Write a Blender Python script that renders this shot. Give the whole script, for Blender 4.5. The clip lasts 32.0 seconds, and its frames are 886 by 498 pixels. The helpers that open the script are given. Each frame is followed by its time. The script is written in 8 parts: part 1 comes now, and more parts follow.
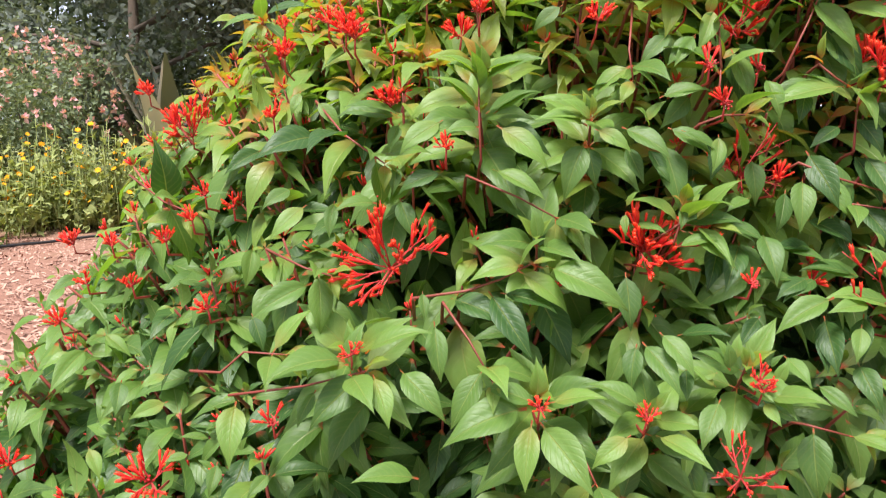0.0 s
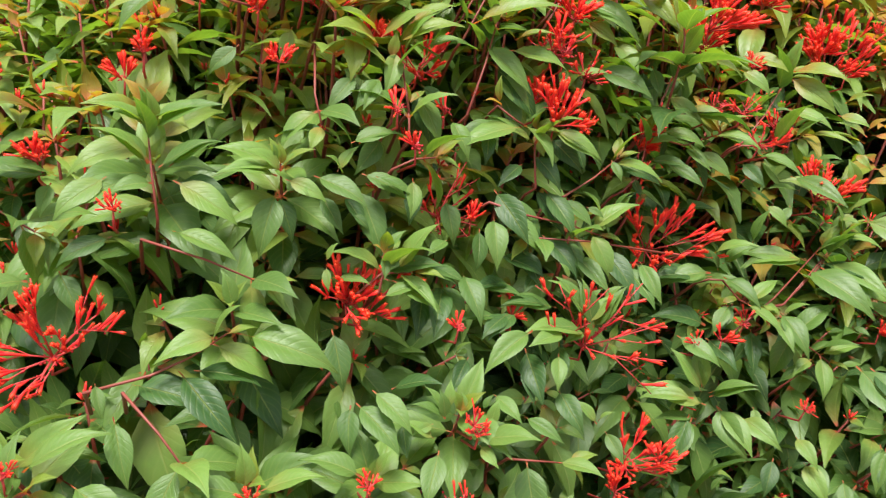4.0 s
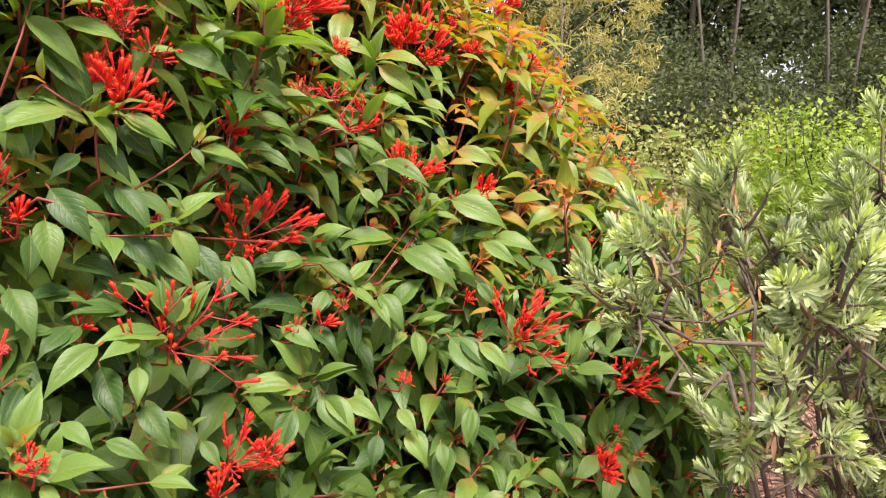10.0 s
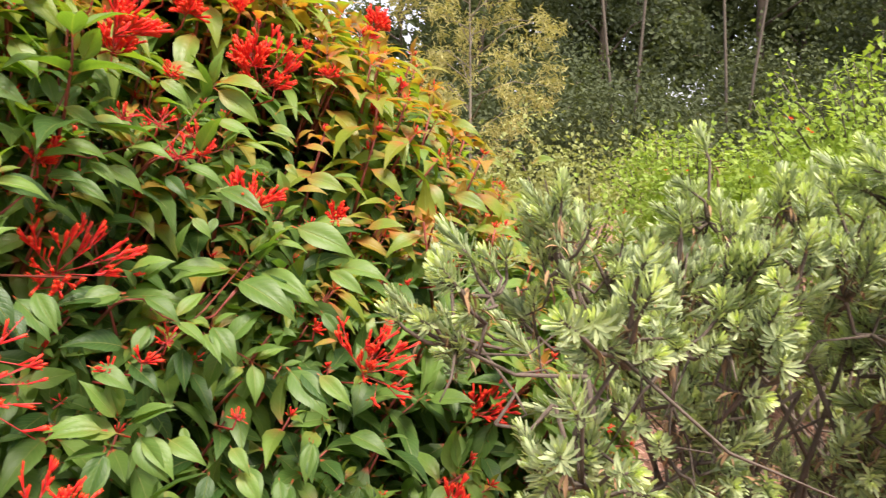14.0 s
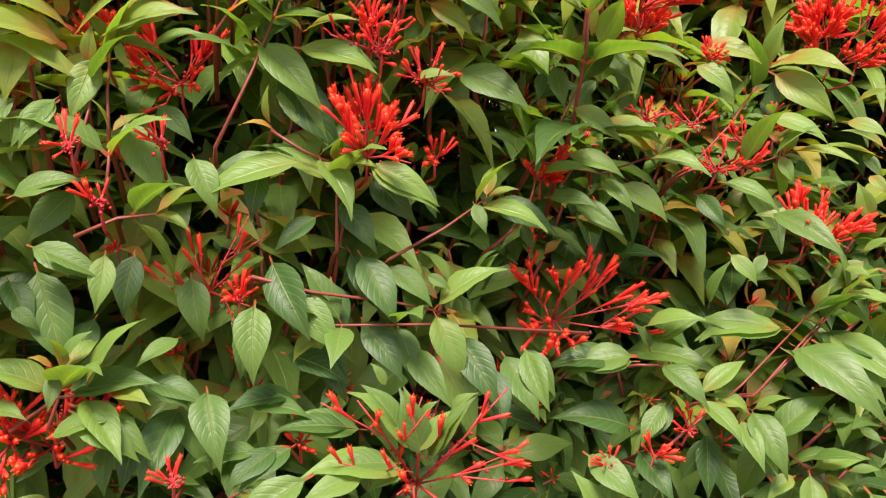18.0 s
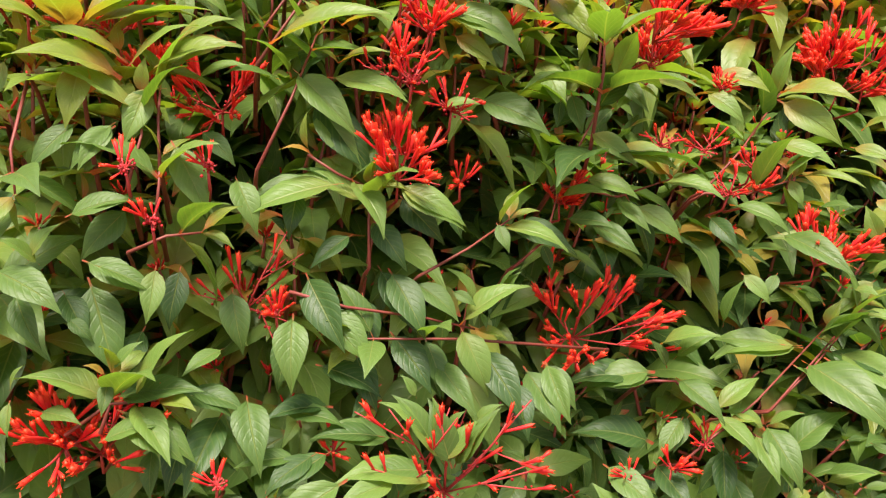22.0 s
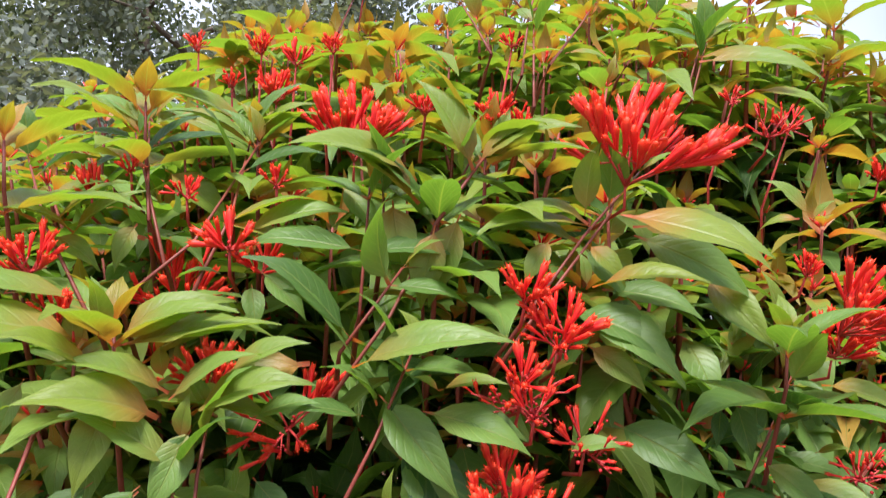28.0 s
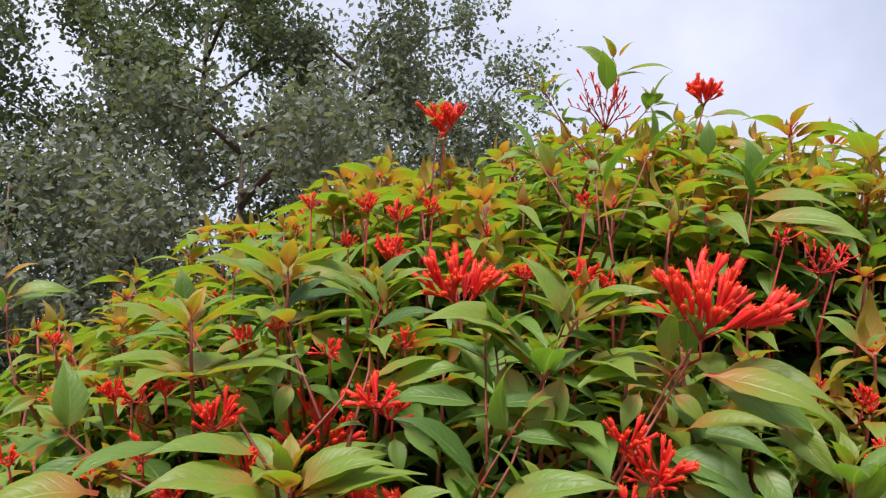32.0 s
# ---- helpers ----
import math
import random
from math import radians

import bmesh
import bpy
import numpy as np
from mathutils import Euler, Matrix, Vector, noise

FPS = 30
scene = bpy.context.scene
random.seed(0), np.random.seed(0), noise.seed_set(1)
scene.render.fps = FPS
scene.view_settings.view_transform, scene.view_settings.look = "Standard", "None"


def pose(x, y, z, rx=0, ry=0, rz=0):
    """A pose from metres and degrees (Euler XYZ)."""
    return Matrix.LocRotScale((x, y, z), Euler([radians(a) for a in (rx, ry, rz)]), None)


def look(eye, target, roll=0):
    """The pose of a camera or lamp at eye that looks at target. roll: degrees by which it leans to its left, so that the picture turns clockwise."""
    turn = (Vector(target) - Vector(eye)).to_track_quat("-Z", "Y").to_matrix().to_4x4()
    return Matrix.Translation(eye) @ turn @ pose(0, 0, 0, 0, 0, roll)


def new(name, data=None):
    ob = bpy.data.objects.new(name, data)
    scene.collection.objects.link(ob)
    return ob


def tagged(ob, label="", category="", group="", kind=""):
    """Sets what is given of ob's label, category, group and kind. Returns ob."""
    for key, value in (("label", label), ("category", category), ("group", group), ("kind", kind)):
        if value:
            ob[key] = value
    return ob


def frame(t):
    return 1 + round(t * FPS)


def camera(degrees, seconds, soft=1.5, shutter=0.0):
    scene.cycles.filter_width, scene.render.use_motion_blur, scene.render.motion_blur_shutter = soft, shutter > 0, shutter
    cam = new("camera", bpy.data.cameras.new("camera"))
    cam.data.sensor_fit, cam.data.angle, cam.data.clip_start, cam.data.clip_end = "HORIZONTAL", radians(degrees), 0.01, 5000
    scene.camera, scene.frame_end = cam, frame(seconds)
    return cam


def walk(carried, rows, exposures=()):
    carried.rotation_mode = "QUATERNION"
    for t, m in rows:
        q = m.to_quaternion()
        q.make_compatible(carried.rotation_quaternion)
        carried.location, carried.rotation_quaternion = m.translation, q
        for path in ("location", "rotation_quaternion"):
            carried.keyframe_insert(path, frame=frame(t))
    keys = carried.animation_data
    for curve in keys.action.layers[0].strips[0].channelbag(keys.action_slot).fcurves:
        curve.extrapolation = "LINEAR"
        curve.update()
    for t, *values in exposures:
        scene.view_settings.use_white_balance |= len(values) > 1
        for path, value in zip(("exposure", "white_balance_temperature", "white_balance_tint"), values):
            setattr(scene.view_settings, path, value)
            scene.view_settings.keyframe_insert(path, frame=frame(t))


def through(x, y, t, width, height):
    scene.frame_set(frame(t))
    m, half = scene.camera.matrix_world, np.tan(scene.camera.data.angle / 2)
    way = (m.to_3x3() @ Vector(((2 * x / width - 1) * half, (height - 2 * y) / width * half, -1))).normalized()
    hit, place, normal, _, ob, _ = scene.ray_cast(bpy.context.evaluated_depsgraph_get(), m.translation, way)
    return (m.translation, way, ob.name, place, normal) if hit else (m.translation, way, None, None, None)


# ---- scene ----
cam = camera(59.9, 32.0, soft=1.2, shutter=0.3)
# seconds, x, y, z, yaw, pitch, roll
PATH = [
    (0, 0.0068, 0.0274, 1.3163, -0.35, -9.43, -0.51),
    (0.5, -0.0020, 0.0390, 1.3272, -1.10, -7.07, -0.87),
    (1, 0.0074, 0.0385, 1.3427, -3.79, -5.12, -0.55),
    (1.5, 0.0226, 0.0434, 1.3479, -7.91, -3.78, 0.10),
    (2, 0.0397, 0.0545, 1.3486, -10.91, -3.67, 0.76),
    (2.5, 0.0444, 0.0733, 1.3433, -14.01, -3.97, 1.04),
    (4.5, 0.0430, 0.1285, 1.3500, -26.02, -8.71, 1.31),
    (5, 0.0715, 0.1363, 1.3546, -31.81, -8.84, 1.17),
    (5.5, 0.1038, 0.1438, 1.3615, -38.68, -8.64, 0.60),
    (6, 0.1301, 0.1330, 1.3745, -42.91, -8.44, 0.78),
    (6.5, 0.1409, 0.1378, 1.3593, -45.49, -8.67, 0.47),
    (7, 0.1465, 0.1273, 1.3519, -47.13, -9.49, 0.78),
    (7.5, 0.1651, 0.1065, 1.3499, -49.80, -10.06, 1.06),
    (8, 0.1660, 0.0973, 1.3515, -50.94, -10.43, 0.99),
    (8.5, 0.1608, 0.1081, 1.3498, -49.82, -10.53, 0.85),
    (9, 0.1505, 0.1161, 1.3528, -48.55, -10.02, 0.81),
    (9.5, 0.1492, 0.1207, 1.3496, -47.96, -9.68, 1.13),
    (10, 0.1561, 0.1199, 1.3518, -48.27, -9.66, 1.26),
    (10.5, 0.1683, 0.1097, 1.3550, -49.34, -9.33, 1.39),
    (11, 0.1906, 0.1085, 1.3511, -51.28, -9.60, 1.26),
    (11.5, 0.1982, 0.0977, 1.3511, -53.62, -10.32, 1.12),
    (12, 0.2069, 0.0790, 1.3464, -55.98, -10.85, 1.38),
    (12.5, 0.2284, 0.0507, 1.3409, -59.66, -11.36, 1.44),
    (13, 0.2664, 0.0166, 1.3421, -62.37, -11.36, 0.99),
    (13.5, 0.2753, -0.0010, 1.3640, -58.98, -10.01, 0.73),
    (14, 0.2907, 0.0075, 1.3723, -53.89, -8.57, 0.77),
    (14.5, 0.2630, 0.0374, 1.3876, -48.40, -7.20, 1.13),
    (15, 0.2144, 0.1006, 1.3952, -41.77, -6.64, 1.50),
    (15.5, 0.1914, 0.1866, 1.3955, -37.53, -6.86, 1.89),
    (17.5, 0.4793, 0.3773, 1.3817, -18.28, -7.59, 1.85),
    (18, 0.5158, 0.3920, 1.3778, -17.39, -7.27, 2.86),
    (18.5, 0.5269, 0.3940, 1.3674, -16.94, -6.78, 3.35),
    (19, 0.5261, 0.3906, 1.3621, -17.26, -6.47, 3.49),
    (19.5, 0.5179, 0.3829, 1.3670, -17.28, -5.87, 3.71),
    (20, 0.5116, 0.3773, 1.3653, -17.22, -5.44, 3.35),
    (20.5, 0.5110, 0.3740, 1.3653, -17.24, -5.40, 3.21),
    (21, 0.4996, 0.3550, 1.3696, -16.93, -4.96, 3.39),
    (21.5, 0.4888, 0.3566, 1.3686, -16.47, -4.80, 3.20),
    (22, 0.4833, 0.3521, 1.3683, -16.63, -4.87, 2.95),
    (22.5, 0.4724, 0.3407, 1.3690, -16.78, -4.52, 2.61),
    (23, 0.4663, 0.3378, 1.3746, -16.64, -4.28, 2.21),
    (23.5, 0.4808, 0.3678, 1.3710, -16.71, -4.35, 1.99),
    (24, 0.5196, 0.4218, 1.3606, -16.67, -4.85, 2.18),
    (24.5, 0.5355, 0.4669, 1.3685, -16.25, -5.46, 2.65),
    (26.5, 0.5991, 0.6809, 1.4069, -20.74, -4.37, 0.63),
    (27, 0.5535, 0.6534, 1.4672, -17.59, 0.43, 1.09),
    (27.5, 0.5086, 0.6040, 1.5383, -11.74, 3.22, 0.27),
    (28, 0.5163, 0.5756, 1.5666, -10.13, 6.11, 0.25),
    (28.5, 0.5122, 0.5402, 1.5938, -10.64, 8.40, 0.02),
    (29, 0.5053, 0.5148, 1.6087, -11.26, 8.83, -0.12),
    (29.5, 0.4989, 0.4663, 1.6219, -11.40, 8.63, 0.08),
    (30, 0.4753, 0.4308, 1.6248, -11.34, 9.44, 0.32),
    (30.5, 0.4622, 0.4249, 1.6310, -10.77, 10.44, 0.73),
    (31, 0.4562, 0.4250, 1.6421, -9.89, 11.44, 1.01),
    (31.5, 0.4317, 0.4247, 1.6438, -8.77, 12.07, 1.11),
    (32, 0.4128, 0.4169, 1.6376, -6.91, 11.95, 1.34),
]
walk(cam, [(t, pose(x, y, z, 90 + pitch, roll, yaw)) for t, x, y, z, yaw, pitch, roll in PATH],
     exposures=[(0.0, 1.22, 6300, 15), (5.0, 1.20, 6350, 15), (8.0, 1.25, 6750, 20), (10.0, 1.26, 6850, 21), (13.0, 1.27, 6950, 22), (14.5, 1.23, 6900, 21), (17.5, 1.27, 6900, 22), (24.5, 1.27, 6900, 22),
                (27.0, 1.24, 6600, 20), (28.0, 1.04, 6050, 17), (28.5, 0.90, 6050, 16), (30.0, 0.78, 6200, 16), (32.0, 0.54, 6350, 16)])

# ---- sky and sun: a bright overcast noon ----
SUN_TURN, SUN_UP = radians(200), radians(64)
world = bpy.data.worlds.new("sky")
scene.world = world
world.use_nodes = True
wt = world.node_tree
wt.nodes.clear()
w_out = wt.nodes.new("ShaderNodeOutputWorld")
w_bg = wt.nodes.new("ShaderNodeBackground")
w_sky = wt.nodes.new("ShaderNodeTexSky")
w_sky.sky_type, w_sky.sun_disc, w_sky.sun_elevation, w_sky.sun_rotation = "NISHITA", False, SUN_UP, SUN_TURN
w_sky.air_density, w_sky.dust_density = 1.0, 2.0
w_noise = wt.nodes.new("ShaderNodeTexNoise")
w_noise.inputs["Scale"].default_value, w_noise.inputs["Detail"].default_value = 2.2, 5.0
w_ramp = wt.nodes.new("ShaderNodeValToRGB")
w_ramp.color_ramp.elements[0].position, w_ramp.color_ramp.elements[1].position = 0.36, 0.60
w_ramp.color_ramp.elements[0].color = (0.50, 0.50, 0.50, 1)
w_mix = wt.nodes.new("ShaderNodeMixRGB")
w_mix.inputs[2].default_value = (6.2, 6.65, 7.6, 1)
wt.links.new(w_noise.outputs["Fac"], w_ramp.inputs[0])
wt.links.new(w_ramp.outputs[0], w_mix.inputs[0])
wt.links.new(w_sky.outputs[0], w_mix.inputs[1])
wt.links.new(w_mix.outputs[0], w_bg.inputs["Color"])
w_bg.inputs["Strength"].default_value = 0.094
wt.links.new(w_bg.outputs[0], w_out.inputs[0])

sun_data = bpy.data.lights.new("sun", "SUN")
sun_data.energy, sun_data.angle, sun_data.color = 4.3, radians(20), (1.0, 0.95, 0.87)
sun = new("sun", sun_data)
sun.matrix_world = look((0, 0, 20), Vector((0, 0, 20)) - Vector((math.sin(SUN_TURN) * math.cos(SUN_UP), math.cos(SUN_TURN) * math.cos(SUN_UP), math.sin(SUN_UP))))


# ---- materials ----
class Mat:
    """A node material with short helpers."""
    def __init__(self, name):
        self.m = bpy.data.materials.new(name)
        self.m.use_nodes = True
        self.t = self.m.node_tree
        self.t.nodes.clear()
        self.out = self.t.nodes.new("ShaderNodeOutputMaterial")

    def node(self, kind, **sets):
        n = self.t.nodes.new("ShaderNode" + kind)
        for k, v in sets.items():
            if k == "op":
                n.operation = v
            else:
                n.inputs[k.replace("_", " ")].default_value = v
        return n

    def link(self, a, b):
        self.t.links.new(a, b)

    def val(self, op, a, b=None, clamp=False):
        n = self.t.nodes.new("ShaderNodeMath")
        n.operation, n.use_clamp = op, clamp
        for i, v in enumerate((a, b)):
            if v is None:
                continue
            if isinstance(v, (int, float)):
                n.inputs[i].default_value = v
            else:
                self.link(v, n.inputs[i])
        return n.outputs[0]

    def mix(self, f, a, b, mode="MIX"):
        n = self.t.nodes.new("ShaderNodeMixRGB")
        n.blend_type = mode
        for i, v in enumerate((f, a, b)):
            if isinstance(v, (int, float)):
                n.inputs[i].default_value = v
            elif isinstance(v, tuple):
                n.inputs[i].default_value = (*v, 1)
            else:
                self.link(v, n.inputs[i])
        return n.outputs[0]

    def attr(self, name):
        n = self.t.nodes.new("ShaderNodeAttribute")
        n.attribute_name = name
        return n

    def noise(self, scale, detail=4.0, rough=0.55, space="Object"):
        n = self.node("TexNoise", Scale=scale, Detail=detail, Roughness=rough)
        self.link(self.node("TexCoord").outputs[space], n.inputs["Vector"])
        return n.outputs["Fac"]

    def chance(self):
        """One random number for each piece, be it an object or an island of a mesh."""
        a = self.node("ObjectInfo").outputs["Random"]
        b = self.node("NewGeometry").outputs["Random Per Island"]
        return self.val("FRACT", self.val("ADD", a, b))

    def surface(self, colour, rough=0.6, spec=0.4, bump=None, depth=0.3, dist=0.003, through=0.0, through_colour=None, metal=0.0):
        p = self.node("BsdfPrincipled")
        p.inputs["Metallic"].default_value = metal
        p.inputs["Specular IOR Level"].default_value = spec
        for name, v in (("Base Color", colour), ("Roughness", rough)):
            if isinstance(v, tuple):
                p.inputs[name].default_value = (*v, 1)
            elif isinstance(v, (int, float)):
                p.inputs[name].default_value = v
            else:
                self.link(v, p.inputs[name])
        if bump is not None:
            b = self.node("Bump", Strength=depth, Distance=dist)
            self.link(bump, b.inputs["Height"])
            self.link(b.outputs[0], p.inputs["Normal"])
        last = p.outputs[0]
        if through > 0:
            tr = self.node("BsdfTranslucent")
            c = through_colour if through_colour is not None else colour
            if isinstance(c, tuple):
                tr.inputs["Color"].default_value = (*c, 1)
            else:
                self.link(c, tr.inputs["Color"])
            mx = self.node("MixShader", Fac=through)
            self.link(last, mx.inputs[1])
            self.link(tr.outputs[0], mx.inputs[2])
            last = mx.outputs[0]
        self.link(last, self.out.inputs[0])
        return self.m


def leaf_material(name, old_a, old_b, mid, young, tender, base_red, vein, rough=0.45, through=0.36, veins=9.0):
    """A broad leaf: 'grow' runs from 0 (old, also the dark tone for leaves in shade) to 1 (newest), 'UVMap' runs along
    and across the blade.
    """
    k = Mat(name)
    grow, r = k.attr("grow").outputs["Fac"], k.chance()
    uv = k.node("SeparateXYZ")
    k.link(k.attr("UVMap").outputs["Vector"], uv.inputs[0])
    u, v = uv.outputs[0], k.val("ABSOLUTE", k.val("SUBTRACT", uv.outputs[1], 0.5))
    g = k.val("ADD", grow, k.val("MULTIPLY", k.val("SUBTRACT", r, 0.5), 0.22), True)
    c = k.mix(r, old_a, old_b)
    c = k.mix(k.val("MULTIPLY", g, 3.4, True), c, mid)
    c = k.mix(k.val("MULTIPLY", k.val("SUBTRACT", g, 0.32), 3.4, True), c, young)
    c = k.mix(k.val("MULTIPLY", k.val("SUBTRACT", g, 0.68), 3.0, True), c, tender)
    foot = k.val("MULTIPLY", k.val("SUBTRACT", 1.0, k.val("MULTIPLY", u, 1.9), True), k.val("MULTIPLY", k.val("SUBTRACT", g, 0.20), 2.2, True))
    c = k.mix(foot, c, base_red)
    c = k.mix(k.val("MULTIPLY", k.val("SUBTRACT", 0.125, u), 14.0, True), c, base_red)
    mottle = k.noise(55.0, 5.0)
    c = k.mix(k.val("MULTIPLY", mottle, 0.30), c, (0.03, 0.05, 0.015), "MIX")
    wear = k.val("MULTIPLY", k.val("SUBTRACT", k.noise(23.0, 6.0, 0.7), 0.68, True), 6.0, True)
    c = k.mix(k.val("MULTIPLY", wear, 0.5), c, (0.12, 0.08, 0.03))
    rib = k.val("SUBTRACT", 1.0, k.val("MULTIPLY", v, 30.0), True)
    side = k.val("SINE", k.val("MULTIPLY", k.val("SUBTRACT", u, k.val("MULTIPLY", v, 0.55)), veins * 6.283))
    ridge = k.val("POWER", k.val("ADD", k.val("MULTIPLY", side, 0.5), 0.5), 6.0)
    c = k.mix(k.val("MULTIPLY", rib, 0.55), c, k.mix(k.val("MULTIPLY", u, 2.2, True), k.mix(0.4, vein, base_red), vein))
    c = k.mix(k.val("MULTIPLY", ridge, 0.10), c, vein)
    height = k.val("SUBTRACT", k.val("MULTIPLY", mottle, 0.35), k.val("ADD", k.val("MULTIPLY", ridge, 0.24), rib))
    tc = k.mix(0.75, c, k.mix(1.0, c, (2.2, 2.4, 0.45), "MULTIPLY"))
    return k.surface(c, rough, 0.34, height, 0.5, 0.002, through, tc)


# the two old greens also carry painted shade for inner and low leaves
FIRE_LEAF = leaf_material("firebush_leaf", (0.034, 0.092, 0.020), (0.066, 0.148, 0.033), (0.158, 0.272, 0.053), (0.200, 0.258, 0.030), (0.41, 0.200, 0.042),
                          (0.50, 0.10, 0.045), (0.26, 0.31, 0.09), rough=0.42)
SILVER_LEAF = leaf_material("silver_leaf", (0.130, 0.180, 0.090), (0.38, 0.45, 0.255), (0.58, 0.67, 0.38), (0.66, 0.76, 0.33), (0.68, 0.77, 0.25),
                            (0.40, 0.48, 0.20), (0.40, 0.48, 0.26), 0.5, 0.22, 0.0)


def plain(name, a, b, scale=20.0, rough=0.7, bump=0.4, dist=0.004, through=0.0, spec=0.35):
    k = Mat(name)
    n = k.noise(scale, 6.0, 0.6)
    n2 = k.noise(scale * 0.13, 3.0)
    c = k.mix(n, a, b)
    c = k.mix(k.val("MULTIPLY", n2, 0.45), c, tuple(x * 0.55 for x in a))
    c = k.mix(k.val("MULTIPLY", k.chance(), 0.4), c, b)
    return k.surface(c, rough, spec, n, bump, dist, through)


TWIG = plain("twig_red", (0.20, 0.042, 0.032), (0.33, 0.080, 0.055), 90.0, 0.55)
GREEN_TWIG = plain("twig_red_green", (0.26, 0.040, 0.034), (0.17, 0.055, 0.032), 60.0, 0.5)
BARK = plain("bark_grey_brown", (0.060, 0.044, 0.032), (0.16, 0.125, 0.095), 35.0, 0.9, 0.9, 0.01)
BARK_PALE = plain("bark_pale", (0.20, 0.17, 0.13), (0.36, 0.32, 0.26), 20.0, 0.9, 0.9, 0.01)
DRY = plain("dry_leaf", (0.20, 0.11, 0.055), (0.33, 0.22, 0.11), 50.0, 0.9)
HOSE = plain("black_hose", (0.012, 0.012, 0.013), (0.03, 0.03, 0.03), 60.0, 0.45)


def petal_material(name, a, b, tip):
    k = Mat(name)
    u = k.node("SeparateXYZ")
    k.link(k.attr("UVMap").outputs["Vector"], u.inputs[0])
    r = k.chance()
    c = k.mix(r, a, b)
    c = k.mix(k.val("MULTIPLY", k.val("SUBTRACT", u.outputs[0], 0.70), 2.6, True), c, tip)
    c = k.mix(k.val("MULTIPLY", k.noise(140.0, 3.0), 0.25), c, tuple(x * 0.5 for x in a))
    return k.surface(c, 0.45, 0.35, k.noise(300.0, 2.0), 0.15, 0.001, 0.18)


FLORET = petal_material("floret_red", (0.78, 0.024, 0.028), (0.90, 0.046, 0.032), (0.93, 0.10, 0.026))
BERRY = petal_material("berry_red", (0.42, 0.014, 0.022), (0.58, 0.026, 0.026), (0.5, 0.03, 0.03))
CYME = plain("cyme_red", (0.40, 0.030, 0.035), (0.55, 0.07, 0.055), 120.0, 0.5)


def foliage(name, a, b, c2, rough=0.75, through=0.3):
    """Small far leaves with a colour of their own for each leaf."""
    k = Mat(name)
    r = k.chance()
    c = k.mix(r, a, b)
    c = k.mix(k.val("MULTIPLY", k.noise(0.9, 4.0), 0.7), c, c2)
    return k.surface(c, rough, 0.16, None, 0, 0, through, k.mix(1.0, c, (1.6, 1.6, 0.7), "MULTIPLY"))


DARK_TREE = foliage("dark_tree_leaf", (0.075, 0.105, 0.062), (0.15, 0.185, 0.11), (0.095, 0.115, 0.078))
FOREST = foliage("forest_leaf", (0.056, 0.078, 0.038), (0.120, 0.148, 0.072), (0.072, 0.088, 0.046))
OLIVE_TREE = foliage("olive_tree_leaf", (0.095, 0.122, 0.102), (0.20, 0.225, 0.18), (0.125, 0.142, 0.118))
PALE_TREE = foliage("pale_tree_leaf", (0.30, 0.31, 0.13), (0.46, 0.43, 0.19), (0.32, 0.29, 0.12))
LIME = foliage("lime_leaf", (0.17, 0.28, 0.045), (0.34, 0.46, 0.09), (0.18, 0.24, 0.05), 0.5, 0.35)
SAGE = foliage("sage_leaf", (0.22, 0.275, 0.10), (0.32, 0.37, 0.145), (0.25, 0.255, 0.095))
GREY_BUSH = foliage("grey_bush_leaf", (0.12, 0.165, 0.09), (0.26, 0.31, 0.19), (0.16, 0.195, 0.115))
PINK = foliage("pink_petal", (0.66, 0.27, 0.30), (0.82, 0.52, 0.52), (0.6, 0.36, 0.34))
YELLOW = foliage("yellow_petal", (0.80, 0.36, 0.012), (0.86, 0.46, 0.02), (0.72, 0.30, 0.012))
BARK_DULL = plain("bark_dull", (0.085, 0.072, 0.055), (0.17, 0.145, 0.115), 20.0, 0.9, 0.9, 0.01)
ORANGE = foliage("orange_petal", (0.75, 0.06, 0.03), (0.80, 0.16, 0.05), (0.70, 0.08, 0.03))
BLADE = foliage("spear_leaf", (0.10, 0.115, 0.06), (0.20, 0.21, 0.11), (0.13, 0.12, 0.07), 0.5, 0.15)
BLADE_PALE = foliage("spear_leaf_dry", (0.38, 0.34, 0.26), (0.52, 0.47, 0.38), (0.35, 0.28, 0.2))


def ground_material():
    k = Mat("ground_mulch")
    fine, mid, big = k.noise(38.0, 8.0, 0.7), k.noise(7.0, 6.0, 0.6), k.noise(0.35, 4.0)
    c = k.mix(fine, (0.11, 0.050, 0.034), (0.42, 0.24, 0.175))
    c = k.mix(k.val("MULTIPLY", mid, 0.6), c, (0.20, 0.10, 0.07))
    pos = k.node("SeparateXYZ")
    k.link(k.node("TexCoord").outputs["Object"], pos.inputs[0])
    d = k.val("SQRT", k.val("ADD", k.val("MULTIPLY", pos.outputs[0], pos.outputs[0]), k.val("MULTIPLY", pos.outputs[1], pos.outputs[1])))
    far = k.val("ADD", k.val("MULTIPLY", k.val("SUBTRACT", d, 10.5), 0.25), k.val("MULTIPLY", k.val("SUBTRACT", big, 0.5), 4.0), True)
    grass = k.mix(k.noise(3.0, 8.0, 0.7), (0.10, 0.13, 0.035), (0.26, 0.25, 0.10))
    return k.surface(k.mix(far, c, grass), 0.95, 0.15, fine, 0.9, 0.02)


GROUND = ground_material()
CHIP = plain("mulch_chip", (0.30, 0.15, 0.105), (0.56, 0.36, 0.27), 60.0, 0.95, 0.6, 0.003)


# ---- building helpers ----
rng = np.random.default_rng(7)


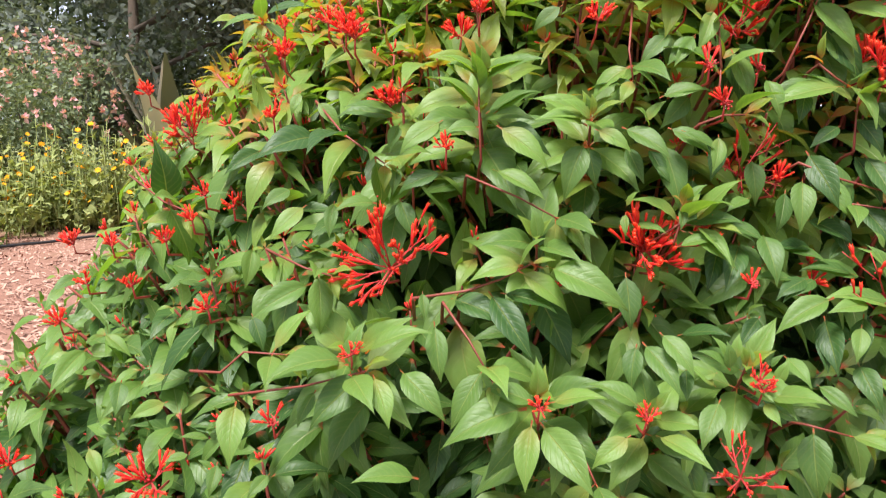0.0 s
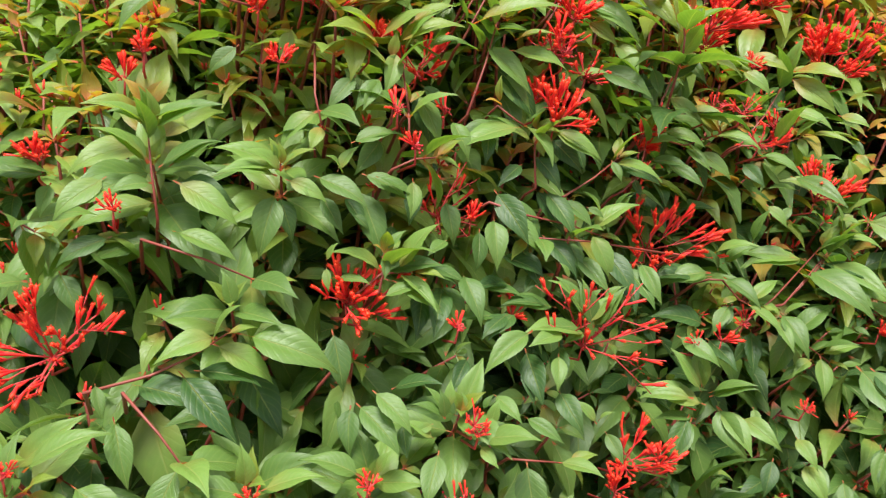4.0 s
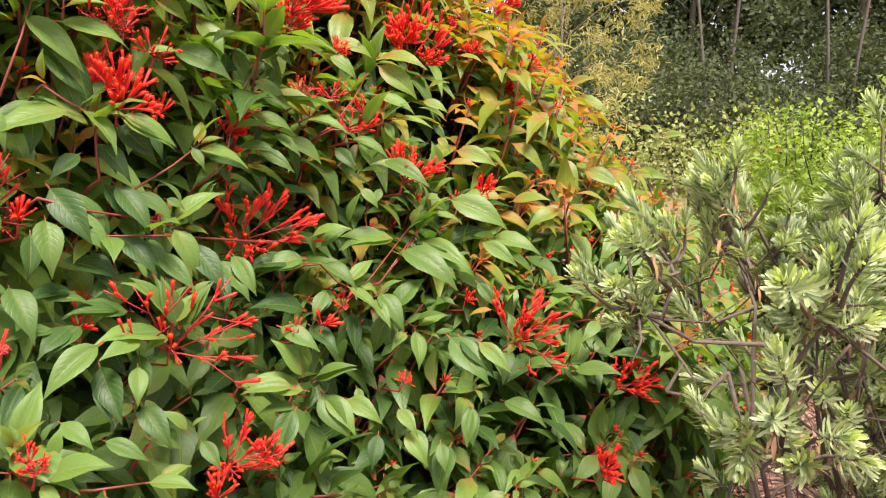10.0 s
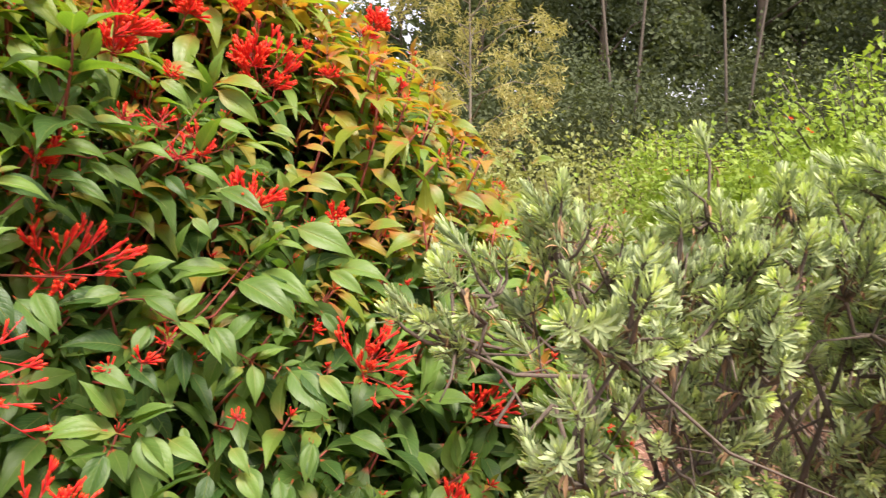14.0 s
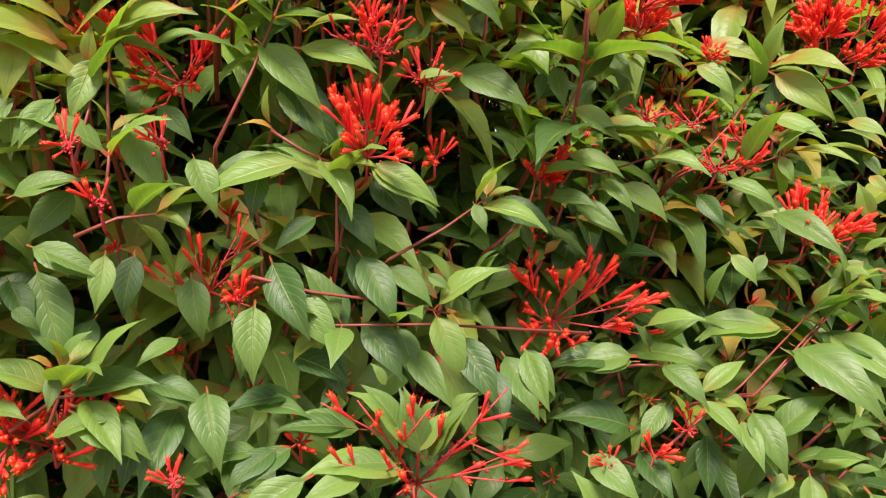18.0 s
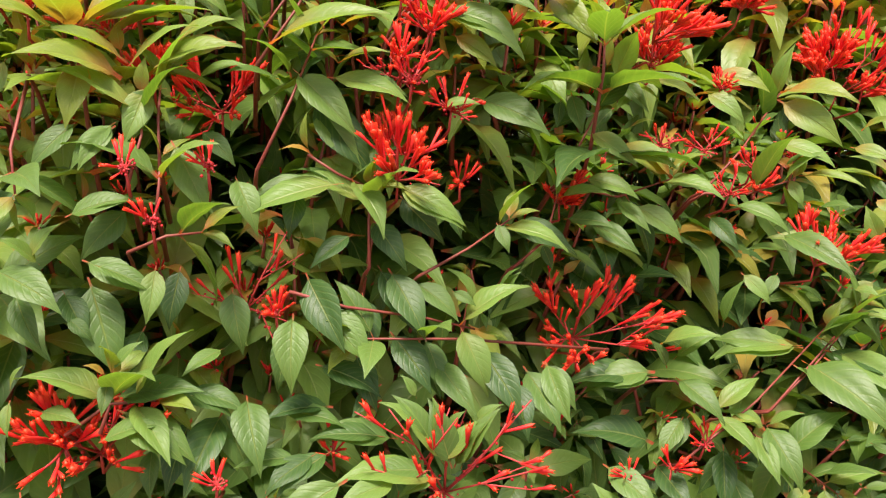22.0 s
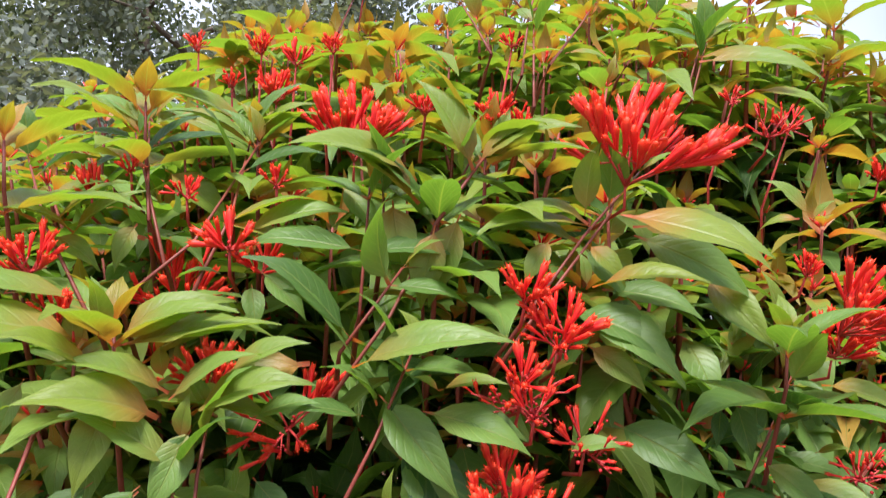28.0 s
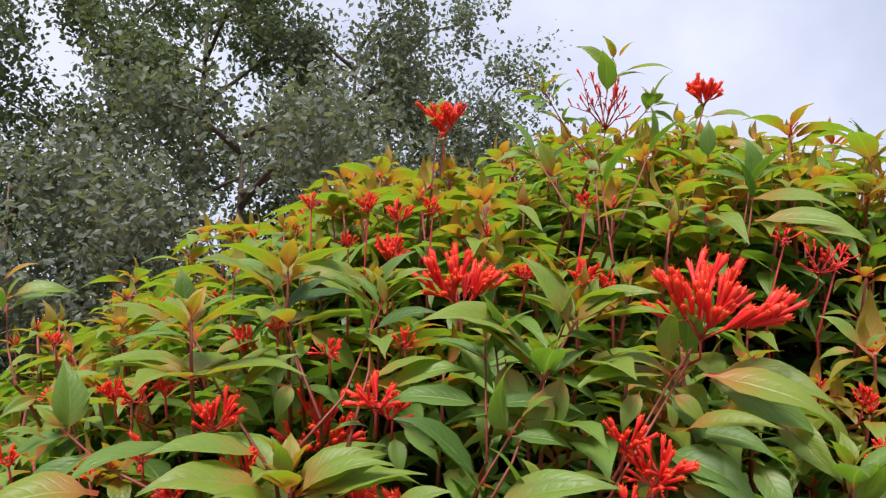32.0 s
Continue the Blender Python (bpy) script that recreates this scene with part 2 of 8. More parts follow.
def as_mesh(name, verts, faces, material, uv=None, grow=None, smooth=True):
    me = bpy.data.meshes.new(name)
    me.from_pydata(verts if isinstance(verts, list) else verts.tolist(), [], faces if isinstance(faces, list) else faces.tolist())
    me.materials.append(material)
    if uv is not None:
        layer = me.uv_layers.new(name="UVMap")
        idx = np.empty(len(me.loops), dtype=np.int32)
        me.loops.foreach_get("vertex_index", idx)
        layer.data.foreach_set("uv", np.asarray(uv, dtype=np.float32)[idx].ravel())
    if grow is not None:
        a = me.attributes.new("grow", "FLOAT", "POINT")
        a.data.foreach_set("value", np.broadcast_to(np.asarray(grow, dtype=np.float32), len(me.vertices)).copy())
    if smooth:
        me.polygons.foreach_set("use_smooth", np.ones(len(me.polygons), dtype=bool))
    return me


def put(name, me, parent=None, m=None, label="", **tags):
    ob = new(name, me)
    if parent is not None:
        ob.parent = parent
    if m is not None:
        ob.matrix_basis = m
    return tagged(ob, label, **tags)


def base(name, place, label, category, group="", kind=""):
    ob = new(name)
    ob.location = place
    ob.empty_display_size = 0.2
    return tagged(ob, label, category, group, kind)


def blade(rows, cols, width, fold, droop, wave=0.0, shape=0.0, ripple=0.0, seed=0, tip_curl=0.0, stem=0.11):
    """A leaf 1 long on +Y, its face to +Z: a lens-shaped blade with a pointed tip and a short stalk, folded at its rib and arched."""
    r = np.random.default_rng(seed)
    ys = np.linspace(0, 1, rows + 1)
    out, uv = [], []
    ph = r.uniform(0, 6.28)
    for i, s in enumerate(ys):
        w = width * (np.sin(np.pi * min(1, max(0.0, (s - stem) / (1 - stem))) ** (0.86 - shape)) ** 0.9) * (1 - 0.35 * s ** 3) + 0.009 * (1 - s)
        if s > 0.8:
            w *= 1 - ((s - 0.8) / 0.2) ** 1.6 * 0.55
        for j in range(cols + 1):
            q = 2 * j / cols - 1
            x = w * q
            z = abs(x) * fold * 1.9 - 1.15 * fold * x * x / max(w, 1e-4) - droop * s ** 2 - tip_curl * max(0.0, s - 0.7) ** 2 + wave * np.sin(s * 7 + ph) * 0.3 * abs(q) + ripple * np.sin(s * 26 + q * 2 + ph) * abs(q)
            z += 0.02 * q * np.sin(3 * s + ph)
            out.append((x + 0.03 * np.sin(2.5 * s + ph) * s, s * (1 - 0.12 * droop), z))
            uv.append((s, j / cols))
    faces = [(i * (cols + 1) + j, i * (cols + 1) + j + 1, (i + 1) * (cols + 1) + j + 1, (i + 1) * (cols + 1) + j) for i in range(rows) for j in range(cols)]
    return np.array(out), np.array(faces), np.array(uv)


def tube(points, radii, sides=6):
    """Verts and faces of a tapered tube through points."""
    pts = [Vector(p) for p in points]
    verts, faces = [], []
    side = None
    for i, p in enumerate(pts):
        d = (pts[min(i + 1, len(pts) - 1)] - pts[max(i - 1, 0)]).normalized()
        if side is None:
            side = d.orthogonal().normalized()
        side = (side - d * side.dot(d)).normalized()
        up = d.cross(side)
        for k in range(sides):
            a = 2 * math.pi * k / sides
            verts.append(tuple(p + (side * math.cos(a) + up * math.sin(a)) * radii[i]))
    for i in range(len(pts) - 1):
        for k in range(sides):
            a, b = i * sides + k, i * sides + (k + 1) % sides
            faces.append((a, b, b + sides, a + sides))
    n = len(verts)
    verts += [tuple(pts[0]), tuple(pts[-1])]
    for k in range(sides):
        faces.append(((k + 1) % sides, k, n))
        faces.append(((len(pts) - 1) * sides + k, (len(pts) - 1) * sides + (k + 1) % sides, n + 1))
    return verts, faces


class Pile:
    """Gathers many pieces into one mesh."""
    def __init__(self):
        self.v, self.f, self.uv, self.g, self.n = [], [], [], [], 0

    def add(self, verts, faces, uv=None, grow=0.0):
        verts = np.asarray(verts, dtype=float)
        self.v.append(verts)
        self.f += (np.asarray(faces) + self.n).tolist() if not isinstance(faces, list) else [tuple(i + self.n for i in q) for q in faces]
        self.uv.append(uv if uv is not None else np.full((len(verts), 2), 0.5))
        self.g.append(np.full(len(verts), grow))
        self.n += len(verts)

    def mesh(self, name, material, smooth=True):
        return as_mesh(name, np.concatenate(self.v), self.f, material, np.concatenate(self.uv), np.concatenate(self.g), smooth)


def frame_of(direction, up):
    """Columns x, y, z: y along direction, z nearest to up."""
    y = Vector(direction).normalized()
    z = Vector(up)
    z = z - y * z.dot(y)
    z = z.normalized() if z.length > 1e-4 else y.orthogonal().normalized()
    x = y.cross(z)
    return Matrix((x, y, z)).transposed()


def moved(verts, m3, place, size):
    return verts * size @ np.array(m3).T + np.array(place)


# ---- ground ----
def make_ground():
    n, size = 60, 220.0
    t = np.linspace(-1, 1, n + 1)
    g = np.sign(t) * np.abs(t) ** 2.6 * size
    verts, faces = [], []
    for y in g:
        for x in g:
            h = 0.025 * noise.noise(Vector((x * 0.9, y * 0.9, 3))) - 0.012 if abs(x) < 12 and abs(y) < 12 else 0.0
            verts.append((x, y, h))
    for i in range(n):
        for j in range(n):
            a = i * (n + 1) + j
            faces.append((a, a + 1, a + n + 2, a + n + 1))
    return put("ground", as_mesh("ground", verts, faces, GROUND), kind="structure", label="reddish brown wood mulch bed with grass beyond", category="ground")


make_ground()


def chips():
    pile = Pile()
    for x0, x1, y0, y1, count in ((-6.0, -1.0, 2.4, 8.5, 9000), (1.6, 4.4, -0.6, 1.9, 6500)):
        for _ in range(count):
            x, y = rng.uniform(x0, x1), rng.uniform(y0, y1)
            k = 1.6 if x0 < 0 else 1.0
            l, w, h = k * rng.uniform(0.006, 0.026), k * rng.uniform(0.003, 0.008), rng.uniform(0.002, 0.006)
            v = np.array([(-l, -w, 0), (l, -w * rng.uniform(.3, 1), 0), (l * rng.uniform(.7, 1), w, 0), (-l, w * rng.uniform(.4, 1), 0)])
            v = np.concatenate([v, v * (0.9, 0.9, 1) + (0, 0, h)])
            m = np.array(Euler((rng.normal(0, .45), rng.normal(0, .45), rng.uniform(0, 6.28))).to_matrix())
            h0 = 0.025 * noise.noise(Vector((x * 0.9, y * 0.9, 3))) - 0.012
            pile.add(v @ m.T + (x, y, h0 + rng.uniform(0.001, 0.012)), [(0, 1, 5, 4), (1, 2, 6, 5), (2, 3, 7, 6), (3, 0, 4, 7), (4, 5, 6, 7)])
    put("mulch_chips", pile.mesh("mulch_chips", CHIP, False), kind="stuff", label="loose reddish wood chips lying on the ground", category="mulch")


chips()

# ---- the firebush ----
CX, CY = 1.231, 3.188
HALF_X, HALF_Y, BOX, FOOT, RISE, CONE = 2.0148, 2.0838, 4.6027, 0.1334, 2.3179, 1.3263


def bulk(x, y, z):
    """Under 1 inside the bush, over 1 outside."""
    dx, h = x - CX, z - 1.3
    return (abs(dx) / HALF_X) ** BOX + (abs(y - CY) / HALF_Y) ** BOX + (max(z - FOOT, 0) / RISE) ** CONE - 0.1166 * dx * h + 0.1334 * dx + 0.1587 * dx * dx * h + 0.0495 * h * h


def shell(way, inset=0.0):
    """The point where a ray from the bush's heart leaves it, and the way outwards there."""
    way = Vector(way).normalized()
    heart = Vector((CX, CY - 0.5, 0.75))
    near, far = 0.1, 3.2
    for _ in range(16):
        d = (near + far) / 2
        q = heart + way * d
        if bulk(q.x, q.y, max(q.z, 0.42)) < 1:
            near = d
        else:
            far = d
    p = heart + way * near
    e = 0.01
    n = Vector((bulk(p.x + e, p.y, p.z) - bulk(p.x - e, p.y, p.z), bulk(p.x, p.y + e, p.z) - bulk(p.x, p.y - e, p.z), bulk(p.x, p.y, p.z + e) - bulk(p.x, p.y, p.z - e)))
    n = n.normalized()
    if p.z < 0.42:
        n = Vector((n.x, n.y, -0.1)).normalized()
        inset += (0.42 - p.z) * 0.6
    return p - n * inset, n


firebush = base("firebush", (CX, CY - 0.7, 0), "large leafy green shrub with orange-red tubular flower clusters", "shrub")
HOME = Vector(firebush.location)

# one leaf mesh for each shape and age, shared by all leaves that can be picked apart
AGES = (0.0, 0.08, 0.22, 0.50, 0.85)
SHAPES = [dict(width=0.205, fold=0.34, droop=0.22, shape=0.03, ripple=0.006, seed=1, tip_curl=0.9), dict(width=0.23, fold=0.42, droop=0.32, shape=0.08, ripple=0.008, seed=2, tip_curl=1.2),
          dict(width=0.185, fold=0.58, droop=0.26, shape=0.0, ripple=0.006, seed=3, tip_curl=0.6), dict(width=0.215, fold=0.28, droop=0.14, shape=0.05, ripple=0.009, seed=4, tip_curl=1.5)]
LEAVES = {(a, s): as_mesh("leaf", *(lambda b: (b[0], b[1], FIRE_LEAF, b[2]))(blade(9, 6, **SHAPES[s])), grow=AGES[a]) for a in range(len(AGES)) for s in range(len(SHAPES))}
FILL = [blade(6, 4, **dict(s, droop=s["droop"] + 0.22, fold=s["fold"] * 1.15)) for s in SHAPES]
FINE = [blade(4, 2, **s) for s in SHAPES]


def floret_mesh(length=1.0, flare=1.0):
    v, f = tube([(0, 0, 0), (0, 0, 0.08), (0, 0.01, 0.5), (0, 0.02, 0.86), (0, 0.02, 1.0)], [0.026, 0.046, 0.062, 0.094 * flare, 0.04], 6)
    n = len(v)
    for k in range(5):
        a = 2 * math.pi * k / 5
        c, s = math.cos(a), math.sin(a)
        v += [(c * 0.085 - s * .04, .02 + s * 0.085 + c * .04, 0.92), (c * 0.085 + s * .04, .02 + s * 0.085 - c * .04, 0.92), (c * 0.11 * flare, .02 + s * 0.11 * flare, 1.08)]
        f.append((n + 3 * k, n + 3 * k + 1, n + 3 * k + 2))
    return v, f, np.array([(p[2], 0.5) for p in v])


FLORET_FORM = [floret_mesh(), floret_mesh(flare=1.35), floret_mesh(flare=0.8)]
FLORET_MESH = [as_mesh("floret", fm[0], fm[1], FLORET, fm[2]) for fm in FLORET_FORM]


def ball(r):
    bm = bmesh.new()
    bmesh.ops.create_icosphere(bm, subdivisions=1, radius=r)
    v, f = [tuple(p.co) for p in bm.verts], [tuple(p.index for p in q.verts) for q in bm.faces]
    bm.free()
    return v, f


BALL = ball(1.0)


FIXED, BLOOMS = [], []


def cyme(place, size, facing, florets=14, berries=0, spread=1.0, length=0.030, arms=4, seed=0, flat=1.0, hangs=False):
    """A flower cluster: red branching stalks, tubular florets fanning out from them and round buds or berries."""
    r = np.random.default_rng(seed + 1000)
    place, facing = Vector(place), Vector(facing).normalized()
    m = frame_of(facing, (0.02, 0.0, 1.0) if abs(facing.z) < 0.9 else (0, 1, 0))
    spots, pile = [], Pile()
    back = Vector((facing.x * 0.4, facing.y * 0.4 + 0.5, -0.55)).normalized()
    deep = 0.24 if place.z > 1.85 else 0.0
    v, f = tube([Vector((-facing.x * 0.04, 0.075 + deep * 0.15, -0.035 - deep)), back * (0.025 + deep * 0.4), Vector((0, 0, 0))], [0.0022 + deep * 0.002, 0.0019 + deep * 0.001, 0.0014], 5)
    pile.add(v, f)
    longest = max(0.012, size * 0.5 - length * 0.55)
    for a in range(arms):
        turn = 2 * math.pi * (a + r.uniform(-.3, .3)) / arms
        open_ = spread * r.uniform(0.45, 1.15)
        out = facing + (m @ Vector((math.cos(turn), 0, math.sin(turn) * flat))) * open_
        out = out.normalized()
        reach = longest * r.uniform(0.65, 1.15)
        bend = Vector((r.normal(0, .25), r.normal(0, .25), r.uniform(-.25, .35)))
        pts = [out * reach * t + bend * reach * 0.4 * t * t for t in (0, .35, .7, 1.0)]
        v, f = tube(pts, [0.0016, 0.0014, 0.0012, 0.0009], 4)
        pile.add(v, f)
        spots.append((pts, out))
        for k in range(2):
            fork = pts[1].lerp(pts[2], r.uniform(0, 1)) * 0.9
            o2 = (out + Vector(r.normal(0, .45, 3))).normalized()
            p2 = [Vector((0, 0, 0)), fork, fork + o2 * reach * .3, fork + o2 * reach * r.uniform(.5, .75)]
            v, f = tube(p2, [0.0012, 0.0011, 0.001, 0.0008], 4)
            pile.add(v, f)
            spots.append((p2, o2))
    FIXED.append(place + facing * size * 0.25)
    BLOOMS.append((place + facing * size * 0.3, size))
    me = pile.mesh("inflorescence", CYME)
    bm = bmesh.new()
    bm.from_mesh(me)
    bmesh.ops.remove_doubles(bm, verts=bm.verts, dist=1e-5)
    bm.to_mesh(me)
    bm.free()
    ob = put("inflorescence", me, firebush, Matrix.Translation(place - HOME))
    small = Pile()
    for i in range(florets):
        pts, out = spots[i % len(spots)]
        t = min(1.0, 0.35 + 0.65 * r.uniform() ** 0.7)
        k = min(2, int(t * 3))
        p = pts[k].lerp(pts[k + 1], t * 3 - k)
        away = p.normalized() if p.length > 1e-5 else facing
        way = away * 0.75 + out * 0.35 + facing * 0.25 + Vector((r.normal(0, .30), r.normal(0, .30), r.normal(0.10, .30)))
        s = length * r.uniform(0.62, 1.12)
        q = way.normalized().to_track_quat("Z", "Y").to_matrix().to_4x4()
        kind = int(r.integers(0, 3))
        if size < 0.062:
            small.add(moved(np.array(FLORET_FORM[kind][0]), q.to_3x3(), p, s), FLORET_FORM[kind][1], FLORET_FORM[kind][2])
        else:
            put("floret", FLORET_MESH[kind], ob, Matrix.Translation(p) @ q @ Matrix.Scale(s, 4))
    if small.n:
        put("floret_tuft", small.mesh("floret_tuft", FLORET), ob, kind="stuff", label="tuft of small red tubular florets")
    if berries:
        bp = Pile()
        for i in range(berries):
            pts, out = spots[int(r.integers(0, len(spots)))]
            k = int(r.integers(0, 3))
            p = pts[k].lerp(pts[k + 1], r.uniform()) + Vector(r.normal(0, 0.0035, 3))
            bp.add(np.array(BALL[0]) * r.uniform(0.0013, 0.0023) + np.array(p), BALL[1])
        put("bud_spray", bp.mesh("bud_spray", BERRY), ob, kind="stuff", label="tiny round red buds")
    return ob


def twig(points, thick, name="twig", material=None):
    pts = [Vector(p) - HOME for p in points]
    rad = [thick * (1 - 0.6 * i / (len(pts) - 1)) for i in range(len(pts))]
    v, f = tube(pts, rad, 6)
    return put(name, as_mesh(name, v, f, material or TWIG), firebush)


def place_leaf(parent, foot, tip, age, shape, face=(0, -0.35, 0.9), home=None):
    """A leaf object from its foot to its tip, its face turned towards 'face'."""
    foot, tip = Vector(foot), Vector(tip)
    m = frame_of(tip - foot, face).to_4x4()
    s = (tip - foot).length
    # the arched blade ends below its own axis: turn it up by that much
    lift = Matrix.Rotation(math.atan2(SHAPES[shape]["droop"], 1.0), 4, "X")
    put("leaf", LEAVES[age, shape], parent, Matrix.Translation(foot - (home or HOME)) @ m @ lift @ Matrix.Scale(s, 4))


SHOOTS = []


def stalk(points, thick=0.0030):
    """A visible red shoot through points, from its older end inside the bush to its leafy tip."""
    pts = [Vector(p) for p in points]
    twig([pts[0] + Vector((0.0, 0.11, -0.06)), pts[0] + Vector((0.0, 0.035, -0.012))] + pts, thick, "shoot", GREEN_TWIG)
    r = np.random.default_rng(700 + len(SHOOTS))
    SHOOTS.append(pts[-1])
    way = (pts[-1] - pts[-2]).normalized()
    side = way.orthogonal().normalized()
    other = way.cross(side)
    turn = r.uniform(0, 6.28)
    for back, long, age, lift, count in ((0.0, 0.045, 3, 1.1, 3), (0.022, 0.085, 2, 0.5, 3), (0.085, 0.105, 1, 0.15, 2)):
        if back > (pts[-1] - pts[-2]).length * 0.9:
            break
        node = pts[-1] - way * back
        for q in range(count):
            a = turn + 2 * math.pi * q / count + r.normal(0, .2)
            d = (side * math.cos(a) + other * math.sin(a) + way * lift).normalized()
            d.z -= 0.12
            if d.y > 0.5:
                continue
            place_leaf(firebush, node, node + d.normalized() * long * r.uniform(.85, 1.15), age, int(r.integers(0, 4)), (r.normal(0, .2), -0.4, 0.85))
        turn += 1.0


def crown_shoot(tip, size, age, turn, lean=(0.0, -0.15)):
    """An upright red shoot: whorls of arching leaves below a tuft of small new ones."""
    tip, way = Vector(tip), Vector((*lean, 1.0)).normalized()
    twig([tip - way * 0.32 + Vector((0, 0.13, 0)), tip - way * 0.15 + Vector((0, 0.03, 0)), tip - way * 0.05, tip], 0.0038, "shoot", GREEN_TWIG)
    side = way.orthogonal().normalized()
    other = way.cross(side)
    for k, (down, long, count, lift, older) in enumerate(((0.0, 0.38, 3, 1.4, -1), (0.12, 0.82, 3, 0.50, 0), (0.55, 1.0, 4, 0.12, 0), (1.15, 1.0, 3, -0.08, 1))):
        node = tip - way * down * size
        for q in range(count):
            a = turn + 2 * math.pi * q / count
            d = (side * math.cos(a) + other * math.sin(a) + way * lift).normalized()
            place_leaf(firebush, node, node + d * size * long * (1.0 + 0.1 * math.sin(5 * a)), max(0, min(4, age - older)), (k + q) % 4, way)
        turn += 0.85
    FIXED.append(tip)


def fix_leaf(foot, tip, age, shape, face):
    # the highest shoots are the newest
    if foot[2] > 1.5 and age < 3:
        age += 1
    place_leaf(firebush, foot, tip, age, shape, face)
    FIXED.append((Vector(foot) + Vector(tip)) / 2)
    FIXED.append(Vector(foot))


# flower clusters: place, width, facing, florets, buds, spread, floret length, arms, seed
cyme((-0.278, 1.497, 1.482), 0.035, (-0.08, -0.69, 0.72), 21, 3, 0.95, 0.017, 4, 1, 1.0)
cyme((-0.185, 1.413, 1.483), 0.053, (-0.07, -0.71, 0.70), 32, 3, 0.95, 0.018, 6, 2, 1.0)
cyme((-0.132, 1.340, 1.449), 0.060, (-0.06, -0.73, 0.68), 35, 3, 0.95, 0.020, 6, 3, 1.0)
cyme((-0.265, 1.317, 1.319), 0.048, (-0.03, -0.71, 0.71), 28, 3, 0.95, 0.017, 4, 4, 1.0)
cyme((-0.316, 1.239, 1.181), 0.028, (-0.00, -0.69, 0.72), 16, 3, 0.95, 0.017, 4, 5, 1.0)
cyme((-0.391, 1.268, 1.154), 0.038, (-0.00, -0.68, 0.74), 22, 3, 0.95, 0.017, 4, 6, 1.0)
cyme((0.245, 1.219, 1.467), 0.054, (-0.12, -0.77, 0.63), 32, 3, 0.95, 0.018, 6, 7, 1.0)
cyme((0.071, 1.267, 1.482), 0.055, (-0.08, -0.76, 0.65), 32, 3, 0.95, 0.019, 6, 9, 1.0)
cyme((0.712, 1.272, 1.496), 0.111, (-0.21, -0.75, 0.63), 17, 34, 1.6, 0.022, 6, 10, 1.0)
cyme((1.105, 1.334, 1.405), 0.068, (-0.29, -0.71, 0.65), 10, 20, 1.6, 0.022, 6, 11, 1.0)
cyme((1.216, 1.327, 1.330), 0.094, (-0.30, -0.69, 0.66), 14, 28, 1.6, 0.022, 6, 12, 1.0)
cyme((0.466, 1.120, 1.085), 0.047, (-0.12, -0.71, 0.70), 8, 16, 1.6, 0.022, 6, 13, 1.0)
cyme((0.966, 1.200, 0.983), 0.051, (-0.24, -0.66, 0.71), 8, 16, 1.6, 0.022, 6, 14, 1.0)
cyme((1.607, 1.289, 1.172), 0.082, (-0.36, -0.63, 0.69), 49, 3, 0.95, 0.028, 6, 15, 1.0)
cyme((1.529, 1.501, 1.660), 0.072, (-0.33, -0.68, 0.66), 43, 3, 0.95, 0.025, 6, 17, 1.0)
cyme((1.266, 1.337, 1.367), 0.060, (-0.31, -0.69, 0.66), 9, 18, 1.6, 0.022, 6, 18, 1.0)
cyme((2.062, 1.286, 0.982), 0.053, (-0.37, -0.58, 0.72), 32, 3, 0.95, 0.018, 6, 19, 1.0)
cyme((2.635, 1.355, 0.908), 0.083, (-0.30, -0.53, 0.79), 49, 3, 0.95, 0.028, 6, 20, 1.0)
cyme((2.523, 1.358, 0.823), 0.060, (-0.32, -0.54, 0.78), 36, 3, 0.95, 0.020, 6, 21, 1.0)
cyme((2.121, 1.178, 0.315), 0.091, (-0.37, -0.53, 0.76), 54, 3, 0.95, 0.031, 6, 23, 1.0)
cyme((0.480, 1.190, 1.398), 0.047, (0.03, -0.78, 0.63), 8, 16, 1.6, 0.022, 6, 24, 1.0)
cyme((0.423, 1.162, 1.345), 0.028, (0.07, -0.76, 0.65), 8, 16, 1.6, 0.022, 6, 25, 1.0)
cyme((0.402, 1.175, 1.399), 0.023, (0.07, -0.77, 0.64), 8, 16, 1.6, 0.022, 6, 26, 1.0)
cyme((1.245, 1.381, 1.491), 0.054, (-0.27, -0.73, 0.63), 32, 3, 0.95, 0.018, 6, 27, 1.0)
cyme((0.707, 1.244, 1.518), 0.039, (-0.09, -0.79, 0.60), 13, 6, 1.5, 0.030, 5, 29, 0.8)
cyme((0.188, 1.422, 1.665), 0.041, (0.04, -0.71, 0.70), 24, 3, 0.95, 0.017, 4, 30, 1.0)
cyme((0.028, 1.382, 1.588), 0.030, (0.08, -0.67, 0.74), 18, 3, 0.95, 0.017, 4, 31, 1.0)
cyme((0.716, 1.261, 1.594), 0.052, (-0.15, -0.73, 0.67), 17, 8, 1.5, 0.030, 5, 32, 0.8)
cyme((0.747, 1.263, 1.550), 0.073, (-0.16, -0.72, 0.68), 24, 12, 1.5, 0.030, 5, 33, 0.8)
cyme((1.113, 1.414, 1.630), 0.053, (-0.25, -0.70, 0.67), 31, 3, 0.95, 0.018, 6, 34, 1.0)
cyme((0.744, 1.367, 1.787), 0.044, (-0.16, -0.74, 0.65), 26, 3, 0.95, 0.017, 4, 35, 1.0)
cyme((0.791, 1.564, 1.954), 0.029, (-0.17, -0.72, 0.67), 17, 3, 0.95, 0.017, 4, 36, 1.0)
cyme((1.209, 1.570, 1.857), 0.072, (-0.26, -0.70, 0.67), 11, 22, 1.6, 0.022, 6, 37, 1.0)
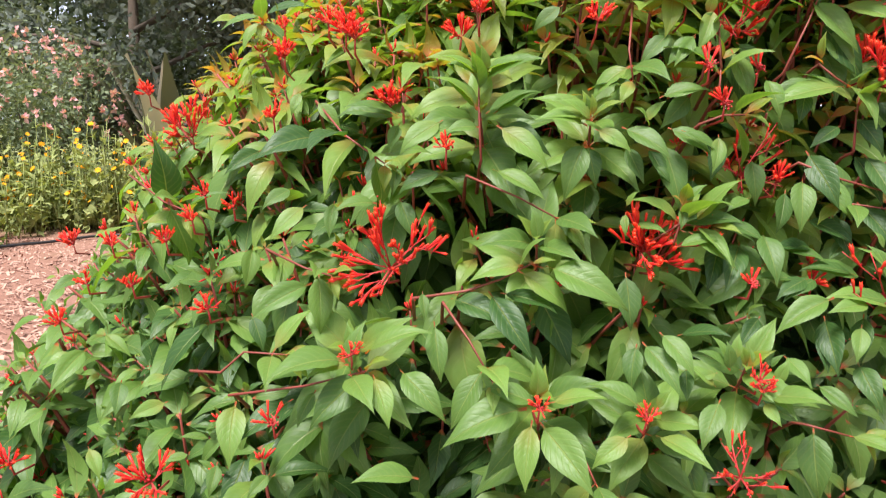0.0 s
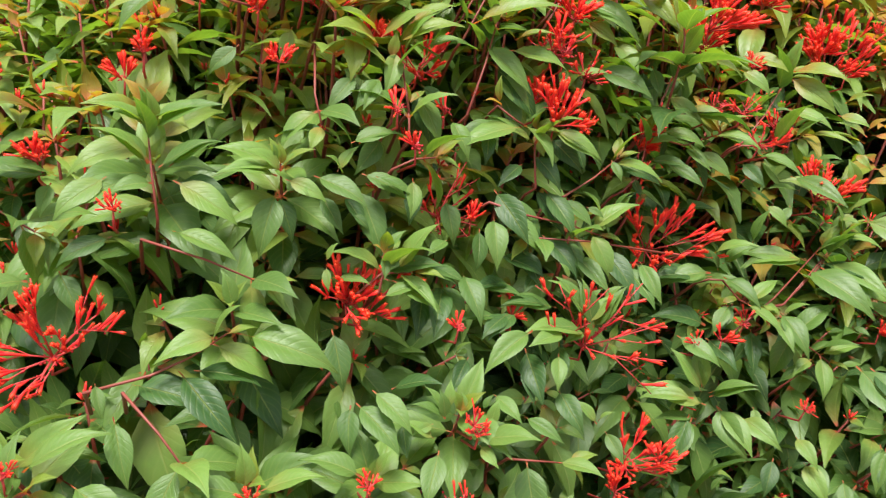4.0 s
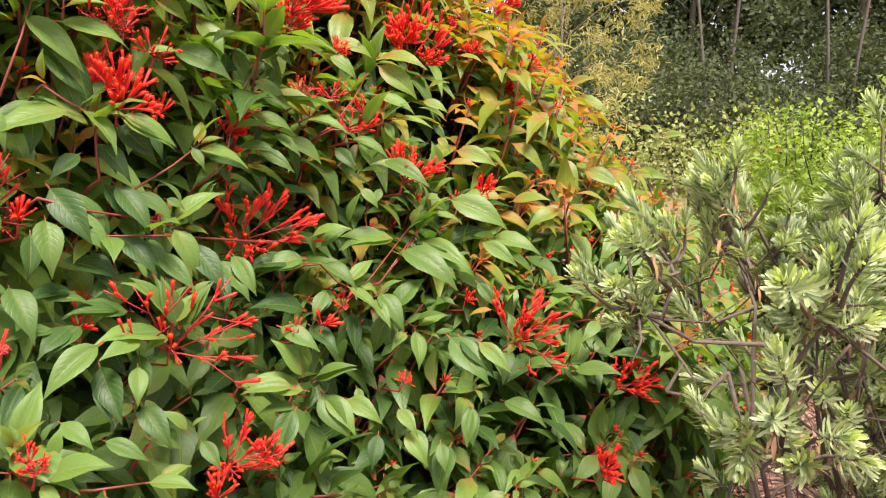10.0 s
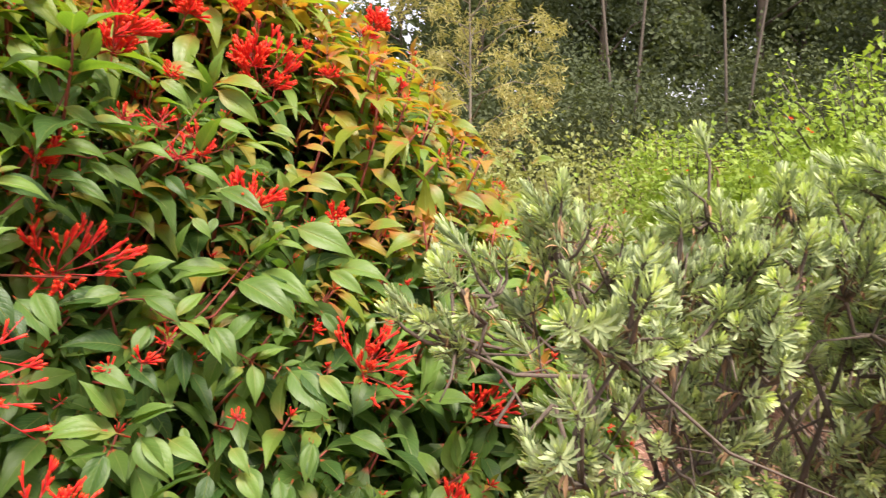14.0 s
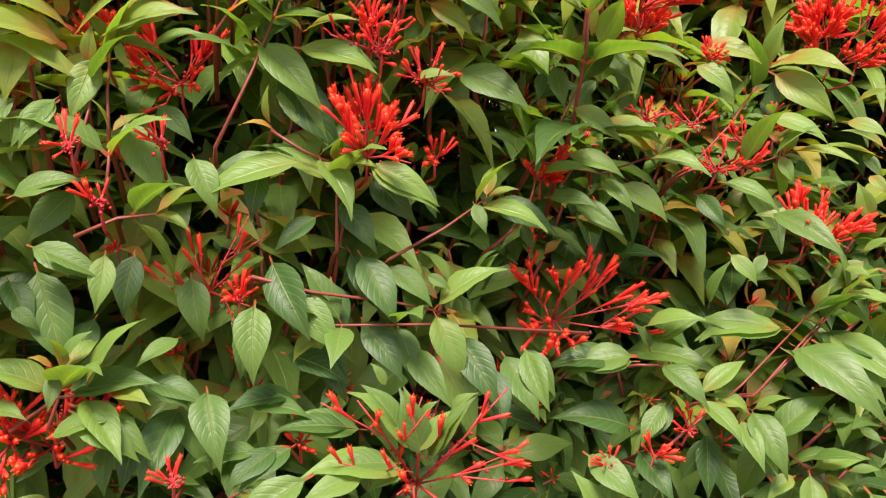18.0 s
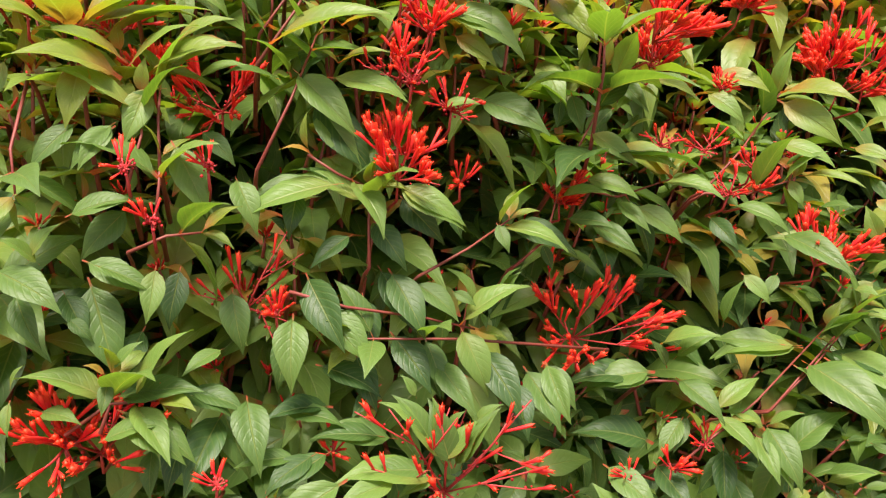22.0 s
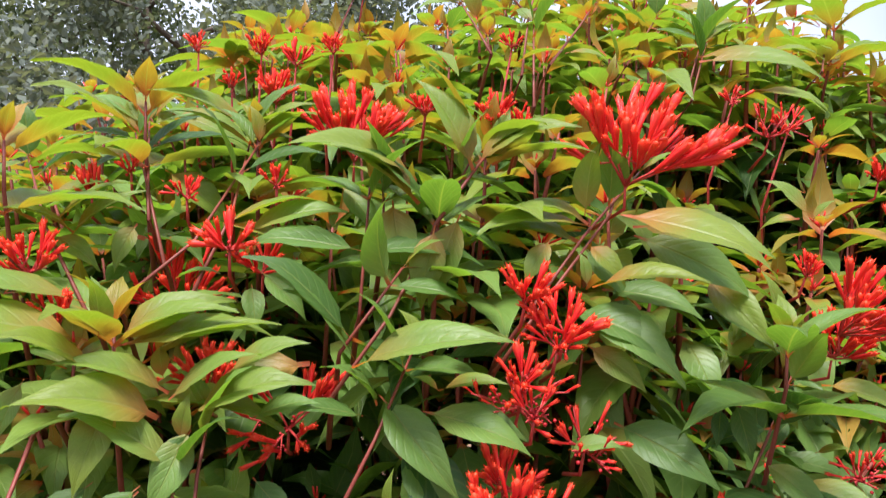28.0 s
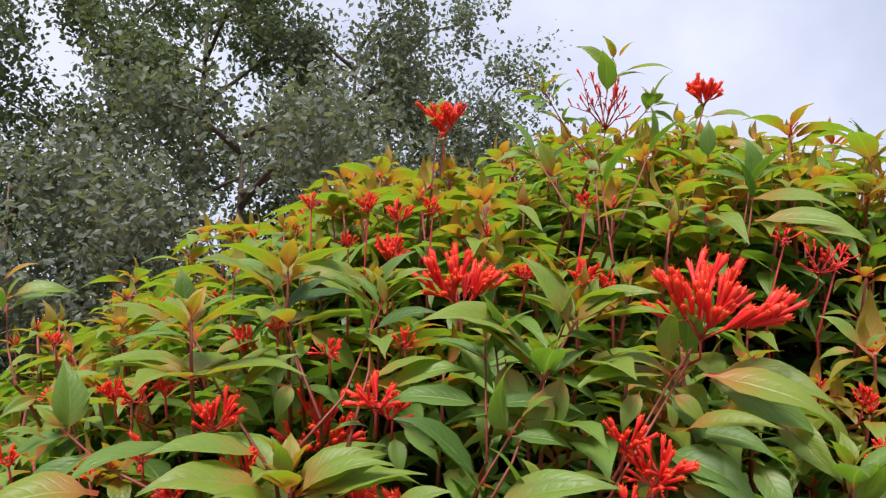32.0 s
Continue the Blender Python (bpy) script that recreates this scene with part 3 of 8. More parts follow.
cyme((-0.487, 1.594, 1.28), 0.154, (-0.06, -0.65, 0.76), 62, 26, 1.5, 0.03, 5, 38, 0.8)
cyme((-0.676, 1.885, 1.369), 0.065, (-0.10, -0.61, 0.79), 39, 3, 0.95, 0.022, 6, 39, 1.0)
cyme((-0.843, 1.807, 1.024), 0.066, (-0.07, -0.56, 0.82), 39, 3, 0.95, 0.022, 6, 40, 1.0)
cyme((-0.577, 1.393, 1.090), 0.038, (-0.02, -0.62, 0.78), 23, 3, 0.95, 0.017, 4, 41, 1.0)
cyme((-0.438, 1.276, 1.117), 0.049, (-0.00, -0.66, 0.75), 29, 3, 0.95, 0.017, 6, 42, 1.0)
cyme((-0.490, 1.257, 1.047), 0.040, (0.01, -0.64, 0.76), 23, 3, 0.95, 0.017, 4, 43, 1.0)
cyme((-0.335, 1.148, 1.036), 0.048, (0.03, -0.68, 0.74), 28, 3, 0.95, 0.017, 4, 44, 1.0)
cyme((-0.673, 1.378, 0.950), 0.057, (-0.02, -0.59, 0.81), 34, 3, 0.95, 0.019, 6, 45, 1.0)
cyme((-0.620, 1.379, 1.025), 0.039, (-0.02, -0.61, 0.79), 23, 3, 0.95, 0.017, 4, 46, 1.0)
cyme((-0.403, 1.068, 0.799), 0.098, (0.06, -0.63, 0.77), 33, 16, 1.5, 0.030, 5, 47, 0.8)
cyme((-0.695, 1.223, 0.752), 0.055, (0.02, -0.57, 0.82), 18, 9, 1.5, 0.030, 5, 48, 0.8)
cyme((-0.066, 1.224, 1.339), 0.061, (-0.04, -0.74, 0.67), 36, 3, 0.95, 0.021, 6, 50, 1.0)
cyme((-0.266, 1.428, 1.425), 0.063, (-0.06, -0.70, 0.71), 37, 3, 0.95, 0.021, 6, 51, 1.0)
cyme((-0.150, 1.369, 1.461), 0.069, (-0.07, -0.72, 0.69), 41, 3, 0.95, 0.024, 6, 52, 1.0)
cyme((-0.375, 1.289, 1.193), 0.035, (-0.01, -0.68, 0.73), 26, 4, 1.2, 0.013, 5, 53, 1.0)
cyme((-0.108, 1.025, 1.005), 0.025, (0.02, -0.69, 0.72), 26, 4, 1.2, 0.013, 5, 54, 1.0)
cyme((0.142, 0.984, 0.946), 0.031, (-0.05, -0.69, 0.72), 26, 4, 1.2, 0.013, 5, 55, 1.0)
cyme((0.291, 1.008, 0.922), 0.043, (-0.09, -0.69, 0.72), 26, 4, 1.2, 0.013, 5, 56, 1.0)
cyme((0.467, 1.058, 0.946), 0.058, (-0.14, -0.69, 0.71), 26, 4, 1.2, 0.013, 5, 57, 1.0)
cyme((0.433, 1.032, 0.828), 0.128, (-0.13, -0.67, 0.73), 20, 40, 1.6, 0.022, 6, 58, 1.0)
cyme((-0.212, 1.007, 0.913), 0.047, (0.04, -0.67, 0.74), 8, 16, 1.6, 0.022, 6, 59, 1.0)
cyme((0.019, 1.164, 1.277), 0.041, (-0.04, -0.75, 0.66), 24, 3, 0.95, 0.017, 4, 60, 1.0)
cyme((0.772, 1.267, 1.457), 0.111, (-0.12, -0.78, 0.61), 17, 34, 1.6, 0.022, 6, 67, 1.0)
cyme((1.554, 1.475, 1.486), 0.288, (-0.32, -0.7, 0.64), 96, 3, 0.95, 0.037, 6, 69, 1.0)
cyme((1.184, 1.340, 1.396), 0.075, (-0.25, -0.73, 0.64), 12, 24, 1.6, 0.022, 6, 72, 1.0)
cyme((1.093, 1.223, 1.000), 0.054, (-0.21, -0.66, 0.72), 8, 16, 1.6, 0.022, 6, 73, 1.0)
cyme((0.718, 1.246, 1.490), 0.058, (-0.09, -0.79, 0.61), 9, 18, 1.6, 0.022, 6, 74, 1.0)
cyme((1.364, 1.483, 1.633), 0.127, (-0.31, -0.7, 0.64), 91, 3, 0.95, 0.037, 6, 76, 1.0)
cyme((1.513, 1.458, 1.528), 0.153, (-0.33, -0.68, 0.65), 96, 3, 0.95, 0.037, 6, 77, 1.0)
cyme((1.717, 1.480, 1.588), 0.046, (-0.34, -0.66, 0.67), 27, 3, 0.95, 0.017, 4, 78, 1.0)
cyme((1.786, 1.467, 1.519), 0.062, (-0.35, -0.65, 0.68), 37, 3, 0.95, 0.021, 6, 79, 1.0)
cyme((2.252, 1.713, 1.706), 0.126, (-0.28, -0.59, 0.76), 90, 3, 0.95, 0.037, 6, 81, 1.0)
cyme((2.282, 1.234, 0.482), 0.214, (-0.37, -0.54, 0.76), 96, 3, 0.95, 0.037, 6, 84, 1.0)
cyme((2.394, 1.213, 0.255), 0.179, (-0.36, -0.53, 0.77), 96, 3, 0.95, 0.037, 6, 85, 1.0)
cyme((1.197, 1.169, 0.833), 0.042, (-0.28, -0.62, 0.73), 26, 4, 1.2, 0.013, 5, 87, 1.0)
cyme((0.461, 1.059, 0.961), 0.052, (-0.11, -0.68, 0.73), 26, 4, 1.2, 0.013, 5, 88, 1.0)
cyme((2.917, 1.133, 0.001), 0.116, (-0.28, -0.51, 0.81), 82, 3, 0.95, 0.037, 6, 91, 1.0)
cyme((1.864, 1.138, 0.368), 0.111, (-0.33, -0.57, 0.75), 79, 3, 0.95, 0.037, 6, 92, 1.0)
cyme((2.191, 1.189, 0.377), 0.125, (-0.35, -0.56, 0.75), 88, 3, 0.95, 0.037, 6, 93, 1.0)
cyme((2.439, 1.367, 0.951), 0.057, (-0.31, -0.58, 0.75), 34, 3, 0.95, 0.019, 6, 94, 1.0)
cyme((1.960, 1.251, 0.974), 0.039, (-0.35, -0.61, 0.71), 23, 3, 0.95, 0.017, 4, 95, 1.0)
cyme((0.617, 1.953, 2.209), 0.144, (-0.16, -0.64, 0.76), 96, 3, 0.95, 0.037, 6, 98, 1.0)
cyme((0.983, 1.984, 2.245), 0.245, (-0.21, -0.62, 0.76), 40, 24, 0.9, 0.024, 7, 99, 1.0)
cyme((1.195, 1.938, 2.286), 0.114, (-0.23, -0.61, 0.75), 81, 3, 0.95, 0.037, 6, 100, 1.0)
cyme((0.347, 1.784, 2.001), 0.047, (-0.07, -0.67, 0.74), 27, 3, 0.95, 0.017, 4, 101, 1.0)
cyme((0.476, 1.560, 1.858), 0.076, (-0.07, -0.73, 0.68), 45, 3, 0.95, 0.026, 6, 102, 1.0)
cyme((0.719, 1.378, 1.795), 0.059, (-0.15, -0.74, 0.65), 35, 3, 0.95, 0.020, 6, 103, 1.0)
cyme((0.262, 1.353, 1.623), 0.075, (0.03, -0.72, 0.69), 25, 12, 1.5, 0.030, 5, 104, 0.8)
cyme((0.445, 1.325, 1.644), 0.059, (-0.03, -0.74, 0.67), 20, 10, 1.5, 0.030, 5, 106, 0.8)
cyme((0.122, 1.444, 1.661), 0.054, (0.05, -0.70, 0.72), 32, 3, 0.95, 0.018, 6, 107, 1.0)
cyme((1.176, 1.567, 1.844), 0.101, (-0.26, -0.70, 0.66), 16, 32, 1.6, 0.022, 6, 108, 1.0)
cyme((1.127, 1.579, 1.895), 0.051, (-0.24, -0.71, 0.66), 8, 16, 1.6, 0.022, 6, 109, 1.0)
cyme((0.447, 1.715, 1.978), 0.059, (-0.08, -0.70, 0.71), 35, 3, 0.95, 0.020, 6, 110, 1.0)
cyme((0.550, 1.626, 1.953), 0.046, (-0.10, -0.72, 0.69), 27, 3, 0.95, 0.017, 4, 111, 1.0)
cyme((0.756, 1.268, 1.563), 0.080, (-0.16, -0.72, 0.67), 27, 13, 1.5, 0.030, 5, 112, 0.8)
cyme((-0.017, 1.619, 1.749), 0.038, (0.02, -0.65, 0.76), 26, 4, 1.2, 0.013, 5, 113, 1.0)
cyme((0.316, 1.500, 1.751), 0.032, (-0.01, -0.73, 0.68), 26, 4, 1.2, 0.013, 5, 114, 1.0)
cyme((0.643, 1.390, 1.802), 0.052, (-0.12, -0.74, 0.66), 30, 3, 0.95, 0.018, 6, 115, 1.0)
cyme((0.413, 1.637, 1.901), 0.037, (-0.01, -0.74, 0.68), 22, 3, 0.95, 0.017, 4, 118, 1.0)
cyme((0.389, 1.429, 1.710), 0.038, (0.04, -0.75, 0.66), 22, 3, 0.95, 0.017, 4, 119, 1.0)
cyme((0.485, 1.391, 1.719), 0.030, (-0.01, -0.76, 0.65), 18, 3, 0.95, 0.017, 4, 120, 1.0)
cyme((0.303, 1.306, 1.575), 0.056, (-0.13, -0.77, 0.63), 33, 3, 0.95, 0.019, 6, 122, 1.0)
cyme((0.232, 1.287, 1.549), 0.054, (-0.11, -0.76, 0.64), 32, 3, 0.95, 0.019, 6, 123, 1.0)
cyme((0.692, 1.236, 1.374), 0.17, (-0.05, -0.75, 0.66), 57, 10, 1.2, 0.036, 6, 200, 1.0)
cyme((0.513, 1.31, 1.23), 0.19, (-0.05, -0.8, 0.5), 12, 60, 1.8, 0.032, 6, 201, 1.0)
cyme((0.969, 1.36, 1.134), 0.29, (0.03, -0.85, 0.35), 114, 20, 1.9, 0.034, 8, 202, 0.65)
cyme((0.502, 1.364, 1.471), 0.17, (-0.05, -0.7, 0.7), 45, 24, 1.4, 0.032, 6, 203, 1.0)
cyme((0.715, 1.187, 1.011), 0.27, (-0.05, -0.75, 0.65), 40, 60, 1.6, 0.034, 7, 204, 0.5)
cyme((0.349, 1.222, 1.102), 0.18, (0, -0.75, 0.5), 50, 24, 1.3, 0.034, 6, 205, 1.0)
cyme((0.962, 1.373, 1.33), 0.1, (0.1, -0.75, 0.5), 43, 3, 0.9, 0.034, 5, 206, 1.0)
cyme((1.507, 1.121, 0.849), 0.26, (-0.1, -0.7, 0.7), 110, 10, 1.1, 0.034, 8, 207, 1.0)
cyme((1.84, 1.05, 0.665), 0.19, (0, -0.7, 0.6), 84, 6, 1.1, 0.034, 7, 208, 1.0)
cyme((1.55, 0.923, 0.58), 0.11, (0, -0.7, 0.6), 48, 3, 1.0, 0.032, 6, 209, 1.0)
cyme((1.355, 1.312, 1.213), 0.16, (0.1, -0.7, 0.7), 72, 6, 1.0, 0.034, 6, 210, 1.0)
cyme((2.073, 1.595, 1.435), 0.13, (0.2, -0.7, 0.7), 60, 3, 1.0, 0.034, 6, 211, 1.0)
cyme((0.825, 1.225, 0.772), 0.16, (0.1, -0.75, 0.6), 48, 30, 1.3, 0.032, 6, 212, 0.8)
cyme((0.574, 1.527, 1.778), 0.17, (0, -0.45, 0.88), 74, 3, 1.1, 0.044, 6, 213, 1.0)
cyme((0.843, 1.32, 1.716), 0.21, (0.2, -0.5, 0.8), 102, 4, 1.1, 0.044, 7, 214, 1.0)
cyme((1.124, 1.375, 1.56), 0.19, (0.3, -0.6, 0.6), 72, 8, 1.2, 0.042, 6, 215, 1.0)
cyme((0.375, 1.497, 1.588), 0.15, (0.1, -0.6, 0.7), 48, 6, 1.2, 0.036, 6, 216, 1.0)
cyme((-0.064, 1.181, 1.094), 0.21, (-0.2, -0.8, 0.4), 84, 50, 1.5, 0.031, 8, 217, 0.8)
cyme((0.32, 1.196, 1.121), 0.13, (0.1, -0.8, 0.5), 48, 6, 1.1, 0.032, 6, 218, 1.0)
cyme((2.204, 1.574, 1.499), 0.084, (0.23, -0.6, 0.77), 31, 4, 1.1, 0.027, 6, 300, 1.0)
cyme((2.151, 1.668, 1.664), 0.094, (0.25, -0.53, 0.81), 35, 4, 1.1, 0.034, 6, 301, 1.0)
cyme((2.534, 1.432, 0.942), 0.081, (0.28, -0.67, 0.69), 30, 4, 1.1, 0.027, 6, 302, 1.0)
cyme((1.49, 1.253, 0.93), 0.040, (0.07, -0.79, 0.61), 15, 4, 1.1, 0.027, 4, 303, 1.0)
cyme((0.858, 1.17, 0.791), 0.082, (0.1, -0.79, 0.6), 31, 4, 1.1, 0.027, 6, 304, 1.0)
cyme((0.758, 1.153, 0.764), 0.079, (0.1, -0.79, 0.6), 29, 4, 1.1, 0.027, 6, 305, 1.0)
cyme((0.542, 1.241, 1.227), 0.036, (0.05, -0.73, 0.68), 13, 4, 1.1, 0.027, 4, 306, 1.0)
cyme((1.147, 1.421, 1.531), 0.117, (0.05, -0.7, 0.71), 52, 12, 1.1, 0.034, 6, 307, 1.0)
cyme((1.559, 1.426, 1.479), 0.065, (0.08, -0.71, 0.7), 24, 4, 1.1, 0.027, 4, 308, 1.0)
cyme((1.28, 1.349, 1.333), 0.063, (0.07, -0.74, 0.67), 24, 4, 1.1, 0.027, 4, 309, 1.0)
cyme((0.792, 1.309, 1.368), 0.035, (0.05, -0.73, 0.69), 13, 4, 1.1, 0.027, 4, 310, 1.0)
cyme((0.591, 1.197, 1.074), 0.035, (0.07, -0.76, 0.65), 13, 4, 1.1, 0.027, 4, 311, 1.0)
cyme((1.038, 1.22, 0.976), 0.035, (0.08, -0.78, 0.62), 13, 4, 1.1, 0.027, 4, 312, 1.0)
cyme((0.71, 1.33, 1.41), 0.088, (0.04, -0.71, 0.7), 33, 4, 1.1, 0.034, 6, 313, 1.0)
cyme((0.045, 1.368, 1.457), 0.060, (-0.13, -0.61, 0.78), 22, 4, 1.1, 0.027, 4, 314, 1.0)
cyme((0.498, 1.691, 1.955), 0.058, (-0.11, -0.45, 0.89), 22, 4, 1.1, 0.027, 4, 315, 1.0)
cyme((1.327, 1.54, 1.778), 0.063, (0.06, -0.64, 0.77), 23, 4, 1.1, 0.027, 4, 316, 1.0)
cyme((1.323, 1.497, 1.676), 0.101, (0.06, -0.67, 0.74), 45, 4, 1.1, 0.034, 6, 317, 1.0)
cyme((0.271, 1.513, 1.724), 0.049, (-0.11, -0.55, 0.83), 18, 4, 1.1, 0.027, 4, 318, 1.0)
cyme((0.138, 1.493, 1.658), 0.042, (-0.15, -0.54, 0.83), 15, 4, 1.1, 0.027, 4, 319, 1.0)
cyme((0.47, 1.432, 1.63), 0.067, (-0.03, -0.63, 0.77), 25, 4, 1.1, 0.027, 4, 320, 1.0)
cyme((0.424, 1.371, 1.511), 0.091, (-0.02, -0.66, 0.75), 34, 4, 1.1, 0.034, 6, 321, 1.0)
cyme((0.164, 1.429, 1.585), 0.039, (-0.11, -0.59, 0.8), 14, 4, 1.1, 0.027, 4, 322, 1.0)

# leaves of the outermost shoots: foot, tip, age, shape, facing
fix_leaf((-0.222, 1.333, 1.363), (-0.235, 1.313, 1.326), 2, 3, (-0.01, -0.85, 0.52))
fix_leaf((-0.193, 1.303, 1.347), (-0.152, 1.293, 1.302), 2, 0, (0.05, -0.80, 0.59))
fix_leaf((-0.185, 1.288, 1.289), (-0.274, 1.218, 1.264), 1, 1, (0.12, -0.75, 0.65))
fix_leaf((0.014, 1.200, 1.318), (-0.049, 1.163, 1.274), 2, 3, (-0.24, -0.80, 0.54))
fix_leaf((-0.052, 1.218, 1.312), (-0.068, 1.199, 1.272), 2, 1, (-0.01, -0.85, 0.53))
fix_leaf((-0.052, 1.221, 1.321), (-0.142, 1.200, 1.331), 2, 3, (0.10, -0.50, 0.86))
fix_leaf((-0.220, 1.232, 1.211), (-0.260, 1.195, 1.185), 2, 3, (0.01, -0.79, 0.62))
fix_leaf((-0.195, 1.208, 1.187), (-0.246, 1.168, 1.142), 2, 0, (0.08, -0.80, 0.60))
fix_leaf((-0.153, 1.218, 1.192), (-0.158, 1.187, 1.140), 1, 2, (-0.05, -0.88, 0.48))
fix_leaf((-0.084, 1.174, 1.194), (-0.145, 1.140, 1.189), 2, 1, (-0.23, -0.55, 0.80))
fix_leaf((-0.055, 1.218, 1.248), (-0.063, 1.200, 1.206), 1, 1, (0.04, -0.90, 0.42))
fix_leaf((0.015, 1.199, 1.241), (-0.053, 1.184, 1.213), 1, 3, (-0.18, -0.66, 0.73))
fix_leaf((-0.052, 1.219, 1.198), (-0.031, 1.195, 1.139), 0, 1, (-0.06, -0.72, 0.69))
fix_leaf((-0.286, 1.324, 1.266), (-0.339, 1.280, 1.230), 1, 2, (0.29, -0.66, 0.70))
fix_leaf((-0.459, 1.930, 1.548), (-0.519, 1.885, 1.546), 2, 3, (0.28, -0.51, 0.81))
fix_leaf((-0.466, 1.957, 1.556), (-0.403, 1.943, 1.555), 2, 1, (0.07, -0.50, 0.86))
fix_leaf((0.068, 1.217, 1.387), (0.152, 1.184, 1.410), 2, 2, (-0.18, -0.48, 0.86))
fix_leaf((0.068, 1.217, 1.387), (0.024, 1.198, 1.405), 2, 3, (0.11, -0.60, 0.80))
fix_leaf((0.068, 1.219, 1.390), (0.061, 1.195, 1.432), 2, 2, (0.03, -0.68, 0.73))
fix_leaf((0.093, 1.180, 1.311), (0.171, 1.148, 1.257), 2, 3, (-0.10, -0.77, 0.63))
fix_leaf((0.068, 1.184, 1.308), (0.014, 1.166, 1.302), 2, 1, (0.16, -0.66, 0.73))
fix_leaf((0.076, 1.189, 1.327), (0.146, 1.166, 1.368), 2, 3, (-0.08, -0.49, 0.87))
fix_leaf((0.065, 1.194, 1.333), (0.013, 1.183, 1.382), 2, 1, (-0.11, -0.53, 0.84))
fix_leaf((0.087, 1.163, 1.247), (0.163, 1.134, 1.209), 2, 2, (0.22, -0.74, 0.63))
fix_leaf((0.226, 1.171, 1.312), (0.145, 1.150, 1.322), 2, 2, (-0.04, -0.52, 0.85))
fix_leaf((0.237, 1.168, 1.307), (0.286, 1.144, 1.277), 2, 0, (-0.20, -0.75, 0.63))
fix_leaf((0.277, 1.171, 1.310), (0.339, 1.127, 1.270), 2, 0, (-0.18, -0.56, 0.81))
fix_leaf((0.232, 1.171, 1.318), (0.186, 1.155, 1.352), 2, 1, (-0.14, -0.64, 0.76))
fix_leaf((0.232, 1.172, 1.323), (0.267, 1.148, 1.347), 2, 2, (-0.04, -0.53, 0.85))
fix_leaf((0.226, 1.174, 1.328), (0.224, 1.168, 1.356), 2, 0, (0.02, -0.41, 0.91))
fix_leaf((0.228, 1.190, 1.289), (0.194, 1.173, 1.205), 1, 1, (-0.08, -0.80, 0.60))
fix_leaf((0.236, 1.216, 1.283), (0.246, 1.193, 1.221), 0, 1, (-0.07, -0.74, 0.66))
fix_leaf((0.236, 1.231, 1.366), (0.305, 1.194, 1.373), 0, 1, (-0.27, -0.21, 0.94))
fix_leaf((0.357, 1.223, 1.452), (0.307, 1.208, 1.405), 2, 0, (-0.19, -0.88, 0.43))
fix_leaf((0.352, 1.224, 1.290), (0.380, 1.183, 1.191), 0, 3, (-0.05, -0.88, 0.47))
fix_leaf((0.289, 1.194, 1.284), (0.313, 1.165, 1.229), 1, 2, (-0.28, -0.73, 0.62))
fix_leaf((0.285, 1.158, 1.193), (0.298, 1.147, 1.220), 2, 3, (-0.21, -0.54, 0.81))
fix_leaf((0.285, 1.156, 1.185), (0.283, 1.141, 1.153), 2, 2, (-0.40, -0.61, 0.68))
fix_leaf((0.303, 1.179, 1.165), (0.345, 1.146, 1.161), 1, 3, (-0.03, -0.54, 0.84))
fix_leaf((0.153, 1.129, 1.143), (0.143, 1.125, 1.196), 2, 3, (0.02, -0.48, 0.88))
fix_leaf((-0.277, 1.198, 1.125), (-0.285, 1.175, 1.065), 2, 1, (0.46, -0.64, 0.62))
fix_leaf((-0.179, 1.148, 1.077), (-0.259, 1.100, 1.036), 1, 2, (0.15, -0.72, 0.68))
fix_leaf((-0.091, 1.044, 1.001), (-0.007, 1.033, 1.040), 2, 1, (0.10, -0.30, 0.95))
fix_leaf((-0.117, 1.043, 0.991), (-0.213, 0.974, 0.992), 2, 1, (0.10, -0.29, 0.95))
fix_leaf((-0.113, 1.038, 0.987), (-0.169, 1.014, 0.978), 2, 1, (-0.07, -0.39, 0.92))
fix_leaf((-0.112, 1.050, 1.002), (-0.115, 1.053, 1.042), 2, 1, (0.06, -0.33, 0.94))
fix_leaf((-0.092, 1.053, 0.974), (-0.159, 0.992, 0.915), 1, 3, (0.14, -0.70, 0.70))
fix_leaf((-0.079, 1.025, 0.978), (-0.055, 0.978, 0.922), 2, 0, (0.14, -0.64, 0.75))
fix_leaf((-0.043, 1.024, 0.986), (0.016, 0.982, 0.933), 2, 1, (0.02, -0.72, 0.69))
fix_leaf((0.003, 1.084, 1.037), (0.014, 1.047, 0.960), 1, 2, (-0.02, -0.63, 0.78))
fix_leaf((-0.014, 1.087, 1.080), (-0.008, 1.066, 1.042), 2, 2, (0.12, -0.84, 0.53))
fix_leaf((-0.273, 1.057, 0.927), (-0.274, 1.001, 0.857), 2, 1, (0.08, -0.66, 0.75))
fix_leaf((-0.197, 1.077, 0.923), (-0.266, 1.024, 0.885), 0, 0, (0.07, -0.60, 0.80))
fix_leaf((-0.308, 1.050, 0.873), (-0.347, 1.032, 0.886), 2, 0, (0.04, -0.34, 0.94))
fix_leaf((-0.296, 1.034, 0.847), (-0.298, 1.000, 0.813), 2, 3, (0.28, -0.71, 0.64))
fix_leaf((-0.216, 1.000, 0.847), (-0.238, 0.965, 0.829), 2, 3, (0.16, -0.73, 0.66))
fix_leaf((-0.016, 0.988, 0.846), (-0.099, 0.947, 0.863), 1, 2, (-0.03, -0.43, 0.90))
fix_leaf((-0.526, 1.143, 0.820), (-0.500, 1.117, 0.780), 2, 0, (0.37, -0.49, 0.79))
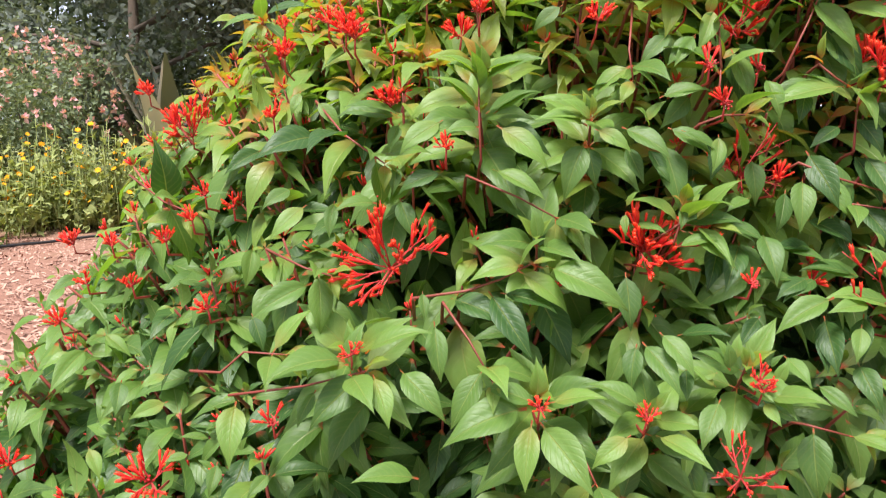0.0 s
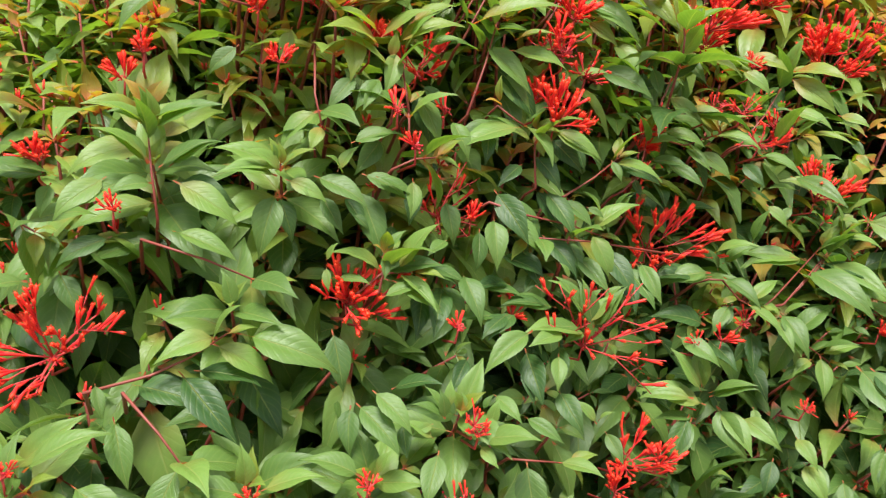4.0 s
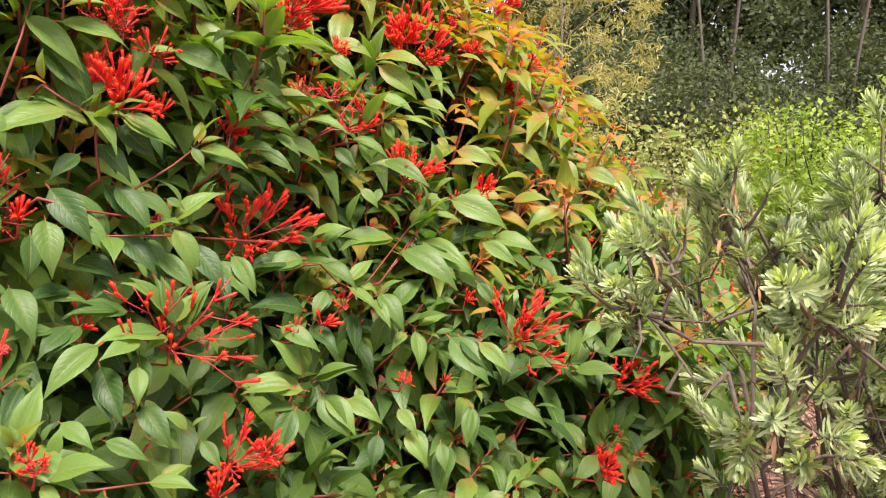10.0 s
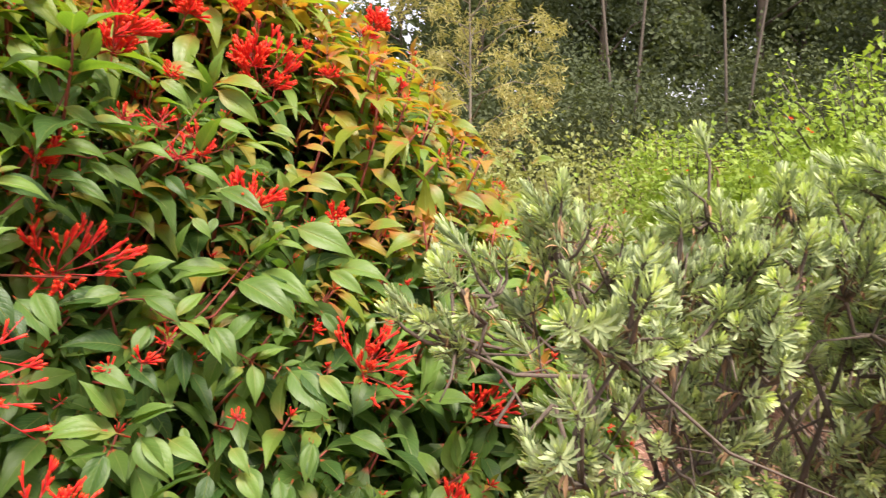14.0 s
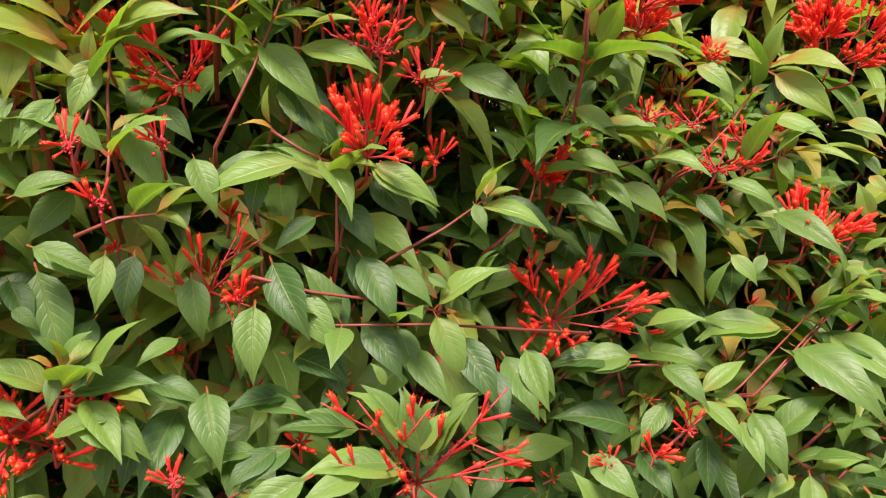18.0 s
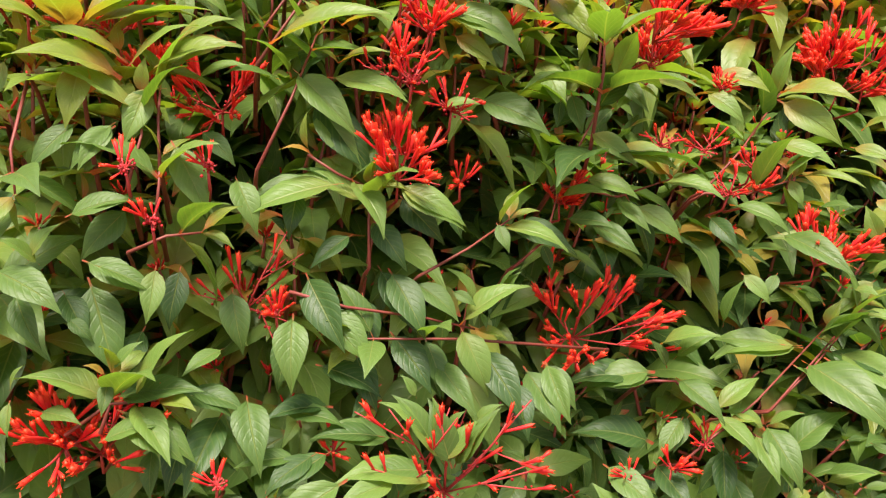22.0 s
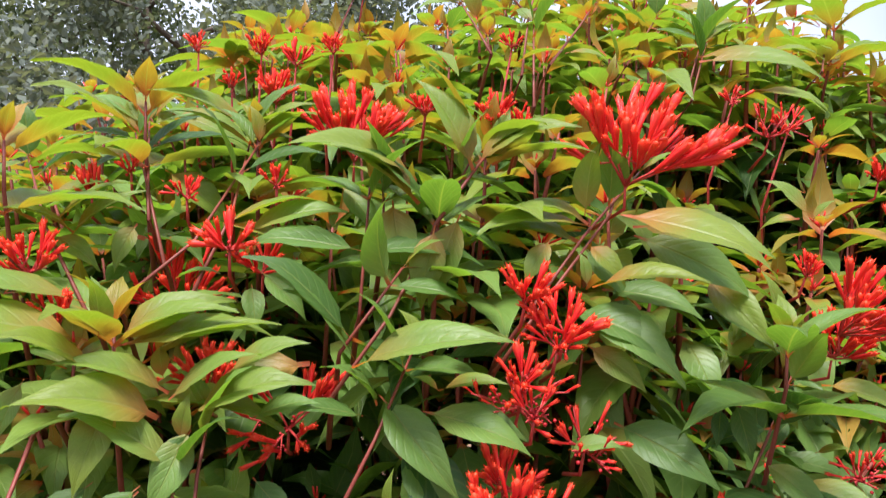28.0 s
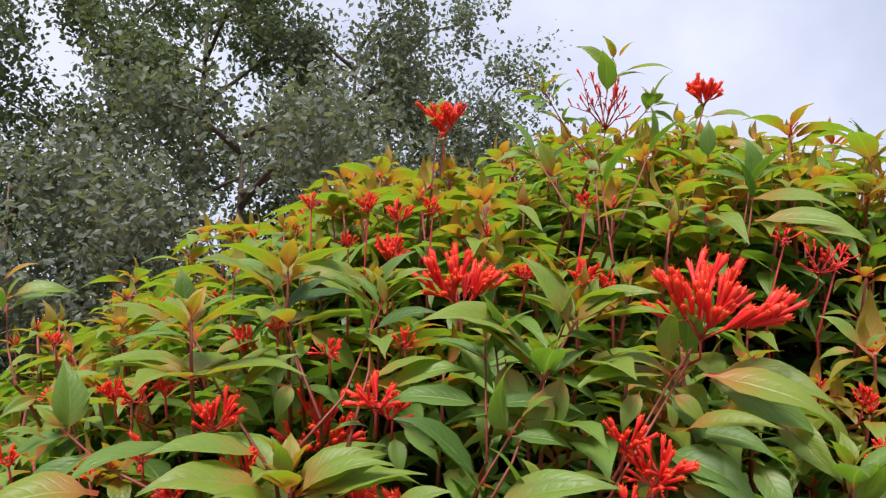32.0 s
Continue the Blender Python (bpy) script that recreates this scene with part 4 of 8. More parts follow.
fix_leaf((-0.395, 1.134, 0.939), (-0.426, 1.104, 0.929), 2, 3, (0.15, -0.52, 0.84))
fix_leaf((-0.389, 1.112, 0.905), (-0.430, 1.073, 0.894), 2, 3, (0.34, -0.65, 0.67))
fix_leaf((-0.498, 1.214, 0.902), (-0.493, 1.168, 0.862), 0, 1, (0.34, -0.70, 0.63))
fix_leaf((-0.576, 1.272, 0.937), (-0.603, 1.191, 0.890), 1, 2, (0.27, -0.65, 0.71))
fix_leaf((-0.538, 1.247, 0.971), (-0.489, 1.235, 0.936), 2, 2, (0.36, -0.61, 0.70))
fix_leaf((-0.658, 1.444, 1.021), (-0.696, 1.397, 1.006), 1, 1, (0.25, -0.54, 0.80))
fix_leaf((-0.645, 1.255, 0.837), (-0.675, 1.209, 0.815), 1, 1, (0.14, -0.54, 0.83))
fix_leaf((-0.341, 1.058, 0.847), (-0.372, 1.039, 0.844), 2, 3, (0.05, -0.42, 0.91))
fix_leaf((-0.160, 1.052, 0.946), (-0.182, 1.019, 0.904), 1, 2, (0.02, -0.65, 0.76))
fix_leaf((-0.277, 1.175, 1.023), (-0.256, 1.152, 0.970), 0, 0, (0.25, -0.72, 0.65))
fix_leaf((0.163, 1.114, 1.112), (0.270, 1.070, 1.065), 2, 1, (-0.16, -0.64, 0.75))
fix_leaf((0.287, 1.150, 1.097), (0.295, 1.118, 1.016), 1, 3, (-0.11, -0.68, 0.72))
fix_leaf((0.130, 1.109, 1.113), (0.053, 1.087, 1.100), 2, 1, (-0.18, -0.67, 0.72))
fix_leaf((0.081, 1.108, 1.076), (0.139, 1.045, 0.997), 1, 2, (0.01, -0.89, 0.45))
fix_leaf((0.100, 1.131, 1.068), (0.180, 1.089, 1.057), 0, 3, (0.08, -0.47, 0.88))
fix_leaf((0.027, 1.125, 1.061), (0.107, 1.082, 1.035), 0, 1, (-0.00, -0.68, 0.73))
fix_leaf((0.143, 1.006, 0.944), (0.069, 1.010, 0.968), 2, 3, (-0.13, -0.46, 0.88))
fix_leaf((0.159, 1.011, 0.944), (0.228, 0.979, 0.970), 2, 3, (-0.17, -0.34, 0.92))
fix_leaf((0.141, 1.011, 0.952), (0.141, 1.005, 1.007), 2, 1, (0.02, -0.24, 0.97))
fix_leaf((0.135, 0.999, 0.925), (0.122, 0.950, 0.847), 2, 2, (-0.23, -0.72, 0.66))
fix_leaf((0.145, 0.997, 0.923), (0.199, 0.912, 0.864), 2, 0, (-0.14, -0.80, 0.58))
fix_leaf((0.128, 1.004, 0.939), (0.016, 0.973, 0.906), 2, 1, (-0.14, -0.62, 0.77))
fix_leaf((0.288, 1.030, 0.930), (0.219, 1.047, 0.964), 2, 1, (-0.16, -0.41, 0.90))
fix_leaf((0.310, 1.034, 0.928), (0.325, 1.022, 0.963), 2, 3, (-0.08, -0.48, 0.87))
fix_leaf((0.272, 1.015, 0.898), (0.217, 0.992, 0.861), 2, 3, (-0.22, -0.73, 0.64))
fix_leaf((0.307, 1.019, 0.896), (0.361, 0.947, 0.883), 2, 2, (-0.13, -0.39, 0.91))
fix_leaf((0.425, 1.076, 0.970), (0.417, 1.071, 1.013), 2, 3, (-0.13, -0.48, 0.87))
fix_leaf((0.407, 1.058, 0.934), (0.370, 1.009, 0.882), 2, 3, (-0.23, -0.61, 0.76))
fix_leaf((0.402, 1.062, 0.949), (0.362, 1.068, 0.983), 2, 0, (-0.19, -0.48, 0.86))
fix_leaf((0.304, 1.099, 1.004), (0.342, 1.034, 0.950), 1, 0, (-0.06, -0.60, 0.80))
fix_leaf((0.302, 1.120, 0.995), (0.287, 1.091, 0.935), 0, 1, (-0.34, -0.71, 0.61))
fix_leaf((0.367, 1.091, 0.970), (0.359, 1.058, 0.931), 1, 0, (-0.32, -0.73, 0.61))
fix_leaf((0.521, 1.268, 1.539), (0.426, 1.253, 1.500), 3, 1, (-0.19, -0.60, 0.78))
fix_leaf((0.426, 1.242, 1.491), (0.397, 1.215, 1.427), 2, 0, (0.23, -0.84, 0.49))
fix_leaf((0.392, 1.216, 1.445), (0.356, 1.190, 1.401), 2, 2, (0.11, -0.74, 0.67))
fix_leaf((0.445, 1.214, 1.428), (0.480, 1.195, 1.348), 2, 3, (0.02, -0.82, 0.58))
fix_leaf((0.626, 1.223, 1.374), (0.509, 1.214, 1.349), 2, 0, (-0.10, -0.58, 0.81))
fix_leaf((0.599, 1.268, 1.476), (0.666, 1.231, 1.388), 1, 3, (-0.23, -0.86, 0.45))
fix_leaf((0.590, 1.226, 1.411), (0.587, 1.216, 1.454), 3, 2, (-0.26, -0.33, 0.91))
fix_leaf((0.594, 1.227, 1.407), (0.559, 1.214, 1.418), 4, 1, (-0.06, -0.44, 0.90))
fix_leaf((0.474, 1.246, 1.495), (0.527, 1.225, 1.511), 2, 0, (0.11, -0.53, 0.84))
fix_leaf((0.567, 1.250, 1.494), (0.508, 1.225, 1.506), 2, 3, (0.04, -0.39, 0.92))
fix_leaf((0.619, 1.251, 1.497), (0.707, 1.209, 1.471), 2, 3, (0.11, -0.75, 0.65))
fix_leaf((0.581, 1.275, 1.501), (0.537, 1.236, 1.542), 1, 1, (-0.05, -0.50, 0.86))
fix_leaf((0.634, 1.257, 1.514), (0.687, 1.224, 1.524), 3, 2, (-0.24, -0.50, 0.83))
fix_leaf((0.634, 1.257, 1.514), (0.610, 1.246, 1.528), 3, 2, (0.19, -0.64, 0.74))
fix_leaf((0.352, 1.206, 1.353), (0.423, 1.206, 1.368), 1, 1, (0.05, -0.26, 0.96))
fix_leaf((0.397, 1.236, 1.361), (0.349, 1.210, 1.310), 0, 3, (0.33, -0.69, 0.64))
fix_leaf((0.474, 1.270, 1.443), (0.509, 1.250, 1.401), 0, 0, (-0.13, -0.77, 0.62))
fix_leaf((0.508, 1.233, 1.388), (0.525, 1.205, 1.327), 1, 1, (0.09, -0.86, 0.49))
fix_leaf((0.576, 1.241, 1.373), (0.562, 1.216, 1.318), 1, 3, (-0.01, -0.90, 0.43))
fix_leaf((0.635, 1.271, 1.361), (0.579, 1.257, 1.398), 0, 1, (0.02, -0.42, 0.91))
fix_leaf((0.636, 1.239, 1.315), (0.581, 1.221, 1.284), 1, 0, (-0.23, -0.75, 0.62))
fix_leaf((0.659, 1.246, 1.330), (0.678, 1.226, 1.285), 1, 1, (-0.04, -0.84, 0.54))
fix_leaf((0.686, 1.236, 1.370), (0.763, 1.196, 1.320), 2, 3, (-0.04, -0.82, 0.58))
fix_leaf((0.699, 1.261, 1.357), (0.739, 1.226, 1.299), 1, 1, (-0.46, -0.69, 0.56))
fix_leaf((0.771, 1.297, 1.344), (0.783, 1.284, 1.297), 0, 2, (-0.21, -0.86, 0.46))
fix_leaf((0.346, 1.279, 1.535), (0.399, 1.275, 1.500), 3, 1, (0.02, -0.66, 0.75))
fix_leaf((0.755, 1.263, 1.458), (0.796, 1.238, 1.465), 2, 1, (-0.26, -0.52, 0.81))
fix_leaf((1.026, 1.358, 1.505), (1.045, 1.342, 1.460), 2, 3, (-0.48, -0.86, 0.19))
fix_leaf((1.092, 1.367, 1.496), (1.057, 1.370, 1.465), 2, 1, (-0.34, -0.87, 0.36))
fix_leaf((1.094, 1.370, 1.504), (1.161, 1.319, 1.477), 3, 1, (-0.26, -0.36, 0.90))
fix_leaf((1.217, 1.382, 1.487), (1.253, 1.336, 1.437), 2, 1, (-0.27, -0.80, 0.53))
fix_leaf((0.981, 1.361, 1.489), (0.987, 1.337, 1.428), 1, 3, (-0.33, -0.93, 0.17))
fix_leaf((1.055, 1.372, 1.466), (1.017, 1.371, 1.430), 1, 2, (-0.36, -0.79, 0.49))
fix_leaf((0.974, 1.378, 1.481), (0.959, 1.366, 1.440), 0, 0, (-0.31, -0.79, 0.53))
fix_leaf((1.127, 1.328, 1.368), (1.147, 1.286, 1.393), 3, 0, (-0.34, -0.21, 0.92))
fix_leaf((1.126, 1.327, 1.360), (1.140, 1.303, 1.351), 3, 0, (-0.40, -0.74, 0.55))
fix_leaf((1.119, 1.326, 1.358), (1.071, 1.327, 1.412), 3, 0, (-0.18, -0.61, 0.77))
fix_leaf((1.025, 1.332, 1.404), (1.080, 1.254, 1.377), 3, 0, (-0.23, -0.56, 0.80))
fix_leaf((1.061, 1.342, 1.434), (1.081, 1.311, 1.445), 3, 3, (-0.26, -0.48, 0.84))
fix_leaf((1.045, 1.312, 1.326), (1.095, 1.266, 1.273), 2, 0, (-0.15, -0.75, 0.64))
fix_leaf((0.981, 1.320, 1.305), (1.022, 1.256, 1.263), 1, 2, (-0.35, -0.72, 0.60))
fix_leaf((0.940, 1.314, 1.311), (0.987, 1.259, 1.301), 1, 0, (-0.15, -0.59, 0.80))
fix_leaf((0.969, 1.313, 1.366), (1.028, 1.262, 1.337), 2, 0, (-0.21, -0.55, 0.81))
fix_leaf((1.016, 1.310, 1.333), (1.043, 1.262, 1.290), 2, 2, (-0.32, -0.65, 0.69))
fix_leaf((0.823, 1.264, 1.316), (0.831, 1.239, 1.280), 2, 3, (-0.27, -0.75, 0.61))
fix_leaf((0.856, 1.315, 1.309), (0.932, 1.267, 1.272), 0, 1, (-0.19, -0.68, 0.71))
fix_leaf((0.909, 1.320, 1.280), (0.915, 1.303, 1.244), 0, 0, (-0.39, -0.79, 0.48))
fix_leaf((0.818, 1.307, 1.476), (0.888, 1.235, 1.425), 1, 0, (-0.42, -0.56, 0.71))
fix_leaf((0.860, 1.311, 1.400), (0.892, 1.279, 1.378), 1, 3, (0.09, -0.54, 0.83))
fix_leaf((1.352, 1.370, 1.367), (1.372, 1.341, 1.389), 1, 3, (-0.21, -0.46, 0.86))
fix_leaf((1.227, 1.341, 1.314), (1.279, 1.277, 1.279), 1, 1, (-0.27, -0.27, 0.92))
fix_leaf((1.242, 1.399, 1.517), (1.295, 1.331, 1.484), 2, 0, (-0.40, -0.55, 0.73))
fix_leaf((1.378, 1.407, 1.487), (1.423, 1.302, 1.469), 3, 1, (-0.33, -0.44, 0.83))
fix_leaf((1.363, 1.398, 1.475), (1.420, 1.322, 1.397), 3, 0, (-0.65, -0.20, 0.73))
fix_leaf((1.328, 1.366, 1.407), (1.385, 1.292, 1.369), 2, 3, (-0.48, -0.23, 0.84))
fix_leaf((1.531, 1.397, 1.420), (1.547, 1.347, 1.438), 3, 1, (-0.32, -0.49, 0.81))
fix_leaf((1.495, 1.384, 1.393), (1.523, 1.324, 1.367), 3, 0, (-0.47, -0.37, 0.80))
fix_leaf((1.281, 1.357, 1.403), (1.303, 1.330, 1.403), 2, 1, (-0.28, -0.27, 0.92))
fix_leaf((1.360, 1.348, 1.351), (1.414, 1.273, 1.335), 3, 2, (-0.33, -0.18, 0.93))
fix_leaf((1.338, 1.345, 1.349), (1.347, 1.322, 1.306), 2, 3, (-0.60, -0.56, 0.57))
fix_leaf((1.531, 1.382, 1.343), (1.537, 1.344, 1.300), 1, 2, (-0.56, -0.65, 0.51))
fix_leaf((1.416, 1.371, 1.299), (1.434, 1.314, 1.304), 0, 3, (-0.33, -0.40, 0.85))
fix_leaf((1.290, 1.313, 1.269), (1.322, 1.200, 1.216), 2, 2, (-0.43, -0.50, 0.75))
fix_leaf((1.310, 1.307, 1.238), (1.240, 1.321, 1.251), 2, 0, (-0.36, -0.34, 0.87))
fix_leaf((1.512, 1.349, 1.308), (1.518, 1.316, 1.278), 3, 1, (-0.54, -0.71, 0.45))
fix_leaf((1.198, 1.354, 1.299), (1.209, 1.301, 1.252), 0, 0, (-0.58, -0.52, 0.62))
fix_leaf((0.366, 1.174, 1.306), (0.423, 1.165, 1.275), 2, 2, (0.10, -0.67, 0.74))
fix_leaf((0.423, 1.178, 1.301), (0.410, 1.154, 1.247), 2, 0, (0.21, -0.76, 0.61))
fix_leaf((0.444, 1.231, 1.294), (0.429, 1.206, 1.231), 0, 3, (0.03, -0.75, 0.66))
fix_leaf((0.496, 1.233, 1.265), (0.500, 1.213, 1.195), 0, 1, (-0.09, -0.80, 0.60))
fix_leaf((0.557, 1.187, 1.237), (0.544, 1.151, 1.163), 2, 1, (-0.10, -0.77, 0.63))
fix_leaf((0.595, 1.216, 1.240), (0.640, 1.176, 1.175), 1, 3, (-0.22, -0.68, 0.70))
fix_leaf((0.644, 1.249, 1.244), (0.646, 1.213, 1.172), 0, 3, (0.09, -0.83, 0.54))
fix_leaf((0.675, 1.239, 1.272), (0.704, 1.180, 1.199), 1, 3, (-0.13, -0.75, 0.65))
fix_leaf((0.704, 1.239, 1.254), (0.749, 1.204, 1.208), 1, 0, (-0.12, -0.56, 0.82))
fix_leaf((0.375, 1.164, 1.200), (0.404, 1.161, 1.229), 2, 0, (0.03, -0.37, 0.93))
fix_leaf((0.370, 1.162, 1.197), (0.354, 1.151, 1.213), 4, 3, (0.12, -0.46, 0.88))
fix_leaf((0.371, 1.163, 1.194), (0.364, 1.142, 1.163), 2, 0, (0.18, -0.82, 0.55))
fix_leaf((0.373, 1.181, 1.165), (0.458, 1.149, 1.177), 1, 0, (0.05, -0.48, 0.88))
fix_leaf((0.374, 1.181, 1.157), (0.451, 1.130, 1.115), 1, 3, (0.19, -0.62, 0.76))
fix_leaf((0.360, 1.145, 1.136), (0.420, 1.127, 1.153), 2, 0, (0.18, -0.43, 0.89))
fix_leaf((0.440, 1.188, 1.168), (0.501, 1.165, 1.142), 1, 0, (0.17, -0.52, 0.84))
fix_leaf((0.502, 1.186, 1.154), (0.506, 1.129, 1.089), 1, 1, (-0.05, -0.79, 0.61))
fix_leaf((0.477, 1.207, 1.134), (0.434, 1.132, 1.073), 0, 2, (0.03, -0.69, 0.73))
fix_leaf((0.404, 1.196, 1.111), (0.399, 1.168, 1.063), 0, 2, (-0.17, -0.84, 0.52))
fix_leaf((0.535, 1.207, 1.127), (0.604, 1.175, 1.115), 0, 3, (-0.10, -0.42, 0.90))
fix_leaf((0.662, 1.178, 1.085), (0.568, 1.179, 1.104), 1, 3, (0.13, -0.45, 0.88))
fix_leaf((0.585, 1.168, 1.086), (0.523, 1.137, 1.062), 1, 3, (-0.22, -0.48, 0.85))
fix_leaf((0.656, 1.224, 1.138), (0.614, 1.198, 1.109), 0, 2, (-0.03, -0.66, 0.75))
fix_leaf((0.674, 1.243, 1.195), (0.704, 1.183, 1.133), 0, 0, (-0.11, -0.75, 0.66))
fix_leaf((0.710, 1.225, 1.190), (0.726, 1.190, 1.122), 1, 3, (0.15, -0.76, 0.64))
fix_leaf((0.581, 1.224, 1.170), (0.647, 1.185, 1.137), 0, 0, (-0.12, -0.44, 0.89))
fix_leaf((0.483, 1.197, 1.205), (0.439, 1.167, 1.190), 1, 0, (0.01, -0.56, 0.83))
fix_leaf((0.404, 1.220, 1.233), (0.374, 1.178, 1.182), 0, 0, (0.10, -0.76, 0.65))
fix_leaf((0.695, 1.158, 1.083), (0.658, 1.171, 1.139), 2, 2, (-0.06, -0.50, 0.86))
fix_leaf((0.703, 1.161, 1.077), (0.701, 1.162, 1.133), 2, 2, (0.11, -0.34, 0.93))
fix_leaf((0.708, 1.153, 1.058), (0.746, 1.150, 1.107), 2, 3, (-0.07, -0.38, 0.92))
fix_leaf((0.651, 1.136, 1.054), (0.580, 1.117, 1.049), 2, 0, (-0.14, -0.65, 0.75))
fix_leaf((0.697, 1.147, 1.046), (0.649, 1.132, 1.038), 2, 2, (-0.15, -0.58, 0.80))
fix_leaf((0.690, 1.147, 1.055), (0.614, 1.142, 1.065), 2, 3, (0.16, -0.46, 0.87))
fix_leaf((0.685, 1.174, 1.130), (0.671, 1.177, 1.158), 2, 3, (-0.04, -0.46, 0.89))
fix_leaf((0.719, 1.170, 1.092), (0.735, 1.160, 1.112), 2, 1, (-0.05, -0.51, 0.86))
fix_leaf((0.748, 1.225, 1.240), (0.772, 1.209, 1.222), 2, 0, (-0.36, -0.72, 0.59))
fix_leaf((0.334, 1.192, 1.254), (0.357, 1.183, 1.229), 1, 1, (0.23, -0.87, 0.44))
fix_leaf((0.813, 1.238, 1.219), (0.831, 1.217, 1.259), 2, 3, (-0.27, -0.57, 0.77))
fix_leaf((0.785, 1.226, 1.210), (0.787, 1.214, 1.192), 2, 3, (0.10, -0.77, 0.63))
fix_leaf((0.780, 1.235, 1.164), (0.816, 1.179, 1.088), 1, 2, (-0.24, -0.76, 0.60))
fix_leaf((0.878, 1.254, 1.134), (0.884, 1.197, 1.067), 1, 2, (-0.41, -0.77, 0.48))
fix_leaf((0.852, 1.266, 1.127), (0.872, 1.192, 1.064), 0, 3, (-0.20, -0.61, 0.76))
fix_leaf((1.041, 1.253, 1.092), (0.935, 1.282, 1.090), 2, 3, (-0.28, -0.43, 0.86))
fix_leaf((1.073, 1.262, 1.112), (1.118, 1.229, 1.148), 2, 1, (-0.36, -0.43, 0.83))
fix_leaf((1.058, 1.256, 1.102), (1.035, 1.258, 1.145), 2, 2, (-0.20, -0.46, 0.86))
fix_leaf((1.070, 1.254, 1.088), (1.095, 1.186, 1.045), 2, 1, (-0.20, -0.42, 0.88))
fix_leaf((1.084, 1.243, 1.038), (1.029, 1.235, 0.986), 2, 3, (-0.28, -0.70, 0.66))
fix_leaf((1.296, 1.270, 1.101), (1.172, 1.312, 1.103), 2, 3, (-0.22, -0.39, 0.89))
fix_leaf((1.041, 1.268, 0.995), (0.934, 1.292, 1.026), 0, 1, (-0.23, -0.54, 0.81))
fix_leaf((1.157, 1.273, 0.975), (1.128, 1.229, 0.897), 0, 2, (-0.31, -0.65, 0.69))
fix_leaf((0.941, 1.227, 0.996), (0.980, 1.152, 0.958), 1, 3, (-0.30, -0.65, 0.70))
fix_leaf((1.035, 1.260, 0.973), (1.044, 1.180, 0.934), 0, 3, (-0.30, -0.55, 0.78))
fix_leaf((1.411, 1.285, 1.161), (1.373, 1.299, 1.134), 2, 1, (-0.47, -0.43, 0.77))
fix_leaf((1.404, 1.292, 1.177), (1.418, 1.251, 1.170), 2, 0, (-0.24, -0.45, 0.86))
fix_leaf((1.325, 1.262, 1.085), (1.343, 1.152, 1.024), 2, 0, (-0.41, -0.30, 0.86))
fix_leaf((1.203, 1.240, 0.999), (1.151, 1.264, 1.032), 2, 1, (-0.22, -0.36, 0.91))
fix_leaf((1.207, 1.242, 1.004), (1.235, 1.205, 1.031), 2, 0, (-0.15, -0.21, 0.97))
fix_leaf((1.205, 1.239, 0.994), (1.200, 1.184, 0.935), 2, 0, (-0.28, -0.67, 0.68))
fix_leaf((1.227, 1.259, 0.990), (1.241, 1.216, 0.969), 1, 1, (-0.43, -0.45, 0.78))
fix_leaf((1.250, 1.207, 0.917), (1.198, 1.203, 0.894), 2, 1, (-0.30, -0.40, 0.86))
fix_leaf((1.270, 1.208, 0.935), (1.295, 1.144, 0.959), 2, 2, (-0.32, -0.25, 0.91))
fix_leaf((1.281, 1.262, 1.008), (1.300, 1.198, 0.997), 1, 0, (-0.35, -0.30, 0.89))
fix_leaf((1.341, 1.195, 0.975), (1.354, 1.162, 0.963), 2, 3, (-0.43, -0.44, 0.79))
fix_leaf((1.276, 1.298, 1.211), (1.248, 1.289, 1.177), 2, 3, (-0.43, -0.62, 0.66))
fix_leaf((1.210, 1.296, 1.217), (1.231, 1.260, 1.174), 2, 0, (-0.37, -0.55, 0.75))
fix_leaf((1.178, 1.296, 1.140), (1.190, 1.268, 1.211), 1, 2, (-0.38, -0.30, 0.88))
fix_leaf((0.754, 1.181, 1.088), (0.783, 1.170, 1.112), 2, 1, (-0.16, -0.36, 0.92))
fix_leaf((1.366, 1.303, 1.152), (1.318, 1.317, 1.189), 1, 1, (-0.19, -0.27, 0.94))
fix_leaf((0.989, 1.935, 2.360), (0.916, 1.924, 2.420), 3, 3, (-0.19, -0.77, 0.61))
fix_leaf((1.010, 1.933, 2.360), (1.097, 1.871, 2.349), 3, 0, (-0.25, -0.25, 0.93))
fix_leaf((0.990, 1.921, 2.381), (0.966, 1.902, 2.429), 4, 1, (-0.17, -0.27, 0.95))
fix_leaf((0.998, 1.917, 2.383), (1.022, 1.878, 2.410), 4, 0, (-0.06, -0.33, 0.94))
fix_leaf((0.824, 1.954, 2.312), (0.752, 1.961, 2.315), 3, 2, (-0.22, -0.33, 0.92))
fix_leaf((0.834, 1.948, 2.321), (0.812, 1.924, 2.380), 3, 1, (0.11, -0.51, 0.85))
fix_leaf((0.844, 1.944, 2.328), (0.876, 1.911, 2.347), 4, 3, (-0.17, -0.29, 0.94))
fix_leaf((0.818, 1.943, 2.327), (0.784, 1.937, 2.354), 4, 1, (-0.18, -0.41, 0.90))
fix_leaf((0.883, 1.992, 2.264), (0.817, 1.997, 2.292), 3, 1, (-0.33, -0.44, 0.84))
fix_leaf((0.888, 1.993, 2.265), (0.902, 1.972, 2.297), 3, 2, (0.02, -0.27, 0.96))
fix_leaf((0.908, 1.835, 2.151), (0.947, 1.795, 2.169), 2, 0, (-0.04, -0.51, 0.86))
fix_leaf((1.088, 1.964, 2.308), (1.117, 1.920, 2.362), 3, 0, (-0.25, -0.38, 0.89))
